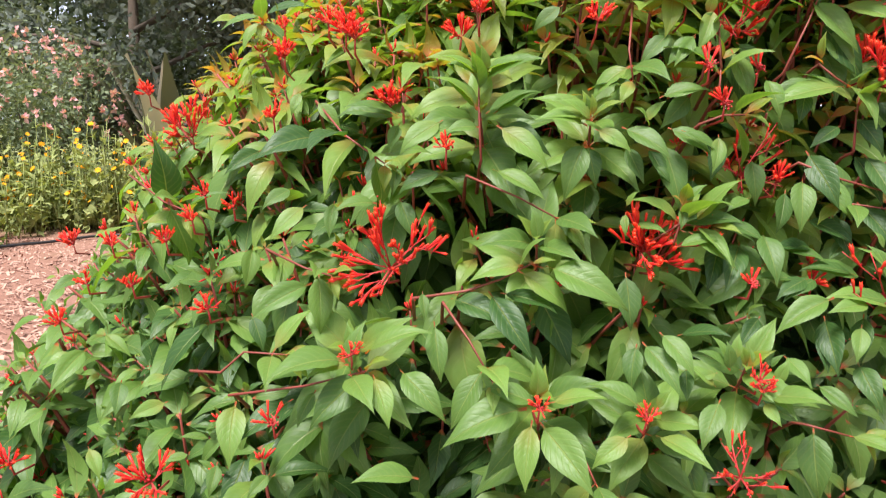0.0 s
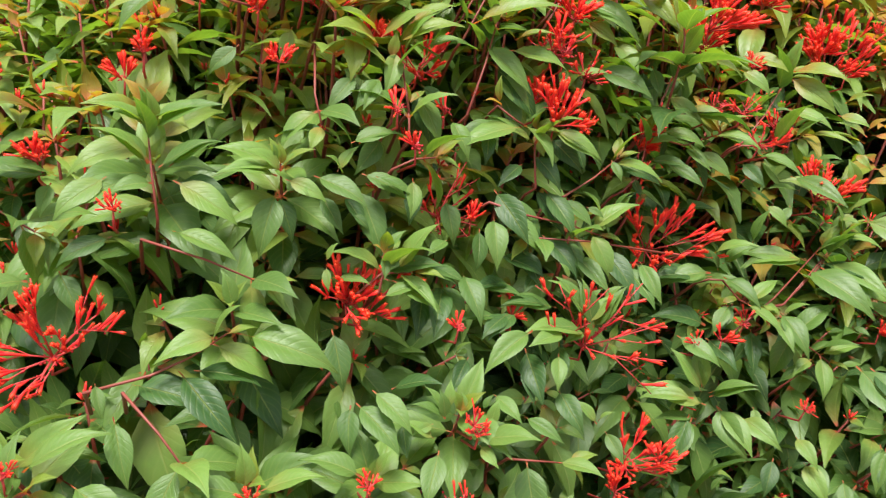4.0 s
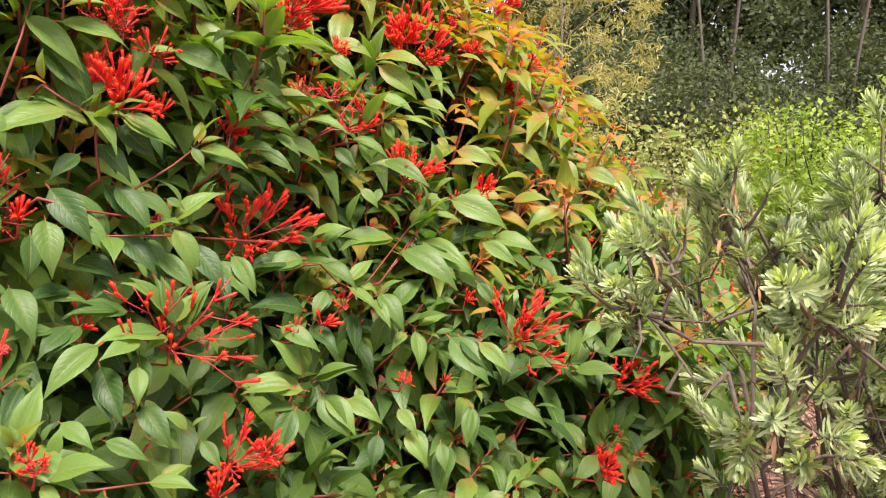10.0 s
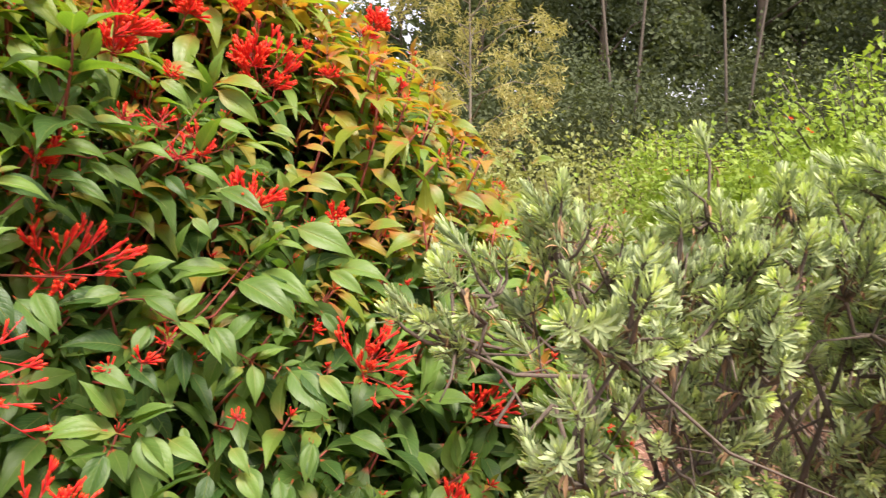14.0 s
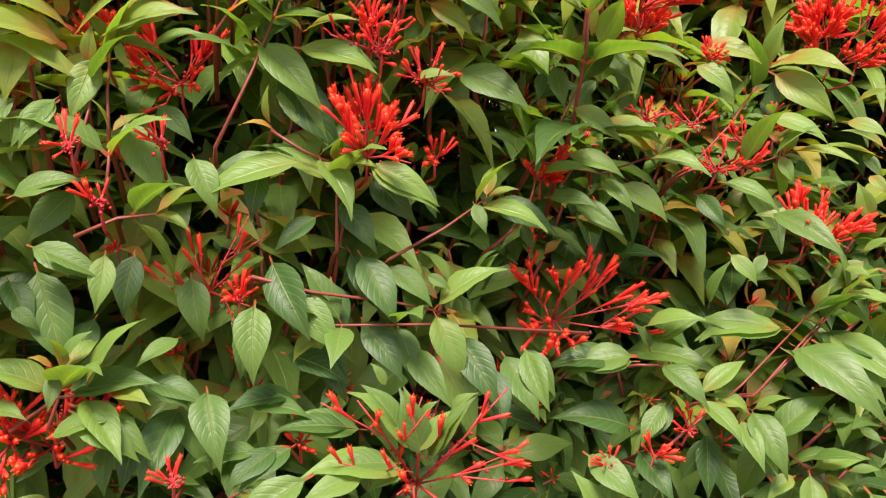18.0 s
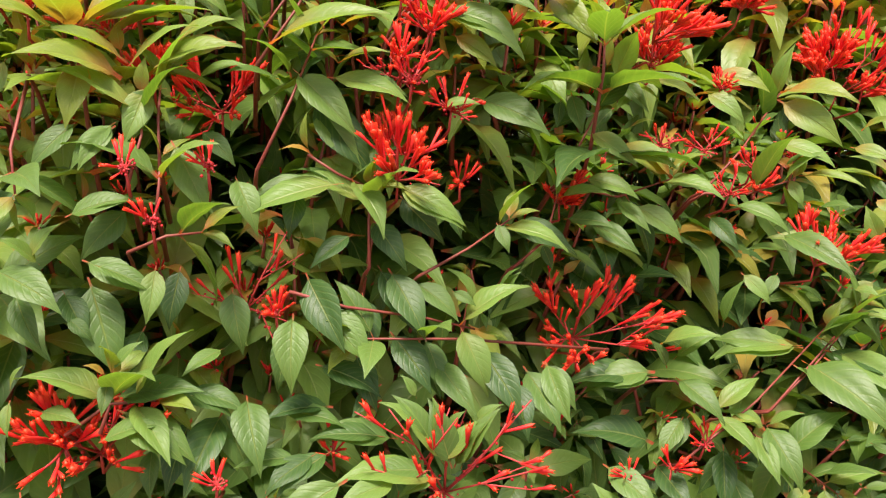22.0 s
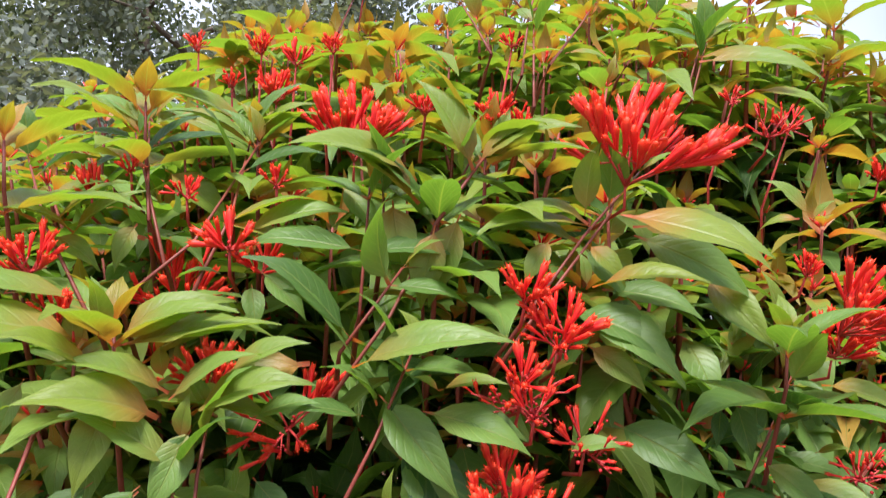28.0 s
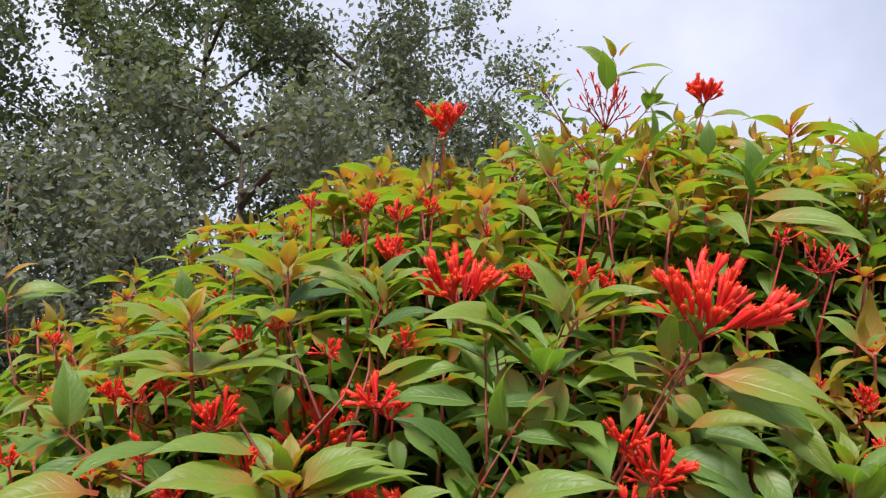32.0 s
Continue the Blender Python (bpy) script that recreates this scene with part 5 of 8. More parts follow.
fix_leaf((1.086, 1.971, 2.302), (1.067, 1.960, 2.342), 4, 0, (-0.07, -0.63, 0.77))
fix_leaf((1.090, 1.971, 2.298), (1.139, 1.940, 2.290), 3, 0, (-0.02, -0.45, 0.89))
fix_leaf((1.214, 1.972, 2.274), (1.290, 1.905, 2.255), 3, 0, (-0.23, -0.43, 0.87))
fix_leaf((1.195, 1.981, 2.268), (1.203, 1.943, 2.302), 2, 2, (0.19, -0.56, 0.81))
fix_leaf((1.204, 1.896, 2.191), (1.281, 1.830, 2.136), 3, 3, (-0.43, -0.42, 0.80))
fix_leaf((1.140, 1.811, 2.135), (1.075, 1.801, 2.174), 3, 3, (-0.25, -0.53, 0.81))
fix_leaf((0.768, 1.796, 2.115), (0.686, 1.795, 2.102), 3, 1, (0.12, -0.59, 0.80))
fix_leaf((0.763, 1.678, 2.033), (0.813, 1.635, 2.048), 3, 3, (-0.20, -0.40, 0.89))
fix_leaf((0.776, 1.824, 2.133), (0.743, 1.810, 2.155), 3, 1, (-0.08, -0.43, 0.90))
fix_leaf((0.772, 1.685, 2.039), (0.743, 1.665, 2.105), 3, 0, (-0.30, -0.57, 0.76))
fix_leaf((1.547, 1.929, 2.179), (1.456, 1.953, 2.204), 3, 3, (-0.36, -0.35, 0.87))
fix_leaf((1.554, 1.926, 2.183), (1.543, 1.898, 2.221), 4, 3, (-0.29, -0.57, 0.76))
fix_leaf((1.542, 1.928, 2.183), (1.499, 1.947, 2.212), 4, 1, (-0.22, -0.21, 0.95))
fix_leaf((1.557, 1.925, 2.178), (1.583, 1.890, 2.193), 4, 3, (-0.38, -0.18, 0.91))
fix_leaf((0.987, 1.418, 1.893), (1.093, 1.333, 1.860), 3, 0, (-0.21, -0.47, 0.86))
fix_leaf((1.191, 1.618, 1.932), (1.274, 1.554, 1.894), 2, 3, (-0.31, -0.44, 0.84))
fix_leaf((0.787, 1.519, 1.918), (0.837, 1.490, 1.928), 2, 2, (0.10, -0.47, 0.88))
fix_leaf((0.878, 1.593, 1.962), (0.931, 1.567, 1.950), 3, 0, (-0.20, -0.40, 0.89))
fix_leaf((0.951, 1.584, 1.941), (0.929, 1.566, 2.001), 3, 2, (0.02, -0.38, 0.92))
fix_leaf((0.962, 1.599, 1.952), (0.999, 1.571, 1.958), 3, 2, (-0.09, -0.48, 0.87))
fix_leaf((1.149, 1.687, 2.019), (1.103, 1.711, 2.026), 3, 2, (-0.25, -0.33, 0.91))
fix_leaf((1.159, 1.708, 2.040), (1.205, 1.672, 2.066), 3, 0, (-0.20, -0.52, 0.83))
fix_leaf((1.253, 1.689, 2.014), (1.311, 1.642, 2.015), 3, 1, (-0.20, -0.48, 0.86))
fix_leaf((1.277, 1.798, 2.117), (1.212, 1.816, 2.106), 3, 1, (-0.58, -0.61, 0.53))
fix_leaf((1.288, 1.808, 2.125), (1.317, 1.768, 2.131), 4, 3, (-0.25, -0.37, 0.89))
fix_leaf((0.166, 1.575, 1.765), (0.076, 1.541, 1.802), 3, 0, (0.13, -0.49, 0.86))
fix_leaf((0.162, 1.626, 1.805), (0.171, 1.614, 1.856), 2, 1, (0.01, -0.46, 0.89))
fix_leaf((0.180, 1.598, 1.784), (0.253, 1.581, 1.821), 3, 3, (0.06, -0.47, 0.88))
fix_leaf((0.156, 1.615, 1.795), (0.142, 1.598, 1.819), 4, 0, (0.23, -0.52, 0.83))
fix_leaf((0.303, 1.610, 1.826), (0.205, 1.591, 1.872), 3, 1, (0.09, -0.38, 0.92))
fix_leaf((0.305, 1.642, 1.855), (0.288, 1.627, 1.895), 4, 3, (0.25, -0.55, 0.80))
fix_leaf((0.312, 1.639, 1.854), (0.348, 1.621, 1.885), 4, 3, (0.15, -0.62, 0.77))
fix_leaf((0.326, 1.640, 1.861), (0.450, 1.641, 1.811), 3, 1, (0.17, -0.66, 0.73))
fix_leaf((0.235, 1.444, 1.684), (0.111, 1.386, 1.709), 3, 2, (0.05, -0.27, 0.96))
fix_leaf((0.254, 1.427, 1.676), (0.330, 1.403, 1.730), 2, 3, (-0.08, -0.51, 0.86))
fix_leaf((0.194, 1.534, 1.739), (0.118, 1.508, 1.750), 3, 0, (0.14, -0.35, 0.92))
fix_leaf((0.229, 1.499, 1.720), (0.291, 1.504, 1.745), 2, 3, (0.15, -0.55, 0.82))
fix_leaf((0.345, 1.403, 1.678), (0.324, 1.395, 1.630), 2, 1, (0.01, -0.87, 0.49))
fix_leaf((0.353, 1.500, 1.755), (0.427, 1.505, 1.694), 2, 1, (0.06, -0.75, 0.66))
fix_leaf((0.434, 1.365, 1.673), (0.528, 1.355, 1.709), 3, 3, (-0.05, -0.35, 0.93))
fix_leaf((0.434, 1.364, 1.675), (0.521, 1.361, 1.650), 2, 3, (0.03, -0.46, 0.89))
fix_leaf((0.473, 1.334, 1.625), (0.520, 1.315, 1.582), 1, 3, (0.13, -0.77, 0.62))
fix_leaf((0.337, 1.268, 1.560), (0.219, 1.211, 1.580), 3, 3, (0.18, -0.44, 0.88))
fix_leaf((0.340, 1.296, 1.588), (0.331, 1.296, 1.617), 2, 0, (0.06, -0.48, 0.88))
fix_leaf((0.359, 1.263, 1.555), (0.451, 1.247, 1.592), 3, 1, (-0.02, -0.34, 0.94))
fix_leaf((0.361, 1.264, 1.555), (0.492, 1.267, 1.576), 3, 3, (0.07, -0.45, 0.89))
fix_leaf((0.344, 1.273, 1.567), (0.325, 1.262, 1.591), 4, 2, (0.13, -0.28, 0.95))
fix_leaf((0.072, 1.423, 1.629), (0.048, 1.400, 1.657), 2, 0, (0.03, -0.40, 0.91))
fix_leaf((0.082, 1.430, 1.638), (0.104, 1.425, 1.679), 2, 2, (0.20, -0.44, 0.88))
fix_leaf((0.054, 1.416, 1.617), (0.015, 1.383, 1.627), 3, 2, (0.09, -0.39, 0.92))
fix_leaf((0.009, 1.503, 1.669), (-0.022, 1.469, 1.645), 3, 2, (0.32, -0.77, 0.56))
fix_leaf((0.012, 1.508, 1.674), (0.084, 1.518, 1.703), 3, 0, (0.06, -0.38, 0.92))
fix_leaf((-0.152, 1.765, 1.839), (-0.054, 1.782, 1.857), 3, 1, (0.43, -0.52, 0.74))
fix_leaf((-0.148, 1.740, 1.867), (-0.098, 1.735, 1.895), 4, 2, (0.01, -0.57, 0.82))
fix_leaf((0.325, 1.301, 1.593), (0.210, 1.248, 1.610), 2, 0, (-0.17, -0.54, 0.82))
fix_leaf((0.269, 1.393, 1.656), (0.236, 1.380, 1.655), 2, 3, (0.10, -0.38, 0.92))
fix_leaf((0.262, 1.410, 1.666), (0.309, 1.402, 1.633), 2, 1, (0.15, -0.72, 0.67))
fix_leaf((0.458, 1.489, 1.795), (0.515, 1.463, 1.836), 3, 1, (-0.10, -0.53, 0.84))
fix_leaf((0.463, 1.469, 1.782), (0.452, 1.461, 1.828), 4, 3, (0.02, -0.38, 0.92))
fix_leaf((0.394, 1.342, 1.618), (0.433, 1.333, 1.626), 1, 1, (-0.05, -0.27, 0.96))
fix_leaf((0.466, 1.327, 1.612), (0.471, 1.311, 1.567), 1, 1, (0.06, -0.81, 0.58))
fix_leaf((0.684, 1.335, 1.731), (0.627, 1.338, 1.829), 3, 2, (-0.10, -0.52, 0.85))
fix_leaf((0.705, 1.339, 1.738), (0.793, 1.280, 1.747), 3, 2, (0.00, -0.40, 0.92))
fix_leaf((0.688, 1.340, 1.739), (0.757, 1.307, 1.781), 3, 0, (-0.01, -0.58, 0.81))
fix_leaf((0.625, 1.315, 1.691), (0.526, 1.329, 1.757), 3, 2, (0.05, -0.44, 0.90))
fix_leaf((0.638, 1.299, 1.668), (0.625, 1.298, 1.588), 2, 3, (-0.13, -0.79, 0.60))
fix_leaf((0.665, 1.305, 1.681), (0.630, 1.309, 1.591), 2, 0, (-0.26, -0.83, 0.49))
fix_leaf((0.654, 1.312, 1.695), (0.641, 1.306, 1.729), 2, 1, (0.21, -0.34, 0.92))
fix_leaf((0.794, 1.329, 1.658), (0.689, 1.348, 1.669), 1, 1, (-0.36, -0.34, 0.87))
fix_leaf((0.800, 1.317, 1.675), (0.720, 1.320, 1.697), 2, 1, (-0.12, -0.44, 0.89))
fix_leaf((0.799, 1.330, 1.653), (0.839, 1.303, 1.599), 1, 3, (-0.33, -0.61, 0.72))
fix_leaf((0.797, 1.228, 1.671), (0.905, 1.151, 1.627), 2, 3, (-0.36, -0.42, 0.84))
fix_leaf((0.867, 1.356, 1.669), (0.980, 1.303, 1.608), 1, 3, (-0.50, -0.64, 0.59))
fix_leaf((0.795, 1.296, 1.609), (0.884, 1.233, 1.616), 2, 2, (-0.27, -0.48, 0.84))
fix_leaf((0.816, 1.323, 1.608), (0.894, 1.262, 1.582), 1, 0, (-0.17, -0.49, 0.85))
fix_leaf((0.953, 1.363, 1.627), (0.987, 1.290, 1.547), 3, 2, (-0.50, -0.66, 0.57))
fix_leaf((0.862, 1.342, 1.685), (0.875, 1.322, 1.721), 2, 0, (-0.17, -0.14, 0.97))
fix_leaf((0.789, 1.294, 1.609), (0.782, 1.292, 1.644), 3, 3, (-0.03, -0.40, 0.92))
fix_leaf((0.775, 1.307, 1.587), (0.849, 1.238, 1.541), 1, 1, (-0.20, -0.54, 0.82))
fix_leaf((0.754, 1.299, 1.657), (0.725, 1.291, 1.611), 2, 3, (-0.43, -0.77, 0.46))
fix_leaf((0.641, 1.260, 1.558), (0.690, 1.239, 1.565), 2, 1, (-0.06, -0.33, 0.94))
fix_leaf((0.620, 1.259, 1.554), (0.599, 1.260, 1.587), 2, 2, (0.04, -0.57, 0.82))
fix_leaf((0.798, 1.320, 1.684), (0.802, 1.292, 1.755), 3, 3, (-0.00, -0.14, 0.99))
fix_leaf((1.054, 1.380, 1.562), (1.034, 1.373, 1.635), 3, 0, (-0.11, -0.41, 0.91))
fix_leaf((1.060, 1.381, 1.557), (1.071, 1.368, 1.586), 2, 3, (-0.28, -0.49, 0.82))
fix_leaf((1.070, 1.393, 1.532), (1.091, 1.378, 1.561), 1, 1, (-0.20, -0.09, 0.98))
fix_leaf((1.172, 1.478, 1.710), (1.194, 1.460, 1.736), 3, 0, (-0.19, -0.40, 0.90))
fix_leaf((1.149, 1.471, 1.710), (1.106, 1.498, 1.701), 2, 1, (-0.45, -0.35, 0.82))
fix_leaf((1.172, 1.481, 1.716), (1.124, 1.493, 1.769), 3, 3, (-0.32, -0.42, 0.85))
fix_leaf((0.551, 1.383, 1.721), (0.594, 1.360, 1.667), 1, 3, (-0.05, -0.76, 0.64))
fix_leaf((2.460, 1.601, 1.448), (2.476, 1.503, 1.476), 4, 0, (-0.58, -0.39, 0.72))
fix_leaf((2.459, 1.607, 1.454), (2.435, 1.608, 1.499), 4, 2, (-0.60, -0.33, 0.73))
fix_leaf((2.460, 1.614, 1.410), (2.379, 1.682, 1.424), 2, 3, (-0.47, -0.35, 0.81))
fix_leaf((2.463, 1.594, 1.403), (2.494, 1.461, 1.369), 3, 1, (-0.41, -0.58, 0.70))
fix_leaf((2.416, 1.593, 1.397), (2.366, 1.602, 1.309), 3, 3, (-0.67, -0.54, 0.51))
fix_leaf((1.949, 1.442, 1.363), (1.885, 1.501, 1.417), 3, 2, (-0.41, -0.44, 0.80))
fix_leaf((1.981, 1.459, 1.373), (2.009, 1.395, 1.394), 4, 2, (-0.46, -0.34, 0.82))
fix_leaf((1.985, 1.448, 1.352), (2.002, 1.364, 1.341), 3, 3, (-0.32, -0.43, 0.85))
fix_leaf((1.570, 1.370, 1.344), (1.518, 1.410, 1.381), 3, 2, (-0.24, -0.26, 0.93))
fix_leaf((1.588, 1.373, 1.348), (1.612, 1.298, 1.330), 4, 3, (-0.31, -0.42, 0.85))
fix_leaf((1.578, 1.377, 1.358), (1.587, 1.337, 1.385), 4, 1, (-0.56, -0.25, 0.79))
fix_leaf((1.555, 1.363, 1.331), (1.467, 1.412, 1.359), 3, 0, (-0.30, -0.12, 0.94))
fix_leaf((1.554, 1.338, 1.276), (1.599, 1.242, 1.241), 3, 0, (-0.56, -0.46, 0.68))
fix_leaf((1.507, 1.321, 1.243), (1.547, 1.257, 1.244), 4, 1, (-0.23, -0.38, 0.90))
fix_leaf((1.489, 1.317, 1.236), (1.469, 1.329, 1.298), 3, 3, (-0.42, 0.04, 0.91))
fix_leaf((1.449, 1.300, 1.195), (1.471, 1.262, 1.222), 2, 3, (-0.59, -0.17, 0.79))
fix_leaf((1.457, 1.295, 1.186), (1.409, 1.322, 1.141), 2, 3, (-0.38, -0.68, 0.62))
fix_leaf((1.693, 1.288, 1.148), (1.596, 1.379, 1.150), 3, 1, (-0.22, -0.34, 0.91))
fix_leaf((1.486, 1.285, 1.171), (1.539, 1.174, 1.114), 3, 0, (-0.57, -0.48, 0.66))
fix_leaf((1.717, 1.394, 1.380), (1.708, 1.375, 1.423), 2, 2, (-0.36, -0.38, 0.85))
fix_leaf((2.215, 1.412, 1.192), (2.163, 1.466, 1.176), 3, 3, (-0.57, -0.25, 0.78))
fix_leaf((2.258, 1.426, 1.201), (2.269, 1.349, 1.232), 4, 2, (-0.34, -0.30, 0.89))
fix_leaf((2.193, 1.405, 1.188), (2.063, 1.494, 1.215), 2, 1, (-0.51, -0.29, 0.81))
fix_leaf((2.251, 1.414, 1.184), (2.284, 1.290, 1.130), 3, 0, (-0.53, -0.39, 0.75))
fix_leaf((2.570, 1.404, 1.146), (2.579, 1.283, 1.139), 3, 1, (-0.59, -0.16, 0.79))
fix_leaf((2.566, 1.429, 1.125), (2.518, 1.474, 1.178), 4, 2, (-0.46, -0.19, 0.87))
fix_leaf((2.088, 1.337, 1.099), (2.094, 1.290, 1.047), 2, 1, (-0.56, -0.39, 0.73))
fix_leaf((2.367, 1.399, 1.092), (2.377, 1.249, 1.044), 3, 0, (-0.38, -0.46, 0.80))
fix_leaf((2.538, 1.368, 1.306), (2.542, 1.317, 1.300), 3, 1, (-0.54, -0.33, 0.78))
fix_leaf((2.538, 1.368, 1.306), (2.516, 1.390, 1.319), 3, 3, (-0.54, -0.36, 0.76))
fix_leaf((2.514, 1.441, 1.281), (2.529, 1.387, 1.256), 3, 1, (-0.57, -0.27, 0.78))
fix_leaf((2.576, 1.307, 1.269), (2.585, 1.224, 1.282), 3, 1, (-0.57, -0.32, 0.76))
fix_leaf((1.766, 1.344, 1.257), (1.689, 1.382, 1.269), 2, 0, (-0.44, -0.13, 0.89))
fix_leaf((1.707, 1.287, 1.138), (1.744, 1.189, 1.151), 3, 0, (-0.21, -0.57, 0.80))
fix_leaf((1.505, 1.422, 1.485), (1.412, 1.470, 1.489), 3, 0, (-0.34, -0.28, 0.90))
fix_leaf((1.709, 1.451, 1.512), (1.734, 1.384, 1.495), 3, 3, (-0.31, -0.35, 0.88))
fix_leaf((1.288, 1.265, 1.084), (1.321, 1.134, 1.013), 2, 1, (-0.35, -0.57, 0.75))
fix_leaf((1.346, 1.264, 1.094), (1.370, 1.134, 1.041), 2, 2, (-0.42, -0.49, 0.76))
fix_leaf((1.533, 1.222, 1.075), (1.581, 1.109, 1.051), 2, 1, (-0.36, -0.34, 0.87))
fix_leaf((1.502, 1.219, 1.075), (1.528, 1.127, 1.022), 2, 2, (-0.61, -0.28, 0.74))
fix_leaf((1.184, 1.240, 0.999), (1.177, 1.179, 0.948), 2, 2, (-0.26, -0.40, 0.88))
fix_leaf((1.309, 1.197, 0.947), (1.253, 1.232, 0.922), 2, 0, (-0.43, -0.07, 0.90))
fix_leaf((1.239, 1.207, 0.906), (1.189, 1.230, 0.875), 2, 0, (-0.48, -0.44, 0.75))
fix_leaf((1.445, 1.184, 0.996), (1.456, 1.129, 0.940), 1, 2, (-0.65, -0.22, 0.72))
fix_leaf((1.332, 1.174, 0.901), (1.333, 1.054, 0.822), 1, 3, (-0.56, -0.43, 0.71))
fix_leaf((1.358, 1.113, 0.892), (1.367, 1.027, 0.837), 2, 2, (-0.54, -0.51, 0.67))
fix_leaf((1.490, 1.101, 0.796), (1.531, 1.002, 0.814), 2, 1, (-0.26, -0.11, 0.96))
fix_leaf((1.444, 1.130, 0.937), (1.400, 1.168, 0.930), 4, 0, (-0.23, -0.24, 0.94))
fix_leaf((2.062, 1.240, 0.832), (2.025, 1.192, 0.750), 1, 0, (-0.69, -0.41, 0.60))
fix_leaf((2.110, 1.208, 0.694), (2.108, 1.102, 0.652), 2, 2, (-0.62, -0.24, 0.75))
fix_leaf((1.327, 1.097, 0.763), (1.281, 1.078, 0.689), 2, 2, (-0.56, -0.43, 0.70))
fix_leaf((1.181, 1.174, 0.783), (1.177, 1.118, 0.741), 2, 1, (-0.42, -0.59, 0.69))
fix_leaf((1.187, 1.159, 0.737), (1.184, 1.099, 0.678), 2, 1, (-0.51, -0.56, 0.66))
fix_leaf((1.139, 1.186, 0.743), (1.097, 1.160, 0.683), 1, 3, (-0.35, -0.57, 0.74))
fix_leaf((1.267, 1.138, 0.694), (1.243, 1.102, 0.644), 1, 3, (-0.49, -0.34, 0.80))
fix_leaf((1.439, 1.113, 0.736), (1.463, 1.011, 0.699), 1, 1, (-0.22, -0.57, 0.79))
fix_leaf((1.945, 1.147, 0.455), (1.854, 1.206, 0.428), 2, 3, (-0.43, -0.20, 0.88))
fix_leaf((1.906, 1.139, 0.556), (1.906, 1.061, 0.507), 1, 2, (-0.61, -0.41, 0.68))
fix_leaf((1.695, 1.093, 0.737), (1.727, 0.974, 0.750), 2, 0, (-0.37, -0.18, 0.91))
fix_leaf((2.165, 1.182, 0.337), (2.161, 1.121, 0.324), 2, 2, (-0.58, -0.18, 0.80))
fix_leaf((1.499, 1.114, 0.601), (1.484, 1.082, 0.568), 2, 2, (-0.52, -0.49, 0.70))
fix_leaf((1.764, 1.197, 0.933), (1.752, 1.212, 0.971), 4, 0, (-0.39, -0.20, 0.90))
fix_leaf((1.744, 1.195, 0.936), (1.755, 1.148, 0.952), 4, 1, (-0.48, -0.22, 0.85))
fix_leaf((1.715, 1.175, 0.916), (1.752, 1.093, 0.923), 2, 1, (-0.29, 0.02, 0.96))
fix_leaf((2.265, 1.250, 0.698), (2.265, 1.177, 0.690), 2, 1, (-0.44, -0.34, 0.83))
fix_leaf((0.435, 1.083, 0.982), (0.440, 1.089, 1.021), 2, 0, (-0.23, -0.42, 0.88))
fix_leaf((0.460, 1.083, 0.977), (0.457, 1.089, 1.001), 2, 0, (0.08, -0.18, 0.98))
fix_leaf((0.486, 1.084, 0.971), (0.501, 1.080, 0.993), 2, 1, (-0.07, -0.29, 0.95))
fix_leaf((0.422, 1.079, 0.980), (0.401, 1.087, 1.018), 2, 2, (-0.13, -0.17, 0.98))
fix_leaf((0.424, 1.075, 0.971), (0.377, 1.077, 1.000), 2, 2, (-0.07, -0.30, 0.95))
fix_leaf((0.486, 1.070, 0.942), (0.537, 1.025, 0.951), 2, 3, (-0.08, -0.33, 0.94))
fix_leaf((0.475, 1.068, 0.941), (0.484, 1.045, 0.929), 2, 0, (-0.13, -0.44, 0.89))
fix_leaf((0.404, 1.069, 0.969), (0.371, 1.058, 0.963), 2, 3, (-0.07, -0.76, 0.64))
fix_leaf((0.323, 1.083, 1.024), (0.360, 1.033, 0.976), 2, 0, (-0.03, -0.62, 0.79))
fix_leaf((0.519, 1.117, 0.980), (0.540, 1.064, 0.953), 1, 3, (-0.26, -0.46, 0.85))
fix_leaf((0.575, 1.128, 0.933), (0.618, 1.081, 0.901), 0, 2, (-0.36, -0.51, 0.78))
fix_leaf((0.698, 1.116, 0.905), (0.666, 1.135, 0.945), 2, 2, (-0.15, -0.44, 0.88))
fix_leaf((0.716, 1.120, 0.889), (0.721, 1.077, 0.850), 2, 0, (-0.37, -0.69, 0.62))
fix_leaf((0.703, 1.119, 0.909), (0.721, 1.104, 0.926), 2, 1, (-0.05, -0.20, 0.98))
fix_leaf((0.499, 1.162, 1.028), (0.459, 1.131, 0.988), 0, 2, (-0.08, -0.68, 0.72))
fix_leaf((0.366, 1.135, 1.004), (0.422, 1.083, 1.023), 0, 0, (0.08, -0.41, 0.91))
fix_leaf((0.637, 1.131, 0.966), (0.645, 1.073, 0.912), 1, 1, (-0.37, -0.62, 0.70))
fix_leaf((0.595, 1.161, 1.009), (0.586, 1.114, 0.956), 0, 2, (-0.27, -0.55, 0.79))
fix_leaf((0.637, 1.130, 1.024), (0.616, 1.090, 0.980), 2, 3, (-0.16, -0.70, 0.70))
fix_leaf((0.949, 1.191, 0.851), (0.885, 1.166, 0.775), 1, 2, (-0.35, -0.54, 0.77))
fix_leaf((0.999, 1.185, 0.868), (1.001, 1.115, 0.793), 2, 1, (-0.70, -0.36, 0.62))
fix_leaf((0.984, 1.188, 0.893), (1.029, 1.123, 0.923), 2, 2, (-0.20, -0.29, 0.94))
fix_leaf((0.943, 1.181, 0.891), (0.859, 1.226, 0.894), 2, 2, (-0.32, -0.37, 0.87))
fix_leaf((0.965, 1.187, 0.898), (0.923, 1.212, 0.980), 2, 0, (-0.22, -0.49, 0.84))
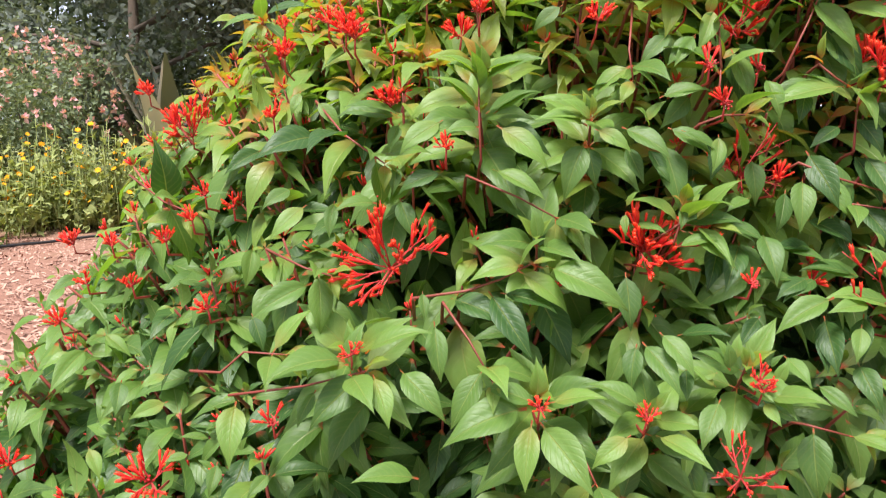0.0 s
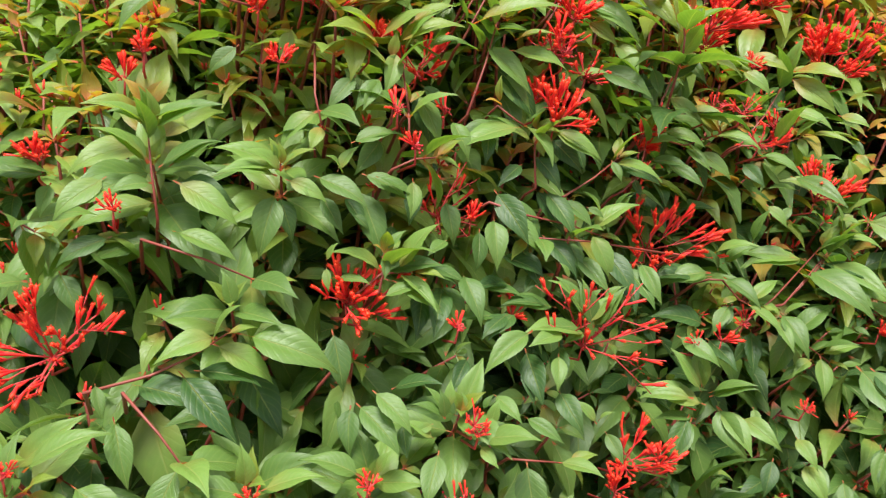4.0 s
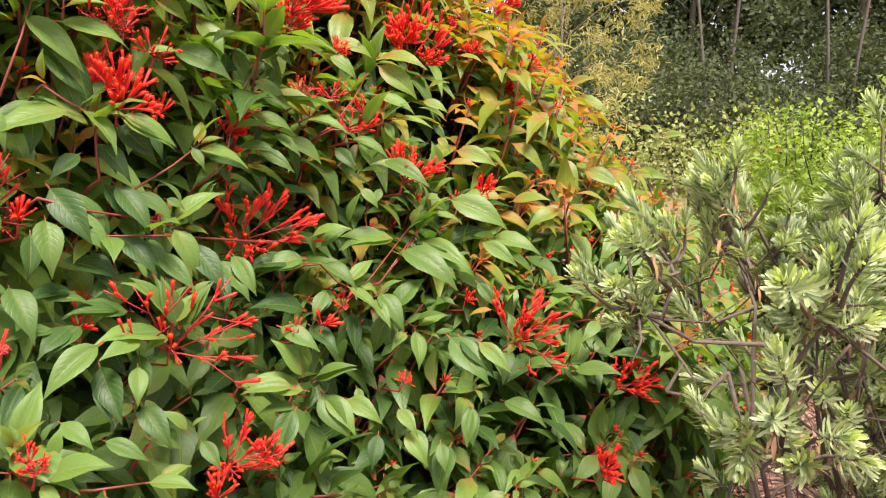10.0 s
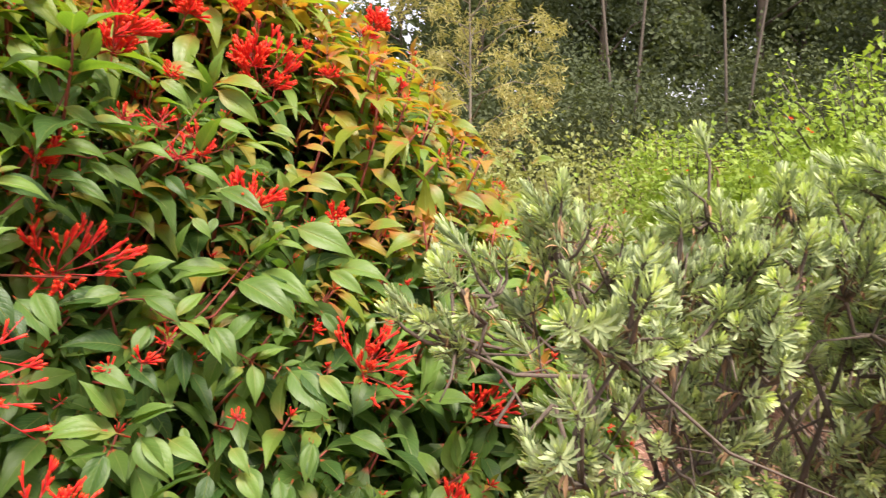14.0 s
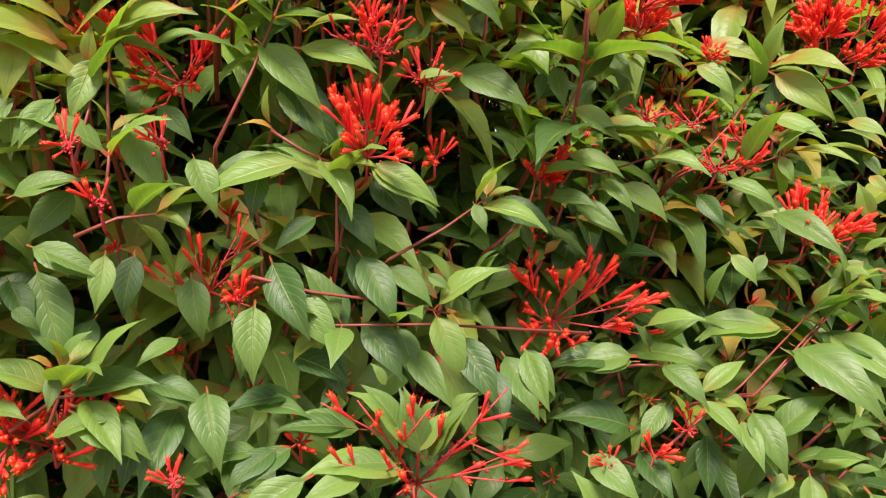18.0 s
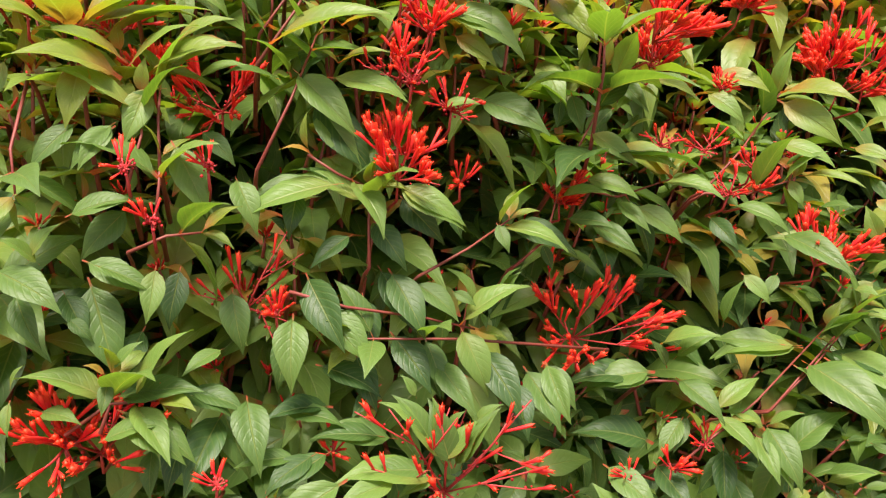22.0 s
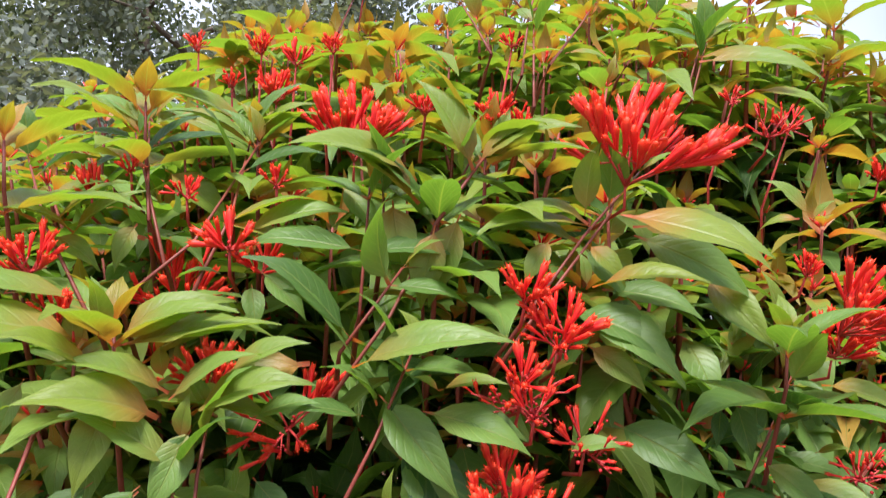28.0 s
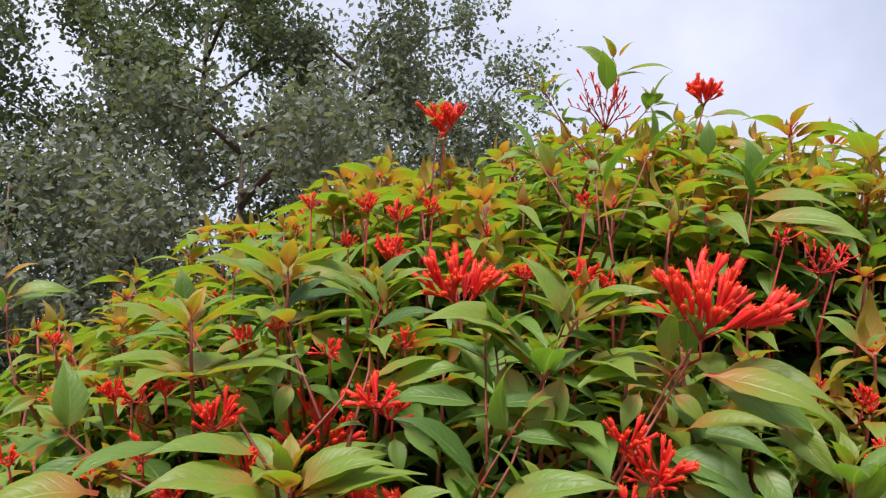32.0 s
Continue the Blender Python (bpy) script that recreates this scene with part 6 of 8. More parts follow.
fix_leaf((0.972, 1.189, 0.903), (0.956, 1.194, 0.970), 2, 1, (-0.51, -0.14, 0.85))
fix_leaf((0.958, 1.191, 0.848), (0.884, 1.217, 0.855), 1, 0, (-0.25, -0.31, 0.92))
fix_leaf((1.092, 1.193, 0.849), (1.082, 1.168, 0.812), 2, 0, (-0.36, -0.42, 0.83))
fix_leaf((0.954, 1.146, 0.729), (0.970, 1.132, 0.761), 2, 2, (-0.29, -0.23, 0.93))
fix_leaf((0.405, 1.257, 1.516), (0.325, 1.215, 1.546), 3, 2, (0.02, -0.48, 0.88))
fix_leaf((0.399, 1.246, 1.497), (0.309, 1.190, 1.522), 3, 1, (0.05, -0.69, 0.73))
fix_leaf((0.425, 1.246, 1.499), (0.514, 1.206, 1.531), 3, 1, (0.01, -0.59, 0.81))
fix_leaf((0.405, 1.253, 1.510), (0.473, 1.220, 1.557), 3, 3, (-0.10, -0.55, 0.83))
fix_leaf((0.399, 1.267, 1.527), (0.399, 1.245, 1.558), 4, 3, (-0.08, -0.49, 0.87))
fix_leaf((0.426, 1.240, 1.488), (0.403, 1.226, 1.427), 2, 1, (0.08, -0.88, 0.47))
fix_leaf((0.393, 1.217, 1.449), (0.346, 1.199, 1.404), 2, 0, (-0.13, -0.80, 0.59))
fix_leaf((0.449, 1.239, 1.429), (0.472, 1.225, 1.348), 1, 1, (0.12, -0.96, 0.26))
fix_leaf((0.605, 1.245, 1.377), (0.511, 1.240, 1.349), 1, 2, (-0.32, -0.61, 0.73))
fix_leaf((0.640, 1.253, 1.495), (0.703, 1.225, 1.477), 2, 1, (-0.09, -0.71, 0.70))
fix_leaf((0.783, 1.284, 1.553), (0.830, 1.255, 1.510), 2, 0, (-0.36, -0.70, 0.61))
fix_leaf((0.339, 1.203, 1.354), (0.408, 1.195, 1.370), 1, 0, (0.24, -0.62, 0.75))
fix_leaf((0.352, 1.197, 1.310), (0.413, 1.173, 1.273), 1, 0, (0.08, -0.74, 0.67))
fix_leaf((0.328, 1.216, 1.279), (0.350, 1.187, 1.229), 0, 1, (0.32, -0.77, 0.56))
fix_leaf((0.586, 1.217, 1.236), (0.632, 1.172, 1.179), 1, 2, (-0.09, -0.81, 0.58))
fix_leaf((0.553, 1.232, 1.215), (0.538, 1.205, 1.150), 0, 3, (0.14, -0.82, 0.56))
fix_leaf((0.667, 1.260, 1.274), (0.701, 1.214, 1.196), 0, 2, (-0.23, -0.68, 0.69))
fix_leaf((0.709, 1.247, 1.182), (0.723, 1.208, 1.117), 0, 2, (-0.13, -0.80, 0.59))
fix_leaf((0.783, 1.236, 1.167), (0.807, 1.169, 1.092), 1, 0, (-0.16, -0.78, 0.60))
fix_leaf((0.882, 1.273, 1.128), (0.907, 1.229, 1.072), 0, 0, (-0.29, -0.51, 0.81))
fix_leaf((0.662, 1.246, 1.329), (0.688, 1.208, 1.274), 1, 1, (-0.22, -0.75, 0.63))
fix_leaf((0.689, 1.235, 1.368), (0.762, 1.199, 1.321), 2, 2, (-0.10, -0.76, 0.64))
fix_leaf((0.779, 1.229, 1.223), (0.746, 1.230, 1.270), 2, 1, (0.18, -0.47, 0.87))
fix_leaf((0.809, 1.239, 1.222), (0.828, 1.213, 1.264), 2, 0, (-0.12, -0.25, 0.96))
fix_leaf((1.039, 1.255, 1.099), (0.943, 1.283, 1.082), 2, 1, (-0.34, -0.48, 0.81))
fix_leaf((1.294, 1.271, 1.104), (1.174, 1.305, 1.105), 2, 3, (-0.37, -0.15, 0.92))
fix_leaf((1.204, 1.244, 1.009), (1.206, 1.174, 0.939), 2, 1, (-0.27, -0.53, 0.80))
fix_leaf((1.072, 1.241, 1.037), (1.024, 1.225, 0.991), 2, 3, (-0.43, -0.50, 0.75))
fix_leaf((1.074, 1.255, 1.085), (1.099, 1.193, 1.043), 2, 2, (-0.30, -0.55, 0.78))
fix_leaf((1.050, 1.263, 1.133), (1.097, 1.203, 1.157), 2, 1, (-0.27, -0.23, 0.93))
fix_leaf((1.429, 1.302, 1.202), (1.313, 1.347, 1.268), 3, 3, (-0.20, -0.57, 0.80))
fix_leaf((0.371, 1.183, 1.169), (0.444, 1.155, 1.175), 1, 0, (0.32, -0.39, 0.86))
fix_leaf((0.379, 1.154, 1.158), (0.441, 1.117, 1.117), 2, 3, (0.13, -0.72, 0.68))
fix_leaf((0.431, 1.187, 1.168), (0.488, 1.163, 1.144), 1, 3, (0.13, -0.55, 0.83))
fix_leaf((0.475, 1.209, 1.138), (0.498, 1.176, 1.068), 0, 1, (0.05, -0.76, 0.65))
fix_leaf((0.596, 1.210, 1.122), (0.517, 1.180, 1.128), 0, 2, (-0.05, -0.42, 0.91))
fix_leaf((0.647, 1.176, 1.090), (0.565, 1.177, 1.105), 1, 0, (-0.23, -0.41, 0.88))
fix_leaf((0.569, 1.166, 1.087), (0.512, 1.134, 1.065), 1, 3, (0.03, -0.48, 0.88))
fix_leaf((0.444, 1.204, 1.131), (0.414, 1.156, 1.073), 0, 1, (0.00, -0.79, 0.61))
fix_leaf((0.707, 1.155, 1.057), (0.651, 1.158, 1.139), 2, 3, (-0.04, -0.24, 0.97))
fix_leaf((0.716, 1.153, 1.051), (0.696, 1.161, 1.129), 2, 3, (-0.22, -0.29, 0.93))
fix_leaf((0.727, 1.156, 1.047), (0.769, 1.142, 1.117), 2, 2, (-0.17, -0.38, 0.91))
fix_leaf((0.701, 1.147, 1.043), (0.588, 1.136, 1.072), 2, 3, (0.03, -0.26, 0.97))
fix_leaf((1.026, 1.365, 1.458), (0.953, 1.385, 1.436), 1, 2, (-0.23, -0.54, 0.81))
fix_leaf((0.990, 1.331, 1.431), (1.036, 1.278, 1.380), 2, 2, (-0.46, -0.60, 0.65))
fix_leaf((1.113, 1.329, 1.368), (1.144, 1.286, 1.393), 3, 2, (-0.30, -0.48, 0.82))
fix_leaf((1.119, 1.325, 1.359), (1.039, 1.358, 1.413), 3, 1, (-0.48, -0.39, 0.79))
fix_leaf((1.174, 1.271, 0.963), (1.111, 1.270, 0.910), 0, 2, (-0.34, -0.66, 0.67))
fix_leaf((0.318, 1.172, 1.310), (0.294, 1.144, 1.340), 2, 3, (0.22, -0.60, 0.77))
fix_leaf((0.302, 1.169, 1.311), (0.328, 1.161, 1.283), 2, 3, (0.30, -0.78, 0.55))
fix_leaf((0.309, 1.170, 1.315), (0.338, 1.165, 1.350), 2, 0, (-0.14, -0.54, 0.83))
fix_leaf((0.296, 1.608, 1.825), (0.213, 1.507, 1.866), 3, 3, (0.11, -0.44, 0.89))
fix_leaf((0.450, 1.511, 1.803), (0.345, 1.455, 1.842), 3, 2, (0.13, -0.54, 0.83))
fix_leaf((0.290, 1.633, 1.847), (0.278, 1.600, 1.901), 4, 2, (0.17, -0.32, 0.93))
fix_leaf((0.450, 1.546, 1.833), (0.454, 1.529, 1.861), 4, 2, (0.03, -0.48, 0.88))
fix_leaf((0.626, 1.345, 1.719), (0.499, 1.285, 1.750), 2, 1, (0.19, -0.59, 0.78))
fix_leaf((0.692, 1.365, 1.757), (0.640, 1.334, 1.849), 4, 0, (-0.08, -0.40, 0.91))
fix_leaf((0.700, 1.365, 1.757), (0.785, 1.300, 1.777), 3, 2, (-0.35, -0.57, 0.74))
fix_leaf((0.708, 1.376, 1.771), (0.713, 1.345, 1.817), 4, 0, (0.08, -0.66, 0.75))
fix_leaf((0.601, 1.335, 1.698), (0.610, 1.325, 1.612), 2, 1, (-0.09, -0.95, 0.31))
fix_leaf((0.807, 1.320, 1.673), (0.680, 1.310, 1.673), 2, 3, (0.02, -0.30, 0.95))
fix_leaf((0.859, 1.340, 1.676), (0.959, 1.243, 1.644), 2, 0, (-0.24, -0.53, 0.81))
fix_leaf((0.796, 1.310, 1.654), (0.827, 1.290, 1.614), 3, 1, (-0.14, -0.77, 0.62))
fix_leaf((0.789, 1.311, 1.588), (0.850, 1.227, 1.526), 1, 1, (-0.20, -0.62, 0.76))
fix_leaf((1.068, 1.388, 1.514), (1.089, 1.334, 1.458), 1, 2, (-0.50, -0.54, 0.68))
fix_leaf((1.041, 1.363, 1.518), (1.030, 1.347, 1.582), 3, 0, (0.03, -0.60, 0.80))
fix_leaf((0.363, 1.242, 1.517), (0.344, 1.207, 1.446), 2, 0, (0.09, -0.78, 0.61))
fix_leaf((0.583, 1.272, 1.510), (0.645, 1.223, 1.429), 1, 2, (-0.28, -0.70, 0.65))
fix_leaf((0.401, 1.243, 1.474), (0.409, 1.227, 1.437), 1, 1, (0.24, -0.78, 0.58))
fix_leaf((0.350, 1.258, 1.534), (0.294, 1.198, 1.571), 3, 3, (-0.00, -0.54, 0.84))
fix_leaf((0.379, 1.258, 1.538), (0.492, 1.258, 1.579), 2, 2, (0.10, -0.28, 0.95))
fix_leaf((0.357, 1.275, 1.557), (0.448, 1.277, 1.599), 3, 1, (0.12, -0.62, 0.78))
fix_leaf((0.342, 1.280, 1.562), (0.341, 1.253, 1.613), 3, 1, (0.11, -0.24, 0.97))
fix_leaf((0.452, 1.250, 1.532), (0.517, 1.227, 1.561), 2, 0, (0.06, -0.51, 0.86))
fix_leaf((0.562, 1.280, 1.539), (0.507, 1.245, 1.608), 1, 3, (0.04, -0.43, 0.90))
fix_leaf((0.557, 1.253, 1.535), (0.682, 1.195, 1.564), 2, 2, (-0.20, -0.58, 0.79))
fix_leaf((1.177, 1.733, 2.063), (1.215, 1.657, 2.092), 3, 3, (-0.17, -0.39, 0.91))
fix_leaf((1.117, 1.664, 1.995), (1.231, 1.561, 1.966), 2, 3, (-0.43, -0.39, 0.82))
fix_leaf((1.360, 1.697, 2.012), (1.272, 1.683, 2.052), 3, 1, (-0.15, -0.36, 0.92))
fix_leaf((1.377, 1.701, 2.014), (1.402, 1.609, 2.022), 3, 0, (-0.19, -0.63, 0.76))
fix_leaf((0.454, 1.360, 1.665), (0.557, 1.340, 1.691), 2, 0, (-0.12, -0.51, 0.85))
fix_leaf((0.279, 1.420, 1.670), (0.228, 1.365, 1.689), 2, 2, (-0.03, -0.50, 0.87))
fix_leaf((0.277, 1.414, 1.664), (0.348, 1.403, 1.716), 2, 2, (0.31, -0.50, 0.81))
fix_leaf((0.604, 1.273, 1.473), (0.650, 1.232, 1.390), 1, 2, (-0.24, -0.89, 0.38))
fix_leaf((0.604, 1.250, 1.375), (0.543, 1.256, 1.358), 1, 0, (-0.14, -0.54, 0.83))
fix_leaf((0.597, 1.138, 1.063), (0.506, 1.120, 1.014), 2, 2, (-0.23, -0.58, 0.78))
fix_leaf((0.601, 1.171, 1.027), (0.591, 1.101, 0.958), 0, 0, (-0.44, -0.48, 0.76))
fix_leaf((0.656, 1.160, 1.033), (0.634, 1.121, 0.967), 1, 0, (-0.47, -0.62, 0.63))
fix_leaf((0.721, 1.162, 1.048), (0.746, 1.134, 1.108), 2, 3, (-0.15, -0.51, 0.85))
fix_leaf((0.553, 1.166, 1.084), (0.483, 1.164, 1.089), 1, 0, (-0.35, -0.44, 0.83))
fix_leaf((0.972, 1.182, 0.874), (0.869, 1.236, 0.908), 2, 3, (-0.16, -0.48, 0.86))
fix_leaf((0.984, 1.187, 0.886), (1.028, 1.120, 0.917), 2, 0, (-0.27, -0.30, 0.91))
fix_leaf((0.943, 1.191, 0.859), (0.886, 1.173, 0.777), 1, 2, (-0.41, -0.60, 0.68))
fix_leaf((1.002, 1.184, 0.865), (1.009, 1.105, 0.802), 2, 0, (-0.19, -0.56, 0.80))
fix_leaf((1.054, 1.185, 0.839), (1.074, 1.108, 0.802), 2, 1, (-0.46, -0.43, 0.78))
fix_leaf((0.967, 1.189, 0.906), (0.964, 1.187, 0.980), 2, 3, (-0.32, -0.35, 0.88))
fix_leaf((1.329, 1.111, 0.764), (1.286, 1.067, 0.693), 1, 0, (-0.60, -0.45, 0.66))
fix_leaf((1.220, 1.172, 0.733), (1.191, 1.106, 0.673), 1, 3, (-0.44, -0.43, 0.79))
fix_leaf((1.310, 1.143, 0.673), (1.241, 1.131, 0.588), 0, 1, (-0.68, -0.37, 0.63))
fix_leaf((1.493, 1.131, 0.587), (1.490, 1.080, 0.544), 1, 0, (-0.63, -0.36, 0.69))
fix_leaf((1.346, 1.155, 0.901), (1.354, 1.055, 0.832), 1, 3, (-0.33, -0.50, 0.80))
fix_leaf((0.721, 1.222, 1.162), (0.750, 1.157, 1.106), 1, 2, (-0.29, -0.72, 0.63))
fix_leaf((0.824, 1.236, 1.123), (0.823, 1.179, 1.062), 1, 3, (-0.17, -0.71, 0.68))
fix_leaf((0.628, 1.231, 1.178), (0.643, 1.187, 1.119), 0, 3, (-0.26, -0.78, 0.57))
fix_leaf((1.026, 1.268, 1.089), (0.917, 1.288, 1.095), 1, 1, (-0.49, -0.30, 0.82))
fix_leaf((1.271, 1.273, 1.106), (1.186, 1.331, 1.120), 2, 0, (-0.41, -0.63, 0.66))
fix_leaf((0.577, 1.225, 1.276), (0.602, 1.161, 1.196), 1, 0, (-0.33, -0.87, 0.37))
fix_leaf((0.471, 1.066, 0.935), (0.532, 1.001, 0.956), 2, 3, (-0.15, -0.50, 0.86))
fix_leaf((0.470, 1.063, 0.929), (0.482, 1.026, 0.909), 2, 3, (-0.38, -0.73, 0.56))
fix_leaf((0.491, 1.073, 0.948), (0.504, 1.070, 0.990), 2, 3, (-0.11, -0.49, 0.87))
fix_leaf((1.465, 1.287, 1.172), (1.533, 1.160, 1.106), 2, 0, (-0.59, -0.29, 0.76))
fix_leaf((1.339, 1.259, 1.080), (1.398, 1.150, 1.024), 2, 1, (-0.51, -0.58, 0.64))
fix_leaf((0.073, 1.211, 1.377), (0.158, 1.177, 1.413), 2, 0, (-0.06, -0.49, 0.87))
fix_leaf((0.073, 1.211, 1.377), (0.012, 1.182, 1.414), 2, 2, (0.14, -0.37, 0.92))
fix_leaf((0.073, 1.210, 1.380), (0.069, 1.191, 1.430), 3, 2, (0.18, -0.60, 0.78))
fix_leaf((0.098, 1.205, 1.311), (0.169, 1.169, 1.273), 1, 1, (-0.06, -0.83, 0.56))
fix_leaf((0.060, 1.215, 1.317), (-0.048, 1.177, 1.279), 1, 0, (0.24, -0.51, 0.82))
fix_leaf((0.089, 1.187, 1.328), (0.155, 1.167, 1.367), 2, 3, (0.07, -0.55, 0.83))
fix_leaf((0.066, 1.194, 1.334), (0.002, 1.167, 1.385), 2, 1, (0.04, -0.42, 0.91))
fix_leaf((0.146, 1.322, 1.560), (0.025, 1.274, 1.546), 2, 1, (0.02, -0.49, 0.87))
fix_leaf((0.281, 1.293, 1.528), (0.259, 1.294, 1.477), 1, 0, (-0.12, -0.95, 0.28))
fix_leaf((0.197, 1.255, 1.495), (0.152, 1.254, 1.455), 2, 3, (-0.02, -0.81, 0.59))
fix_leaf((-0.093, 1.427, 1.554), (-0.172, 1.395, 1.550), 2, 1, (0.25, -0.24, 0.94))
fix_leaf((-0.110, 1.573, 1.665), (-0.193, 1.511, 1.655), 3, 0, (0.29, -0.65, 0.71))
fix_leaf((-0.044, 1.219, 1.320), (-0.128, 1.168, 1.343), 2, 0, (0.12, -0.44, 0.89))
fix_leaf((0.234, 1.172, 1.320), (0.148, 1.162, 1.322), 2, 2, (-0.15, -0.44, 0.89))
fix_leaf((0.234, 1.171, 1.322), (0.268, 1.145, 1.349), 3, 1, (-0.10, -0.46, 0.88))
fix_leaf((0.234, 1.173, 1.325), (0.231, 1.165, 1.358), 3, 0, (0.05, -0.53, 0.84))

# visible red shoots, from the older end to the tip
stalk([(-0.289, 1.077, 0.928), (-0.175, 1.045, 0.954), (-0.090, 1.039, 0.978)])
stalk([(-0.358, 1.127, 0.947), (-0.306, 1.100, 0.954), (-0.272, 1.104, 0.984), (-0.207, 1.079, 0.988)])
stalk([(-0.411, 1.925, 1.596), (-0.352, 1.649, 1.510)])
stalk([(0.071, 1.180, 1.260), (0.068, 1.200, 1.327), (0.068, 1.223, 1.379)])
stalk([(0.307, 1.262, 1.504), (0.293, 1.216, 1.425), (0.297, 1.199, 1.380)])
stalk([(0.049, 1.177, 1.237), (0.127, 1.162, 1.206), (0.201, 1.154, 1.167)])
stalk([(-0.028, 1.092, 1.068), (0.048, 1.094, 1.079), (0.097, 1.103, 1.094), (0.142, 1.123, 1.113)])
stalk([(0.015, 1.084, 1.065), (0.052, 1.053, 1.018), (0.083, 1.024, 0.969)])
stalk([(-0.256, 1.196, 1.120), (-0.191, 1.155, 1.099), (-0.149, 1.136, 1.091)])
stalk([(0.206, 1.000, 0.871), (0.232, 0.994, 0.817)])
stalk([(0.538, 1.077, 0.890), (0.633, 1.095, 0.860)])
stalk([(-0.194, 1.313, 1.347), (-0.144, 1.257, 1.296), (-0.075, 1.209, 1.252)])
stalk([(-0.680, 1.749, 1.192), (-0.473, 1.373, 1.173), (-0.405, 1.305, 1.162)])
stalk([(0.531, 1.222, 1.393), (0.577, 1.251, 1.474), (0.614, 1.277, 1.550)])
stalk([(0.649, 1.220, 1.276), (0.654, 1.232, 1.331), (0.661, 1.239, 1.368)])
stalk([(0.590, 1.234, 1.408), (0.621, 1.235, 1.386), (0.657, 1.240, 1.368)])
stalk([(0.432, 1.210, 1.399), (0.433, 1.232, 1.452), (0.438, 1.257, 1.497)])
stalk([(0.426, 1.198, 1.355), (0.430, 1.206, 1.381), (0.433, 1.215, 1.410)])
stalk([(0.396, 1.188, 1.315), (0.434, 1.194, 1.329), (0.468, 1.199, 1.330)])
stalk([(0.937, 1.314, 1.363), (1.006, 1.346, 1.446), (1.067, 1.379, 1.521)])
stalk([(0.936, 1.312, 1.358), (1.029, 1.323, 1.337), (1.124, 1.334, 1.358)])
stalk([(1.177, 1.331, 1.339), (1.263, 1.359, 1.395), (1.385, 1.415, 1.488)])
stalk([(1.175, 1.329, 1.334), (1.256, 1.335, 1.329), (1.350, 1.351, 1.346)])
stalk([(0.850, 1.267, 1.260), (0.901, 1.288, 1.288), (0.936, 1.312, 1.358)])
stalk([(1.225, 1.255, 1.021), (1.300, 1.267, 1.071), (1.404, 1.285, 1.139)])
stalk([(1.039, 1.259, 1.086), (1.074, 1.261, 1.081), (1.110, 1.256, 1.041), (1.150, 1.254, 1.020)])
stalk([(1.150, 1.254, 1.020), (1.213, 1.242, 0.976), (1.286, 1.198, 0.909)])
stalk([(0.556, 1.201, 1.259), (0.617, 1.203, 1.236), (0.709, 1.216, 1.213), (0.776, 1.229, 1.190)])
stalk([(0.360, 1.158, 1.142), (0.369, 1.168, 1.164), (0.372, 1.173, 1.191)])
stalk([(0.329, 1.158, 1.144), (0.368, 1.168, 1.167), (0.413, 1.168, 1.165)])
stalk([(0.781, 1.485, 1.886), (0.873, 1.752, 2.087), (0.988, 1.946, 2.356)])
stalk([(0.869, 1.750, 2.086), (0.907, 2.017, 2.247), (0.844, 1.963, 2.319)])
stalk([(0.883, 1.768, 2.100), (1.041, 2.016, 2.250), (1.094, 1.978, 2.305)])
stalk([(1.355, 1.683, 1.992), (1.562, 1.933, 2.181)])
stalk([(0.837, 1.542, 1.924), (0.945, 1.714, 2.054), (1.032, 1.854, 2.165)])
stalk([(0.977, 1.609, 1.955), (1.126, 1.801, 2.123)])
stalk([(1.058, 1.571, 1.894), (1.168, 1.717, 2.043)])
stalk([(0.560, 1.723, 2.023), (0.602, 1.997, 2.207), (0.603, 1.957, 2.261)])
stalk([(0.759, 1.552, 1.938), (0.766, 1.687, 2.036), (0.771, 1.805, 2.119)])
stalk([(0.334, 1.293, 1.573), (0.248, 1.435, 1.676), (0.164, 1.619, 1.793)])
stalk([(0.354, 1.413, 1.683), (0.339, 1.480, 1.727), (0.306, 1.641, 1.849)])
stalk([(0.349, 1.308, 1.592), (0.407, 1.366, 1.657), (0.464, 1.495, 1.796)])
stalk([(0.220, 1.296, 1.557), (0.140, 1.353, 1.587), (0.064, 1.434, 1.629)])
stalk([(-0.044, 1.562, 1.686), (-0.139, 1.756, 1.756), (-0.156, 1.774, 1.840)])
stalk([(0.641, 1.311, 1.671), (0.693, 1.349, 1.740), (0.711, 1.363, 1.760)])
stalk([(0.701, 1.275, 1.554), (0.795, 1.318, 1.662), (0.891, 1.389, 1.747)])
stalk([(0.565, 1.281, 1.582), (0.580, 1.352, 1.718)])
stalk([(0.547, 1.268, 1.548), (0.606, 1.294, 1.626)])
stalk([(1.220, 1.255, 1.019), (1.310, 1.267, 1.071), (1.424, 1.286, 1.150)])
stalk([(0.400, 1.201, 1.382), (0.416, 1.221, 1.435), (0.418, 1.243, 1.478)])
stalk([(0.708, 1.228, 1.260), (0.782, 1.254, 1.287), (0.846, 1.279, 1.317)])
stalk([(0.541, 1.254, 1.512), (0.593, 1.280, 1.581), (0.686, 1.365, 1.744)])
stalk([(0.413, 1.318, 1.602), (0.439, 1.399, 1.689), (0.449, 1.521, 1.805)])
stalk([(0.381, 1.357, 1.632), (0.336, 1.491, 1.734), (0.294, 1.617, 1.827)])
stalk([(0.784, 1.444, 1.834), (0.828, 1.585, 1.951), (0.871, 1.720, 2.059)])
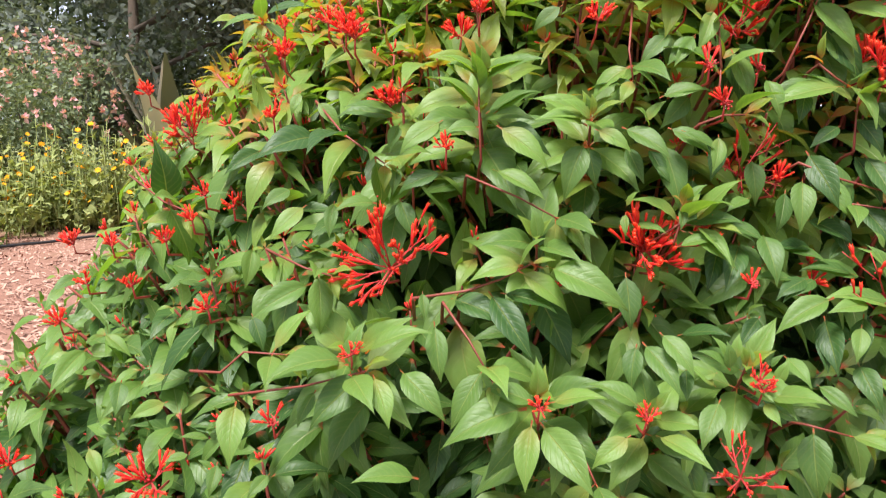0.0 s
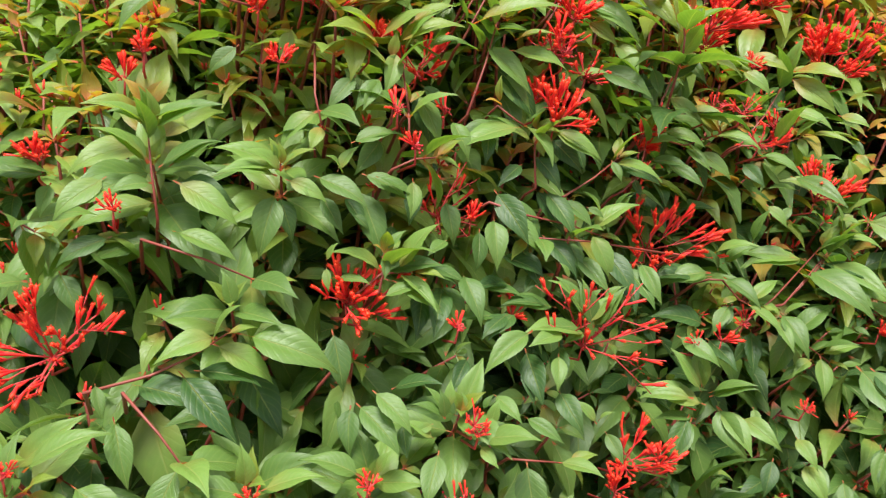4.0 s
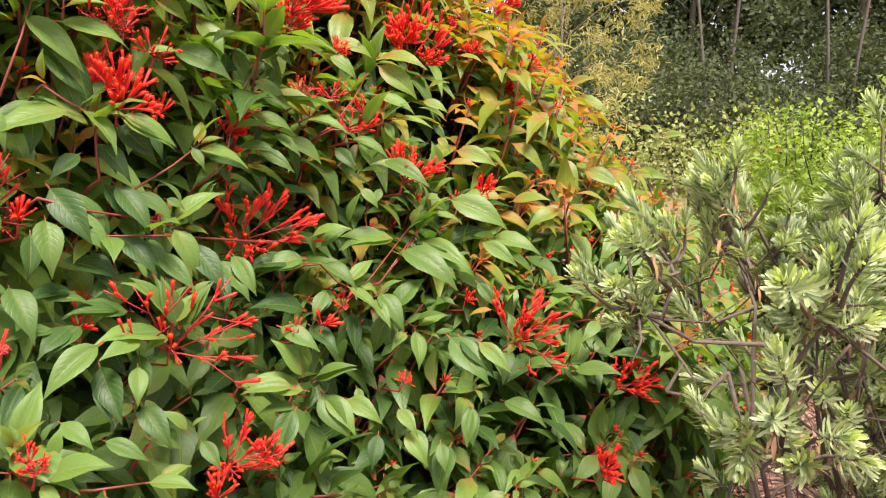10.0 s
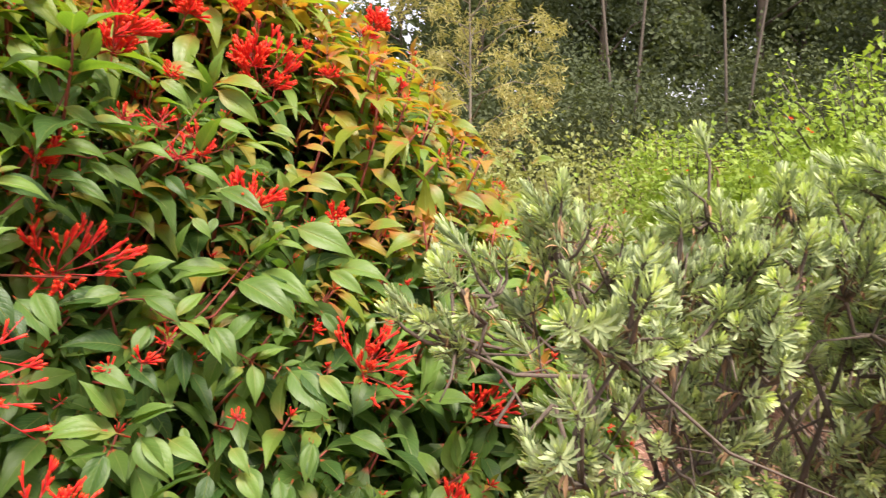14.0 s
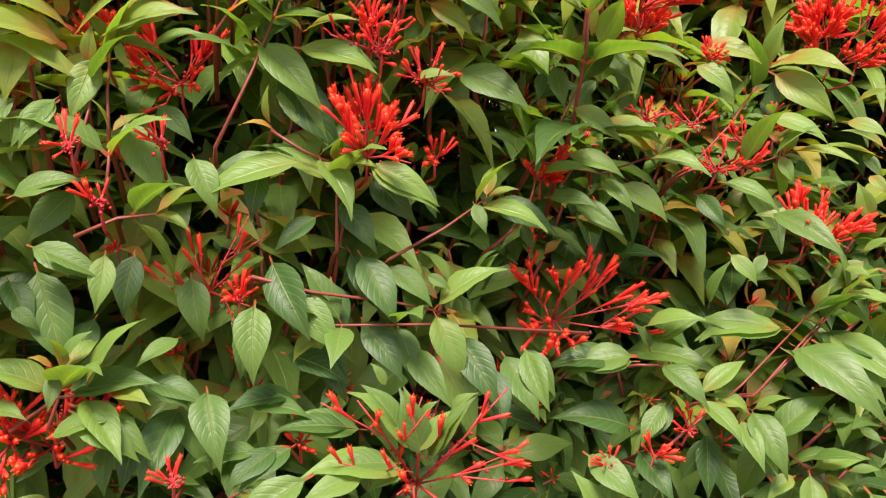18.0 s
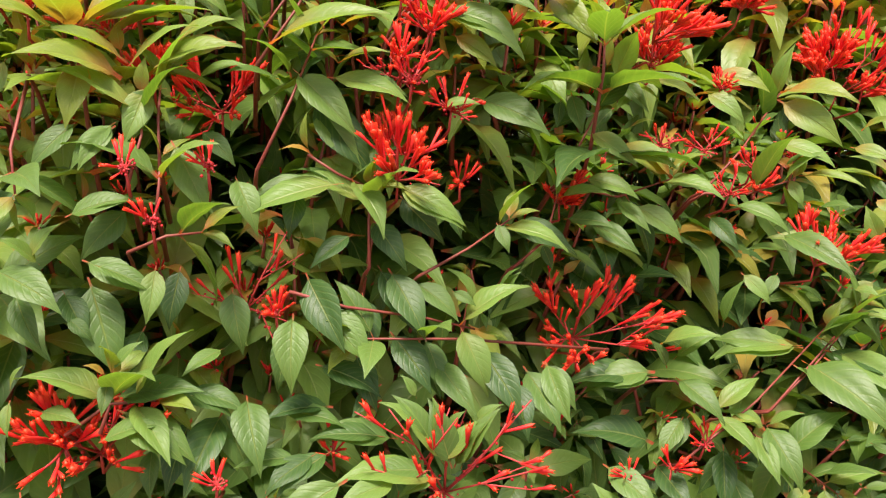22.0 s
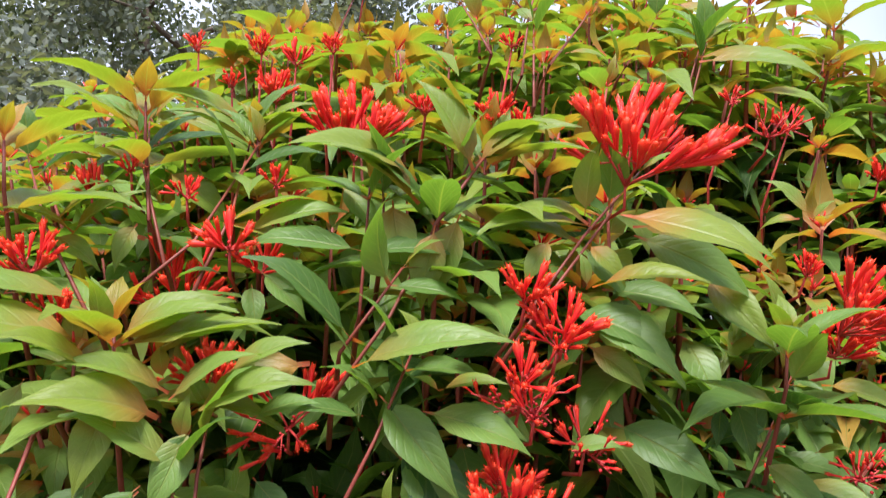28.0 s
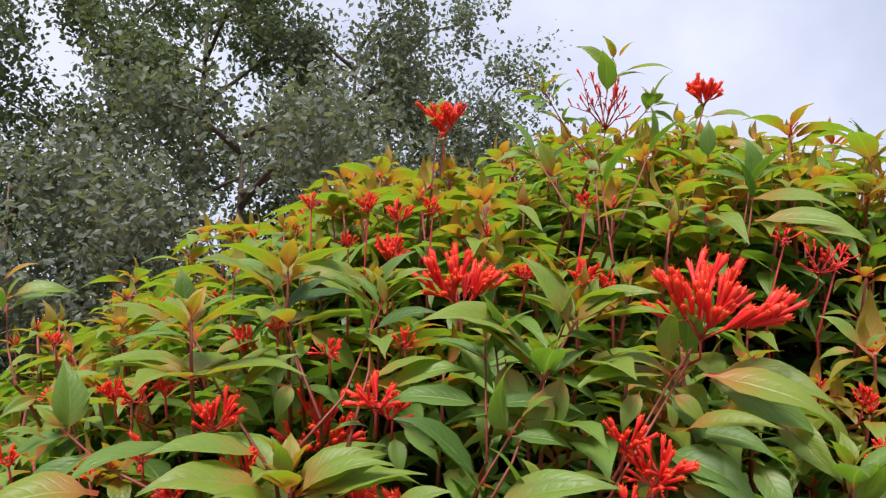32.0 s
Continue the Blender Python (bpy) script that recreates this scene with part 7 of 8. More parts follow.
stalk([(0.696, 1.269, 1.539), (0.740, 1.286, 1.591), (0.836, 1.346, 1.690), (0.869, 1.388, 1.749)])
stalk([(1.076, 1.609, 1.931), (1.178, 1.742, 2.069)])
stalk([(0.591, 1.316, 1.652), (0.594, 1.359, 1.716)])
stalk([(0.973, 1.262, 1.136), (0.756, 1.223, 1.181), (0.625, 1.203, 1.199)])
stalk([(1.057, 1.230, 0.976), (1.204, 1.259, 1.036), (1.347, 1.283, 1.123)])
stalk([(1.902, 1.134, 0.625), (1.496, 1.117, 0.850)])

# the leading shoots, upright at the top and turned outwards lower down: tip, leaf length, age, turn, lean
crown_shoot((0.072, 1.246, 1.33), 0.13, 2, 3.92, (-0.15, -0.9))
crown_shoot((0.069, 1.292, 1.411), 0.12, 3, 5.62, (-0.15, -0.9))
crown_shoot((0.243, 1.235, 1.327), 0.12, 2, 1.04, (-0.15, -0.9))
crown_shoot((-0.115, 1.112, 0.985), 0.13, 2, 2.74, (-0.15, -0.9))
crown_shoot((0.155, 1.078, 0.926), 0.12, 2, 4.44, (-0.15, -0.9))
crown_shoot((0.317, 1.086, 0.898), 0.11, 2, 6.14, (-0.15, -0.9))
crown_shoot((0.154, 1.155, 1.144), 0.12, 2, 1.56, (-0.15, -0.9))
crown_shoot((0.463, 1.114, 0.963), 0.12, 2, 3.26, (-0.15, -0.9))
crown_shoot((0.35, 1.3, 1.572), 0.15, 3, 4.96)
crown_shoot((0.226, 1.37, 1.753), 0.13, 3, 0.38)
crown_shoot((0.329, 1.5, 1.836), 0.14, 3, 2.08)
crown_shoot((0.457, 1.516, 1.803), 0.14, 3, 3.78)
crown_shoot((0.711, 1.393, 1.76), 0.14, 3, 5.48)
crown_shoot((0.647, 1.333, 1.686), 0.13, 2, 0.90)
crown_shoot((0.995, 1.282, 1.555), 0.14, 2, 2.60)
crown_shoot((1.463, 1.784, 2.129), 0.15, 3, 4.30)
crown_shoot((1.193, 1.792, 2.062), 0.15, 3, 6.00)

# ---- the rest of the firebush's foliage ----


def spray(pile, stems, tip, way, count, lead, fresh, r, fine=False, hang=0.0, buds=None, neat=0.0):
    """A shoot in the joined foliage: whorls of three leaves down a stem from its tip."""
    way = Vector(way).normalized()
    side = way.orthogonal().normalized()
    other = way.cross(side)
    down, turn = 0.0, r.uniform(0, 6.28)
    for k in range(count):
        size = lead * (0.30 + 0.14 * neat, 0.80, 1.05, 1.10, 1.0, 0.9)[min(k, 5)] * r.uniform(0.85, 1.12)
        node = Vector(tip) - way * down + Vector((0, 0, -0.25 * down * down))
        n = 3 if r.uniform() < 0.75 else 2
        for j in range(n):
            a = turn + 2 * math.pi * j / n + r.normal(0, .2 - .1 * neat)
            lift = (0.95, 0.42, 0.16, -0.05, -0.2, -0.3)[min(k, 5)] + r.normal(0, .14 - .06 * neat) + (0.30 if k == 0 else 0.16) * neat
            d = (side * math.cos(a) + other * math.sin(a)) + way * lift
            d = d.normalized()
            d.z += 0.16 * (1 - hang) - (0.10 + (0.16 + 0.22 * hang) * k * r.uniform(.3, 1))
            d.normalize()
            s = size * r.uniform(0.78, 1.1)
            m3 = frame_of(d, Vector((r.normal(0, .25 - .15 * neat), -0.3 * (1 - neat) - 0.6 * hang + r.normal(0, .25 - .15 * neat), 1 - 0.4 * hang)) if abs(d.z) < .8 else -way)
            b = (FINE if fine else FILL)[int(r.integers(0, 4))]
            grow = 0.9 if k == 0 and not fine and r.uniform() < 0.9 * (tip[2] - 1.0) + max(0.0, tip[0] - 1.2) else max(0.0, (0.80, 0.50, 0.33, 0.18, 0.08, 0)[min(k, 5)] * fresh + r.normal(0, .05))
            stalk = d * s * 0.10
            pile.add(moved(b[0], m3, node + stalk - HOME, s), b[1], b[2], grow)
        turn += math.pi / n + 0.3
        down += lead * r.uniform(0.36, 0.55) * (0.5 - 0.25 * neat if k == 0 else 1.0 + 0.2 * neat)
    stem_v, stem_f = tube([Vector(tip) - HOME, Vector(tip) - way * down * 0.5 - HOME, Vector(tip) - way * down + Vector((0, 0, -0.25 * down * down)) - HOME], [0.0020, 0.0034, 0.0050], 4)
    stems.add(stem_v, stem_f)
    if buds is None:
        return
    for _ in range(int(r.integers(4, 10))):
        d = (way + Vector(r.normal(0, .55, 3)) + Vector((0, 0, .2))).normalized()
        long = r.uniform(0.008, 0.024)
        foot = Vector(tip) + d * 0.006 - HOME
        v, f = tube([foot, foot + d * long * .6, foot + d * long], [0.0009, 0.0017, 0.0011], 5)
        buds.add(v, f, np.array([(0.2, 0.5)] * 5 + [(0.5, 0.5)] * 5 + [(0.9, 0.5)] * 5 + [(0, 0.5), (1, 0.5)]))



def fill_bush():
    r = np.random.default_rng(11)
    near, deep, stems, buds = Pile(), Pile(), Pile(), Pile()
    marks = np.array([tuple(p) for p in FIXED])
    blooms = np.array([tuple(p) for p, _ in BLOOMS])
    spans = np.array([max(0.06, 0.40 * w) for _, w in BLOOMS])
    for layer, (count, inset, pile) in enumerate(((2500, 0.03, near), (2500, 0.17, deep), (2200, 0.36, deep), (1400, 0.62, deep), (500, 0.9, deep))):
        made = 0
        while made < count:
            way = Vector(r.normal(0, 1, 3)).normalized()
            if way.z < -0.5:
                continue
            p, n = shell(way, inset + r.uniform(-0.04, 0.05))
            heart = Vector((CX, CY - 0.5, 0.75))
            share = (p - heart).length_squared / max(0.25, way.dot(n)) / 9.0
            if p.y > CY - 0.1:
                share *= 0.4 if layer == 0 else 0.35
            if p.z < 0.06 or p.z > 2.75 or r.uniform() > share:
                continue
            made += 1
            z = p.z
            if z > 1.75 and p.x > 0.8:
                p = p + Vector((0, 0, 0.03)) * min(1.0, (z - 1.75) / 0.25) * min(1.0, (p.x - 0.8) / 0.3) * max(-0.4, min(1.0, (1.72 - p.x) / 0.35))
            if p.x > 1.4:
                p = p + n * 0.11 * min(1.0, (p.x - 1.4) / 0.5) * max(0.0, min(1.0, (1.75 - z) / 0.3))
            if p.x > 1.15:
                p = p + n * 0.24 * min(1.0, (p.x - 1.15) / 0.4) * max(0.0, min(1.0, (1.08 - z) / 0.35))
            if z > 1.4 and p.x < 0.75 and p.y < 2.0:
                p = p - n * 0.05 * min(1.0, (z - 1.4) / 0.2) * min(1.0, (0.75 - p.x) / 0.4)
            if p.y < 2.0:
                p = p - n * 0.13 * math.exp(-((p.x - 0.72) / 0.42) ** 2 - ((z - 1.16) / 0.20) ** 2)
            if layer == 0:
                q = np.array(p) - blooms
                ahead = np.clip(q @ np.array(n), -0.02, 0.18)
                if (np.linalg.norm(q - ahead[:, None] * np.array(n), axis=1) < spans).any():
                    continue
                near_by = (np.linalg.norm(marks - np.array(p), axis=1) < 0.11).sum()
                if near_by > 3 and r.uniform() < 0.35:
                    continue
                if near_by:
                    p = p - n * min(0.13 if z < 1.9 else 0.03, 0.05 + 0.02 * near_by)
            up = 0.5 + 0.5 * max(0.0, min(1.0, (z - 0.9) / 0.9))
            if p.x > 1.3:
                up += 0.15
            neat = max(0.0, min(1.0, (z - 1.25) / 0.35))
            go = n * (0.9 - 0.45 * up) + Vector((0, 0, up)) + Vector(r.normal(0, .22 - .07 * neat, 3))
            # newer leaves higher up; the darker tone below also paints the overhang's shade
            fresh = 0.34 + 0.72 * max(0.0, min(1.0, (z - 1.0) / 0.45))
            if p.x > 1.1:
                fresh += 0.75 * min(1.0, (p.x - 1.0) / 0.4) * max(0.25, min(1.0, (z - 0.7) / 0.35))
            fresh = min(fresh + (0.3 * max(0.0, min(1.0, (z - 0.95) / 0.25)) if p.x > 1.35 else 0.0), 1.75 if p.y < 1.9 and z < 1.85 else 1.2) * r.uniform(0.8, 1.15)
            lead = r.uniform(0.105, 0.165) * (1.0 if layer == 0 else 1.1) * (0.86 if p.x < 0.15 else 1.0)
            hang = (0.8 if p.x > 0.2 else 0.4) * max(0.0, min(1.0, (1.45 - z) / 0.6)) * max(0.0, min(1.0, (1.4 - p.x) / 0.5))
            # deeper layers get the dark old tone: the shade inside is painted in
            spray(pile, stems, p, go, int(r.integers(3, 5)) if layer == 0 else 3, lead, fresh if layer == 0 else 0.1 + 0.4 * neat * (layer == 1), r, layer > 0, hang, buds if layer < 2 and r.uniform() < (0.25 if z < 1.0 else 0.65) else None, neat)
    put("foliage", near.mesh("foliage", FIRE_LEAF), firebush, kind="stuff", label="dense pointed green leaves in whorls")
    put("inner_foliage", deep.mesh("inner_foliage", FIRE_LEAF), firebush, kind="stuff", label="older leaves inside the shrub, shade put into their darker colour")
    put("bud_mass", buds.mesh("bud_mass", FLORET), firebush, kind="stuff", label="short orange-red flower buds at the shoot tips")
    put("brushwood", stems.mesh("brushwood", TWIG), firebush, kind="stuff", label="thin dark red twigs")
    for i in range(22):
        a = math.pi + math.pi * (i + 0.5) / 22
        p, n = shell((math.cos(a), math.sin(a), r.uniform(0, .8)), 0.3)
        foot = Vector((CX + r.normal(0, .45), CY - 0.7 + r.normal(0, .3), 0.0))
        midp = foot.lerp(p, 0.5) + Vector((0, 0, 0.2))
        twig([foot + Vector((0, 0, -0.03)), foot.lerp(midp, .5) + Vector((0, 0, .1)), midp, midp.lerp(p, .6) + Vector((0, 0, .05)), p], 0.014, "stem", BARK)


fill_bush()

# ---- silver shrubs beside the firebush ----
def strap(width=0.082):
    """A narrow leaf 1 long on +Y with a blunt round tip, grooved along its rib."""
    rows = ((0.0, 0.35, 0.0), (0.35, 0.75, 0.03), (0.72, 1.0, 0.10), (0.92, 0.78, 0.19), (1.0, 0.22, 0.23))
    v = [(q * width * w, y, z + abs(q) * width * w * 0.35) for y, w, z in rows for q in (-1, 0, 1)]
    f = [(i * 3 + j, i * 3 + j + 1, i * 3 + j + 4, i * 3 + j + 3) for i in range(4) for j in range(2)]
    return np.array(v), np.array(f), np.array([(y, 0.5 + 0.5 * q) for y, w, z in rows for q in (-1, 0, 1)])


STRAP = strap()


def rosette_mesh(seed, leaves=60, fresh=0.5, open_=1.0, long=1.8):
    """A shoot's end thickly set with narrow blunt leaves: the newest stand in a tuft at the tip, the older ones spread below."""
    r = np.random.default_rng(seed)
    pile = Pile()
    for i in range(leaves):
        t = i / (leaves - 1)
        a = i * 2.39996 + r.normal(0, .15)
        lean = radians(6 + 62 * (1 - t) ** 0.55 * open_ + r.normal(0, 10))
        d = Vector((math.cos(a) * math.sin(lean), math.sin(a) * math.sin(lean), math.cos(lean)))
        foot = Vector((0, 0, -0.35 - long * (1 - t) ** 1.15 + 0.30 * t))
        s = (1.0 - 0.45 * t ** 3) * (0.75 + 0.25 * min(1.0, t * 3)) * r.uniform(0.75, 1.12)
        pile.add(moved(STRAP[0], frame_of(d, Vector((0, 0, 1)) - d * 0.3 + Vector((0, 0, 0.01))), foot, s), STRAP[1], STRAP[2], max(0, min(1, fresh * (0.08 + 0.22 * t + 0.8 * t ** 4) + r.normal(0, .08))))
    return pile.mesh("leaf_rosette", SILVER_LEAF)


ROSETTES = [rosette_mesh(21, 78, 0.42), rosette_mesh(22, 64, 0.62, 1.1, 1.2), rosette_mesh(23, 88, 0.22, 0.95, 2.6), rosette_mesh(24, 56, 0.95, 1.05, 1.0), rosette_mesh(25, 52, 0.15, 1.25, 0.8)]


def silver_shrub(foot, crown, reach, count, seed, label, low=0.35, limbs=7, size=1.0):
    """A twiggy grey-green shrub: crooked stems from the foot fork into branches, and each branch ends in tufts of narrow leaves."""
    r = np.random.default_rng(seed)
    ob = base("silver_shrub", foot, label, "shrub", "silver shrubs")
    foot, crown = Vector(foot), Vector(crown)
    twigs, dead, nodes = Pile(), Pile(), []
    for i in range(limbs):
        a = 2 * math.pi * i / limbs + r.normal(0, .3)
        e = crown + Vector((math.cos(a) * reach[0] * .34, math.sin(a) * reach[1] * .34, r.uniform(-.5, .2) * reach[2]))
        mid = foot.lerp(e, 0.5) + Vector((r.normal(0, .10), r.normal(0, .10), -0.10 + r.normal(0, .06)))
        k = mid.lerp(e, 0.5) + Vector(r.normal(0, .05, 3))
        pts = [foot + Vector((r.normal(0, .04), r.normal(0, .04), -0.02)), foot.lerp(mid, .5) + Vector(r.normal(0, .06, 3)), mid, k, e]
        v, f = tube([p - foot for p in pts], [0.012, 0.010, 0.008, 0.0055, 0.004], 8)
        put("stem", as_mesh("stem", v, f, BARK), ob)
        nodes += [mid, mid.lerp(k, .5), k, k.lerp(e, .5), e]
    heads = []
    for _ in range(max(4, count // 6)):
        u = Vector(r.normal(0, 1, 3)).normalized() * r.uniform(0.5, 1.0) ** 0.5
        c = crown + Vector((u.x * reach[0], u.y * reach[1], u.z * reach[2]))
        c.z = max(c.z, low + r.uniform(0, .08))
        near = min(nodes, key=lambda q: (q - c).length)
        if (c - near).length > 0.25:
            c = near + (c - near).normalized() * 0.25
        bend = near.lerp(c, .5) + Vector((r.normal(0, .025), r.normal(0, .025), -0.03))
        v, f = tube([near - foot, bend - foot, c - foot], [0.0042, 0.0036, 0.0030], 6)
        twigs.add(v, f)
        nodes += [bend, c]
        heads.append((c, u))
    for i in range(count):
        c, u = heads[int(r.integers(0, len(heads)))]
        way = (Vector((u.x * .8, u.y * .8, 0.70 + 0.35 * u.z)) + Vector(r.normal(0, .38, 3))).normalized()
        s = size * r.uniform(0.025, 0.039)
        p = c + way * r.uniform(0.03, 0.15) + Vector(r.normal(0, .022, 3))
        neck = p - way * s * 1.7
        v, f = tube([c - foot, c.lerp(neck, .6) + Vector((0, 0, -0.01)) - foot, neck - foot, p - foot], [0.0038, 0.0034, 0.003, 0.002], 5)
        twigs.add(v, f)
        for _ in range(int(r.integers(0, 6))):
            d = (Vector(r.normal(0, 1, 3)) - way).normalized()
            b = FINE[2]
            dead.add(moved(b[0] * (0.5, 1, 1), frame_of(d, (0, 0, 1)), neck - way * r.uniform(0, .04) - foot, r.uniform(.02, .04)), b[1], b[2])
        q = way.to_track_quat("Z", "Y").to_matrix().to_4x4()
        kind = int(r.choice(5, p=(.27, .24, .2, .17, .12)))
        put("leaf_rosette", ROSETTES[kind], ob, Matrix.Translation(p - foot) @ q @ Matrix.Rotation(r.uniform(0, 6.28), 4, "Z") @ Matrix.Scale(s, 4))
    # bare dead twigs under the crown
    for i in range(45):
        a = nodes[int(r.integers(0, len(nodes)))]
        b = a + Vector((r.normal(0, .09), r.normal(0, .09), r.normal(-.10, .07)))
        b.z = max(b.z, 0.03)
        v, f = tube([a - foot, a.lerp(b, .5) + Vector(r.normal(0, .03, 3)) - foot, b - foot], [0.003, 0.0022, 0.001], 4)
        twigs.add(v, f)
    put("brushwood", twigs.mesh("brushwood", BARK), ob, kind="stuff", label="thin grey-brown twigs")
    put("dry_leaves", dead.mesh("dry_leaves", DRY), ob, kind="stuff", label="withered brown leaves")


silver_shrub((1.78, 0.50, 0), (1.50, 0.54, 0.98), (0.38, 0.24, 0.22), 200, 31, "grey-green shrub with narrow leaves in tufts beside the firebush", 0.72, size=1.1)
silver_shrub((2.12, 0.30, 0), (1.86, 0.30, 0.96), (0.42, 0.33, 0.32), 390, 32, "grey-green shrub with narrow leaves in tufts and bare lower stems", 0.56, size=1.1)
silver_shrub((2.25, -0.12, 0), (1.98, -0.10, 1.04), (0.42, 0.34, 0.36), 390, 33, "grey-green shrub with dark crooked stems standing in mulch", 0.56, size=1.1)
silver_shrub((1.85, 0.28, 0), (1.66, 0.24, 0.60), (0.26, 0.18, 0.07), 44, 34, "low pale green sucker shoots spreading from the shrubs' feet", 0.50, 4)
silver_shrub((2.75, -0.45, 0), (2.50, -0.42, 1.12), (0.50, 0.40, 0.38), 120, 38, "tall grey-green shrub with upright tufted shoots", 0.5, size=1.15)
silver_shrub((2.85, 0.45, 0), (2.65, 0.45, 0.80), (0.45, 0.40, 0.34), 120, 36, "grey-green shrub in the second row over the mulch", 0.4, size=1.15)
silver_shrub((2.38, 0.40, 0), (2.28, 0.38, 0.42), (0.42, 0.34, 0.20), 80, 39, "thin low grey-green shrub with half-bare twigs", 0.14, size=0.95)
silver_shrub((2.45, -0.15, 0), (2.35, -0.12, 0.44), (0.40, 0.34, 0.22), 80, 40, "straggling low grey-green shrub among dead twigs", 0.14, size=0.95)
silver_shrub((3.45, 0.05, 0), (3.35, 0.10, 0.85), (0.60, 0.50, 0.30), 90, 35, "grey-green shrub behind the nearer ones", 0.35, size=1.2)
silver_shrub((3.00, -0.85, 0), (2.85, -0.75, 0.95), (0.50, 0.45, 0.40), 60, 37, "grey-green shrub with grey twigs", 0.4, size=1.2)


def twig_litter(x0, x1, y0, y1, count, seed):
    """Dead grey twigs leaning and lying under the shrubs."""
    r = np.random.default_rng(seed)
    pile = Pile()
    for _ in range(count):
        a = Vector((r.uniform(x0, x1), r.uniform(y0, y1), 0.0))
        h = r.uniform(0.02, 0.5) * r.uniform()
        t = r.uniform(0, 6.28)
        l = r.uniform(.12, .5)
        e = a + Vector((math.cos(t) * l, math.sin(t) * l, h))
        v, f = tube([a] + [a.lerp(e, q) + Vector(r.normal(0, .11 * l, 3)) for q in (.25, .5, .75)] + [e], [0.0035, 0.003, 0.0026, 0.002, 0.001], 4)
        pile.add(v, f)
    put("twig_litter", pile.mesh("twig_litter", BARK), kind="stuff", label="dead grey twigs tangled over the mulch", category="twigs")


twig_litter(1.9, 3.8, -0.9, 1.1, 700, 200)


# ---- leafy masses: trees, bushes and flower beds ----
def leaf_cloud(pile, centre, reach, count, size, r, hollow=0.4, droop=0.2, form=None):
    """Scatters single leaves in a lumpy ball: each lump a clump of leaves."""
    form = form or FINE[0]
    lumps = max(3, count // 45)
    left = count
    for i in range(lumps):
        u = Vector(r.normal(0, 1, 3)).normalized() * r.uniform(hollow, 1.0)
        c = Vector((centre[0] + u.x * reach[0], centre[1] + u.y * reach[1], centre[2] + u.z * reach[2]))
        w = min(reach) * r.uniform(0.14, 0.34)
        for _ in range(min(left, max(4, int(count / lumps * r.uniform(.5, 1.5))))):
            p = c + Vector(r.normal(0, w, 3))
            d = Vector(r.normal(0, 1, 3))
            d.z -= droop
            pile.add(moved(form[0], frame_of(d.normalized(), r.normal(0, 1, 3) + (0, 0, .8)), p, size * r.uniform(.6, 1.3)), form[1], form[2], r.uniform())


QUAD = (np.array([(0, 0, 0), (0.32, 0.45, 0.05), (0, 1, -0.08), (-0.32, 0.45, 0.05)]), np.array([(0, 1, 2, 3)]), np.array([(0, .5), (.5, 1), (1, .5), (.5, 0)]))
SLIM = (np.array([(0, 0, 0), (0.10, 0.45, 0.03), (0, 1, -0.1), (-0.10, 0.45, 0.03)]), np.array([(0, 1, 2, 3)]), np.array([(0, .5), (.5, 1), (1, .5), (.5, 0)]))


def tree(name, foot, height, width, material, label, seed, leaves=6000, size=0.12, trunk=0.16, bare=0.35, bark=None, lean=(0, 0), form=None, group="", limbs=9, spread=0.28):
    r = np.random.default_rng(seed)
    ob = base(name, foot, label, "tree", group)
    bark = bark or BARK
    top = Vector((lean[0], lean[1], height * 0.92))
    pts = [Vector((0, 0, -0.1)), top * 0.25 + Vector(r.normal(0, .05, 3)) * height * .1, top * 0.55 + Vector(r.normal(0, .06, 3)) * height * .1, top * 0.8 + Vector(r.normal(0, .05, 3)) * height * .1, top]
    v, f = tube(pts, [trunk, trunk * .8, trunk * .55, trunk * .3, trunk * .1], 8)
    put("trunk", as_mesh("trunk", v, f, bark), ob)
    crown = Pile()
    for i in range(limbs):
        t = bare + (1 - bare) * (i + r.uniform(0, .8)) / limbs
        a = i * 2.4 + r.normal(0, .4)
        s = top * min(t, .98)
        w = width * (1 - 0.45 * abs(t - 0.55)) * r.uniform(.6, 1)
        e = s + Vector((math.cos(a) * w, math.sin(a) * w, height * r.uniform(.02, .14)))
        v, f = tube([s, s.lerp(e, .5) + Vector((0, 0, height * .03)), e], [trunk * .35, trunk * .2, trunk * .05], 6)
        put("limb", as_mesh("limb", v, f, bark), ob)
        for q, part_ in ((.55, .3), (.85, .4), (1.0, .3)):
            c = s.lerp(e, q)
            leaf_cloud(crown, c, (width * spread * 1.3, width * spread * 1.3, height * .085 + width * .08), max(30, int(leaves / limbs * part_)), size, r, 0.25, 0.3, form or QUAD)
    put("crown", crown.mesh("crown", material, False), ob, kind="stuff")
    return ob


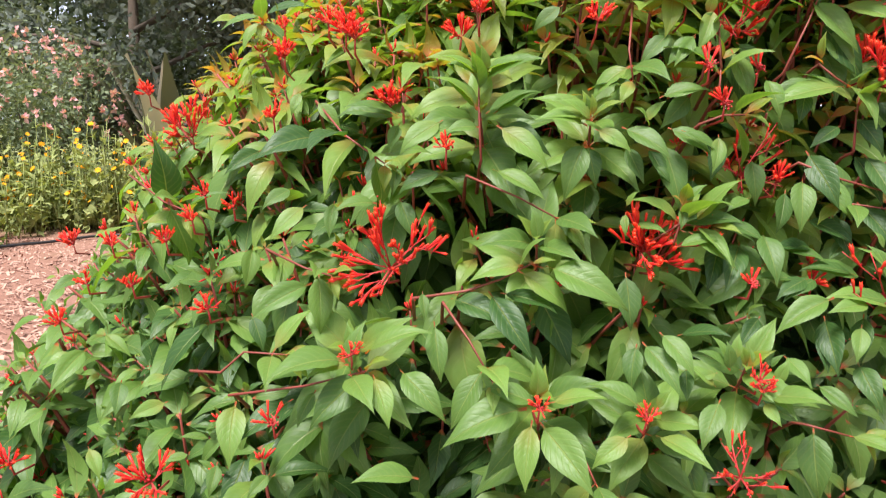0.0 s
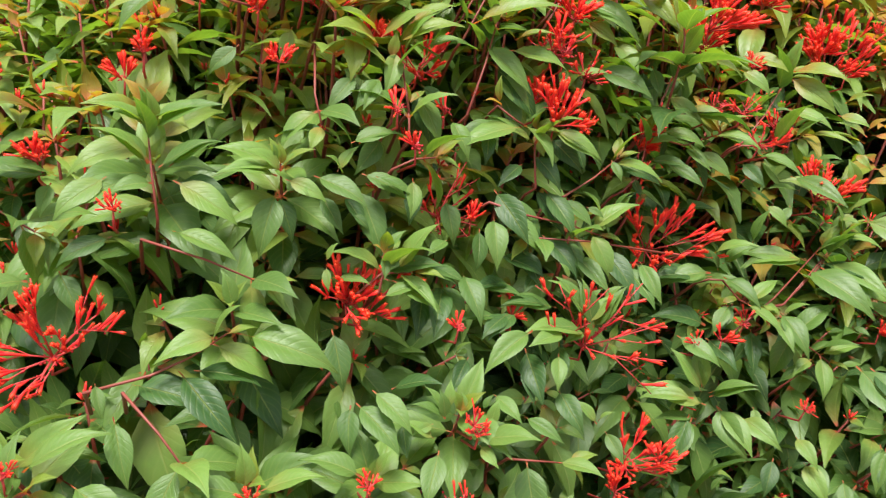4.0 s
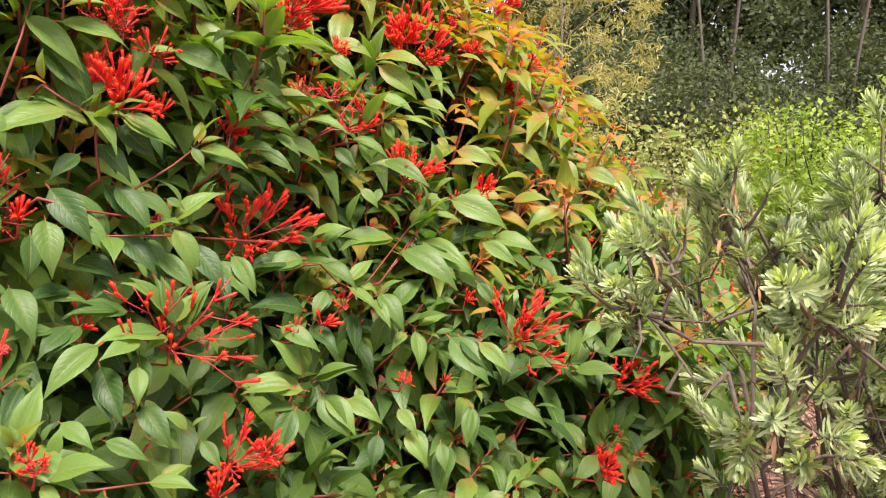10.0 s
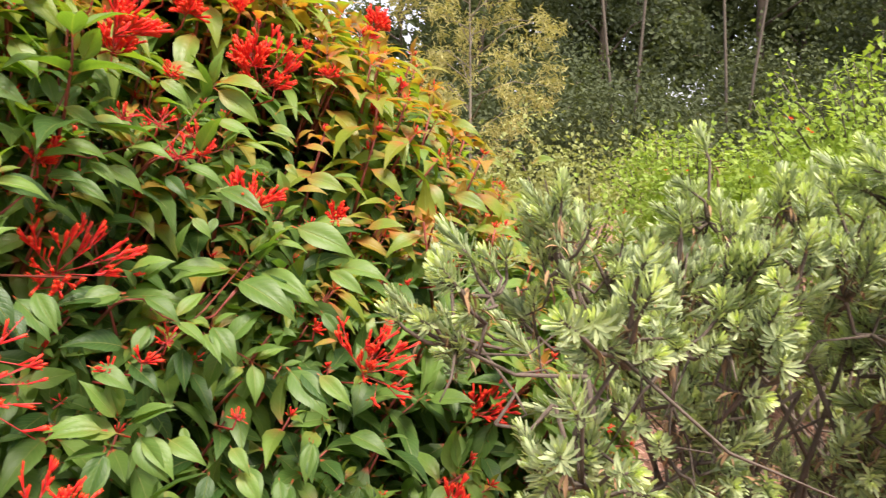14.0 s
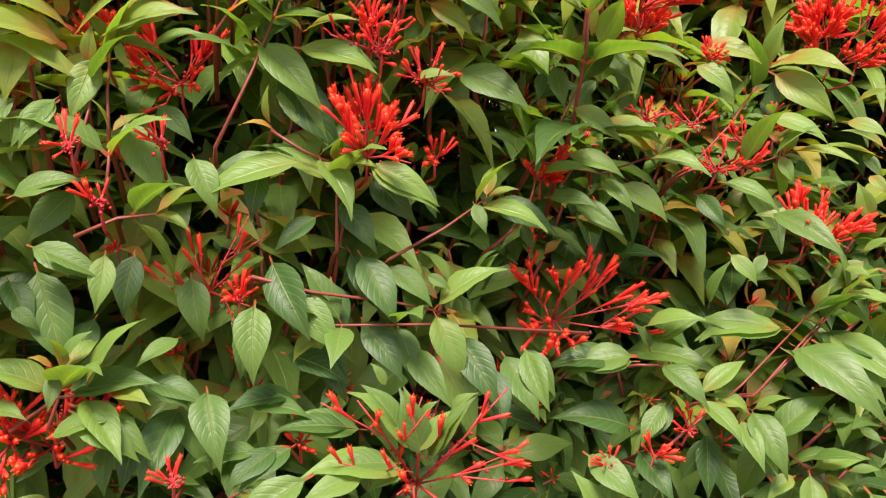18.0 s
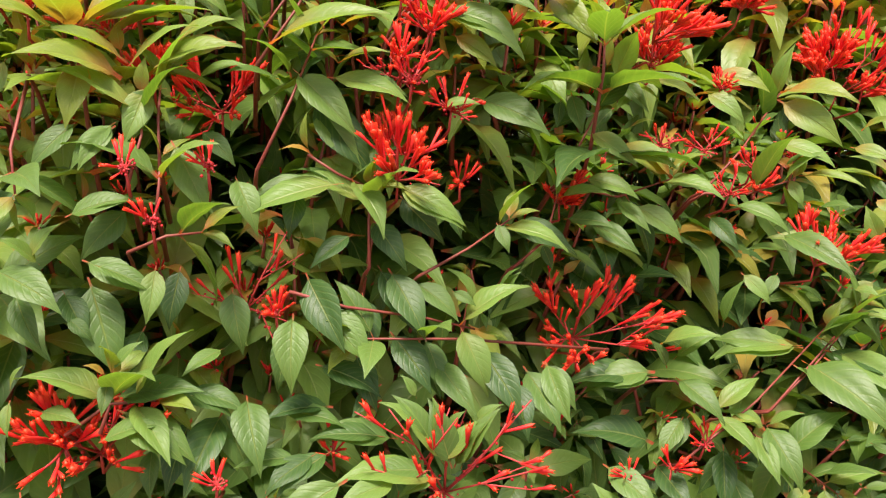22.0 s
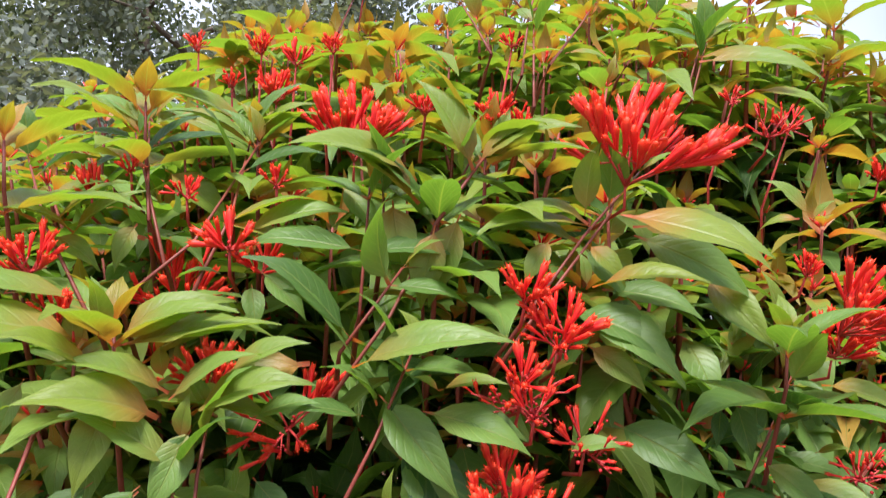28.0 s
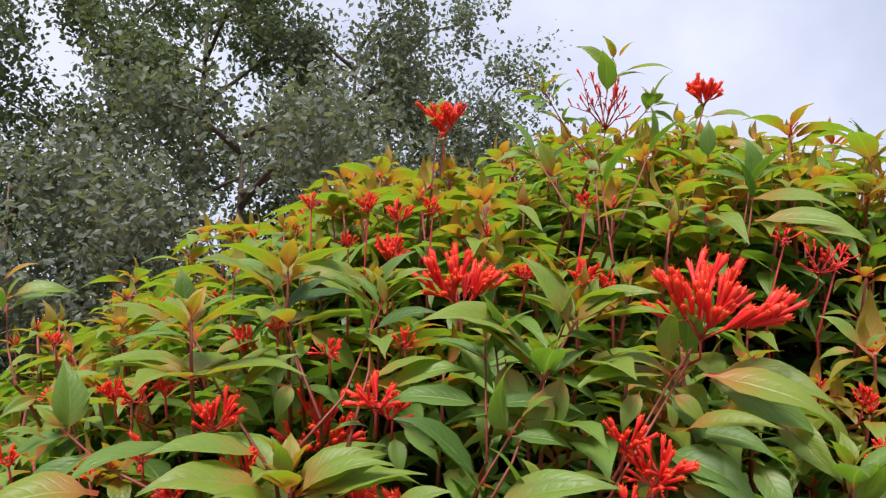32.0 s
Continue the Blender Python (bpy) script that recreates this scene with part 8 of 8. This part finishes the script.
def bush(name, foot, reach, material, label, seed, leaves=2500, size=0.05, category="shrub", group="", blooms=None, bloom_count=0, bloom_size=0.03, form=None, shoots=0):
    r = np.random.default_rng(seed)
    ob = base(name, foot, label, category, group)
    crown, flowers = Pile(), Pile()
    for i in range(10):
        a = 2 * math.pi * i / 10
        e = Vector((math.cos(a) * reach[0] * .6, math.sin(a) * reach[1] * .6, reach[2] * r.uniform(.9, 1.6)))
        v, f = tube([Vector((0, 0, -0.03)), e * .5 + Vector(r.normal(0, .05, 3)), e], [0.018, 0.012, 0.005], 5)
        put("branch", as_mesh("branch", v, f, BARK), ob)
        leaf_cloud(crown, e, tuple(x * .55 for x in reach), leaves // 14, size, r, 0.3, 0.1, form or QUAD)
    leaf_cloud(crown, (0, 0, reach[2]), reach, leaves * 4 // 14, size, r, 0.55, 0.1, form or QUAD)
    wands = Pile()
    for _ in range(shoots):
        u = Vector(r.normal(0, 1, 3)).normalized()
        a = Vector((u.x * reach[0] * .8, u.y * reach[1] * .8, reach[2] * (1.35 + .45 * abs(u.z))))
        e = a + Vector((u.x * .15 + r.normal(0, .06), u.y * .15 + r.normal(0, .06), r.uniform(.15, .38)))
        v, f = tube([a, a.lerp(e, .5) + Vector(r.normal(0, .015, 3)), e], [0.005, 0.004, 0.002], 4)
        wands.add(v, f)
        for k in range(16):
            d = Vector(r.normal(0, 1, 3)) + Vector((0, 0, .3))
            crown.add(moved((form or QUAD)[0], frame_of(d.normalized(), (0, 0, 1)), a.lerp(e, (k + 1) / 16), size * r.uniform(.7, 1.4)), (form or QUAD)[1], (form or QUAD)[2])
    if shoots:
        put("shoot_spray", wands.mesh("shoot_spray", BARK_DULL), ob, kind="stuff", label="thin upright green-brown shoots")
    for _ in range(bloom_count):
        u = Vector(r.normal(0, 1, 3)).normalized()
        p = Vector((u.x * reach[0], u.y * reach[1], reach[2] + abs(u.z) * reach[2] * 1.02)) * r.uniform(.9, 1.05)
        for k in range(6):
            d = Vector(r.normal(0, 1, 3)) + Vector((0, 0, .4))
            flowers.add(moved(QUAD[0], frame_of(d.normalized(), r.normal(0, 1, 3)), p, bloom_size * r.uniform(.6, 1.2)), QUAD[1], QUAD[2])
    put("crown", crown.mesh("crown", material, False), ob, kind="stuff")
    if bloom_count:
        put("blossoms", flowers.mesh("blossoms", blooms, False), ob, kind="stuff", label="small blossoms scattered over the crown")
    return ob


def bearing(yaw, dist, z=0.0, x0=0.25, y0=0.1):
    """A place by compass: degrees to the left of straight ahead, metres from where the walk begins."""
    return (x0 - math.sin(radians(yaw)) * dist, y0 + math.cos(radians(yaw)) * dist, z)


for i, (yaw, dist, wide) in enumerate(((-71, 3.9, .5), (-78, 4.2, .6), (-85, 3.8, .6), (-92, 4.0, .7), (-99, 3.7, .6), (-66, 5.2, .7), (-60, 6.2, .8), (-63, 4.3, .6), (-57, 5.0, .7), (-70, 4.6, .6), (-53, 6.5, .8))):
    bush("ground_cover", bearing(yaw, dist), (wide, wide * .8, 0.20), LIME if i % 3 == 0 else SAGE, "low tangled green ground cover on the mulch", 210 + i, 2600, 0.04, "plant", "low plants behind the shrubs")

# towards the east: bushes, a feathery tree and the dark wood
bush("green_shrub", bearing(-87, 4.6), (0.95, 0.85, 0.86), LIME, "bright green shrub with a few orange-red flowers", 41, 15000, 0.042, blooms=ORANGE, bloom_count=26, bloom_size=0.025, shoots=60)
bush("green_shrub", bearing(-75, 5.8), (1.0, 0.8, 0.62), LIME, "bright green leafy shrub in front of the wood", 42, 15000, 0.044, blooms=ORANGE, bloom_count=6, bloom_size=0.025, shoots=60)
bush("green_shrub", bearing(-99, 4.4), (0.9, 0.8, 0.85), LIME, "bright green shrub beside the mulch bed", 43, 8000, 0.042, blooms=ORANGE, bloom_count=14, bloom_size=0.025, shoots=40)
bush("sage_bush", bearing(-65, 7.5), (1.3, 1.0, 0.72), SAGE, "low grey-green bush on dry grass", 44, 4200, 0.05)
bush("sage_bush", bearing(-56, 9.5), (1.5, 1.1, 0.50), SAGE, "low pale green bush at the wood's edge", 45, 3200, 0.06)
bush("sage_bush", bearing(-49, 8.5), (1.2, 1.0, 0.42), SAGE, "low pale green bush on dry grass", 46, 2600, 0.06)
tree("feathery_tree", bearing(-56.5, 10.0), 4.4, 1.25, PALE_TREE, "thin feathery tree with sparse yellowish foliage", 47, 9000, 0.10, 0.025, 0.2, BARK_PALE, form=SLIM, limbs=34, spread=0.13)
for i in range(16):
    yaw = -114 + i * 4.1
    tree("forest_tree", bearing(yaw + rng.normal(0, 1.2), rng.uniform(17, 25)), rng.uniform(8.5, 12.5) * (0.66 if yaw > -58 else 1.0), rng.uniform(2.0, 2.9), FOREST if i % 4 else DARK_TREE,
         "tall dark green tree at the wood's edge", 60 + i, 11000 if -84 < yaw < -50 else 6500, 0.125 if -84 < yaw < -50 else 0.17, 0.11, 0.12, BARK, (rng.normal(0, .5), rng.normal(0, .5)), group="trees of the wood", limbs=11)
for i in range(13):
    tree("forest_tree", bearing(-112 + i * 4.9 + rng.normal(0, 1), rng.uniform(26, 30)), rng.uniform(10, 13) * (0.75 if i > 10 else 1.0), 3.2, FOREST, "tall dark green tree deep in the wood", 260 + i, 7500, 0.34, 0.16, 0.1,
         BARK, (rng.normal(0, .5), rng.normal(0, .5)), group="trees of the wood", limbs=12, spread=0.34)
for i in range(14):
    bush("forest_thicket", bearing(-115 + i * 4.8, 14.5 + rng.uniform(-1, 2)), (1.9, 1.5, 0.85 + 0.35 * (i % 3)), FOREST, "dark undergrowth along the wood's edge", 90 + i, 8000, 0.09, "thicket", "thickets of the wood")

for yaw, dist, tilt in ((-67.0, 14.0, -0.7), (-67.8, 14.0, 0.5), (-74.5, 14.5, -0.4), (-75.2, 14.3, 0.8)):
    foot = bearing(yaw, dist)
    pole = base("dead_trunk", foot, "dull brown bare leaning trunk at the wood's edge", "tree", "bare trunks")
    v, f = tube([(0, 0, -0.1), (0.1 * tilt, -0.2 * tilt, 2.2), (0.25 * tilt, -0.5 * tilt, 4.4), (0.3 * tilt, -0.7 * tilt, 6.4)], [0.030, 0.026, 0.022, 0.012], 7)
    put("trunk", as_mesh("trunk", v, f, BARK_DULL), pole)

# towards the north and west: trees behind the shrub, a bed of flowers and a spiky clump
tree("olive_tree", bearing(7, 12.0), 6.6, 2.7, OLIVE_TREE, "broad brownish-olive tree with dull small leaves", 120, 19000, 0.125, 0.16, 0.12, spread=0.32, limbs=14)
tree("olive_tree", bearing(22, 13.0), 5.6, 2.6, OLIVE_TREE, "broad grey-green tree with dull small leaves", 121, 13000, 0.13, 0.15, 0.12, spread=0.32, limbs=12)
for i, (yaw, dist, h) in enumerate(((2, 18, 11.5), (11, 17, 13.5), (19, 19, 12.5), (28, 17, 13.0), (-5, 19, 11.6), (-9, 20, 10.8), (-12.5, 20, 8.8), (38, 18, 12), (48, 18, 12), (58, 19, 11), (68, 18, 12))):
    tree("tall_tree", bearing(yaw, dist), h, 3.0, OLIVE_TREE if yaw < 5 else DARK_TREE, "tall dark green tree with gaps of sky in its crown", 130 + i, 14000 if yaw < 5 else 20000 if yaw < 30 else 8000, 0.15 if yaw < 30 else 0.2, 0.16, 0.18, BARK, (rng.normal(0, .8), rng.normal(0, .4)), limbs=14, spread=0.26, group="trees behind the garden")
for i in range(9):
    bush("back_thicket", bearing(10 + i * 6, 15.0 + rng.uniform(-1, 1)), (1.9, 1.3, 1.7), DARK_TREE, "dark undergrowth behind the flower bed", 150 + i, 7500, 0.095, "thicket", "thickets behind the garden")
bush("pink_shrub", bearing(29.0, 12.0), (1.45, 1.3, 1.18), GREY_BUSH, "grey-green shrub covered with small pink flowers", 170, 14000, 0.062, blooms=PINK, bloom_count=300, bloom_size=0.075)
bush("pink_shrub", bearing(37, 12.0), (1.4, 1.3, 1.15), GREY_BUSH, "grey-green shrub with pink flowers", 171, 4500, 0.09, blooms=PINK, bloom_count=120, bloom_size=0.065)


def flower_bed(foot, reach, count, seed):
    """Slender leafy stalks, each with a small yellow flower."""
    r = np.random.default_rng(seed)
    ob = base("yellow_flowers", foot, "bed of slender plants with small yellow daisy flowers", "flowers", kind="stuff")
    leaf, bloom, stalk = Pile(), Pile(), Pile()
    for _ in range(count):
        p = Vector((r.uniform(-1, 1) * reach[0], r.uniform(-1, 1) * reach[1], 0))
        h = (0.25 + 0.75 * r.uniform() ** 1.2) * reach[2] * (1 - 0.25 * p.y / reach[1])
        top = p + Vector((r.normal(0, .06), r.normal(0, .06), h))
        v, f = tube([p, p.lerp(top, .5) + Vector(r.normal(0, .015, 3)), top], [0.007, 0.006, 0.004], 4)
        stalk.add(v, f)
        for k in range(13):
            q = p.lerp(top, r.uniform(.1, .95))
            leaf.add(moved(QUAD[0], frame_of(Vector(r.normal(0, 1, 3)).normalized(), (0, 0, 1)), q, r.uniform(.07, .14)), QUAD[1], QUAD[2])
        if r.uniform() < 0.36:
            face = (Vector((r.normal(0, .5), -0.6 + r.normal(0, .4), 0.8))).normalized()
            side = face.orthogonal().normalized()
            over = face.cross(side)
            width = r.uniform(.025, .048)
            for k in range(8):
                a = 6.283 * k / 8
                bloom.add(moved(QUAD[0] * (1.3, 1, 1), frame_of(side * math.cos(a) + over * math.sin(a) + face * .2, face), top, width), QUAD[1], QUAD[2])
    put("stalks", stalk.mesh("stalks", SAGE), ob)
    put("leaves", leaf.mesh("leaves", SAGE, False), ob, kind="stuff")
    put("blossoms", bloom.mesh("blossoms", YELLOW, False), ob, kind="stuff")


flower_bed(bearing(24.5, 10.4), (1.7, 0.7, 1.15), 620, 180)
flower_bed(bearing(37, 10.0), (1.3, 0.7, 1.15), 160, 181)


def spear_clump(foot, height, count, seed):
    """A clump of long upright sword leaves, some of them bleached."""
    r = np.random.default_rng(seed)
    ob = base("spear_leaf_clump", foot, "clump of long dark sword-shaped leaves, some bleached pale", "plant")
    for i in range(count):
        a, lean = r.uniform(0, 6.28), abs(r.normal(0, .36)) + .05
        d = Vector((math.cos(a) * math.sin(lean), math.sin(a) * math.sin(lean), math.cos(lean)))
        v, f, uv = blade(8, 2, 0.062, 0.5, 0.06 + .35 * lean * r.uniform(), shape=-0.1, seed=i)
        me = as_mesh("sword_leaf", moved(v, frame_of(d, Vector((-math.cos(a), -math.sin(a), .6))), (r.normal(0, .1), r.normal(0, .1), 0), height * r.uniform(.6, 1.05)), f, BLADE_PALE if r.uniform() < .35 else BLADE, uv, 0.0)
        put("sword_leaf", me, ob)


spear_clump(bearing(20.0, 11.4), 2.35, 34, 190)


def hose():
    pts = [Vector(p) for p in ((-6.2, 6.6, 0.02), (-5.3, 7.2, 0.02), (-4.5, 7.72, 0.02), (-4.1, 8.1, 0.02), (-3.85, 8.5, 0.02), (-3.3, 8.72, 0.02), (-2.6, 8.6, 0.02), (-1.8, 8.35, 0.02))]
    v, f = tube(pts, [0.015] * 8, 8)
    put("drip_hose", as_mesh("drip_hose", v, f, HOSE), label="thin black irrigation hose lying on the mulch", category="hose")


hose()
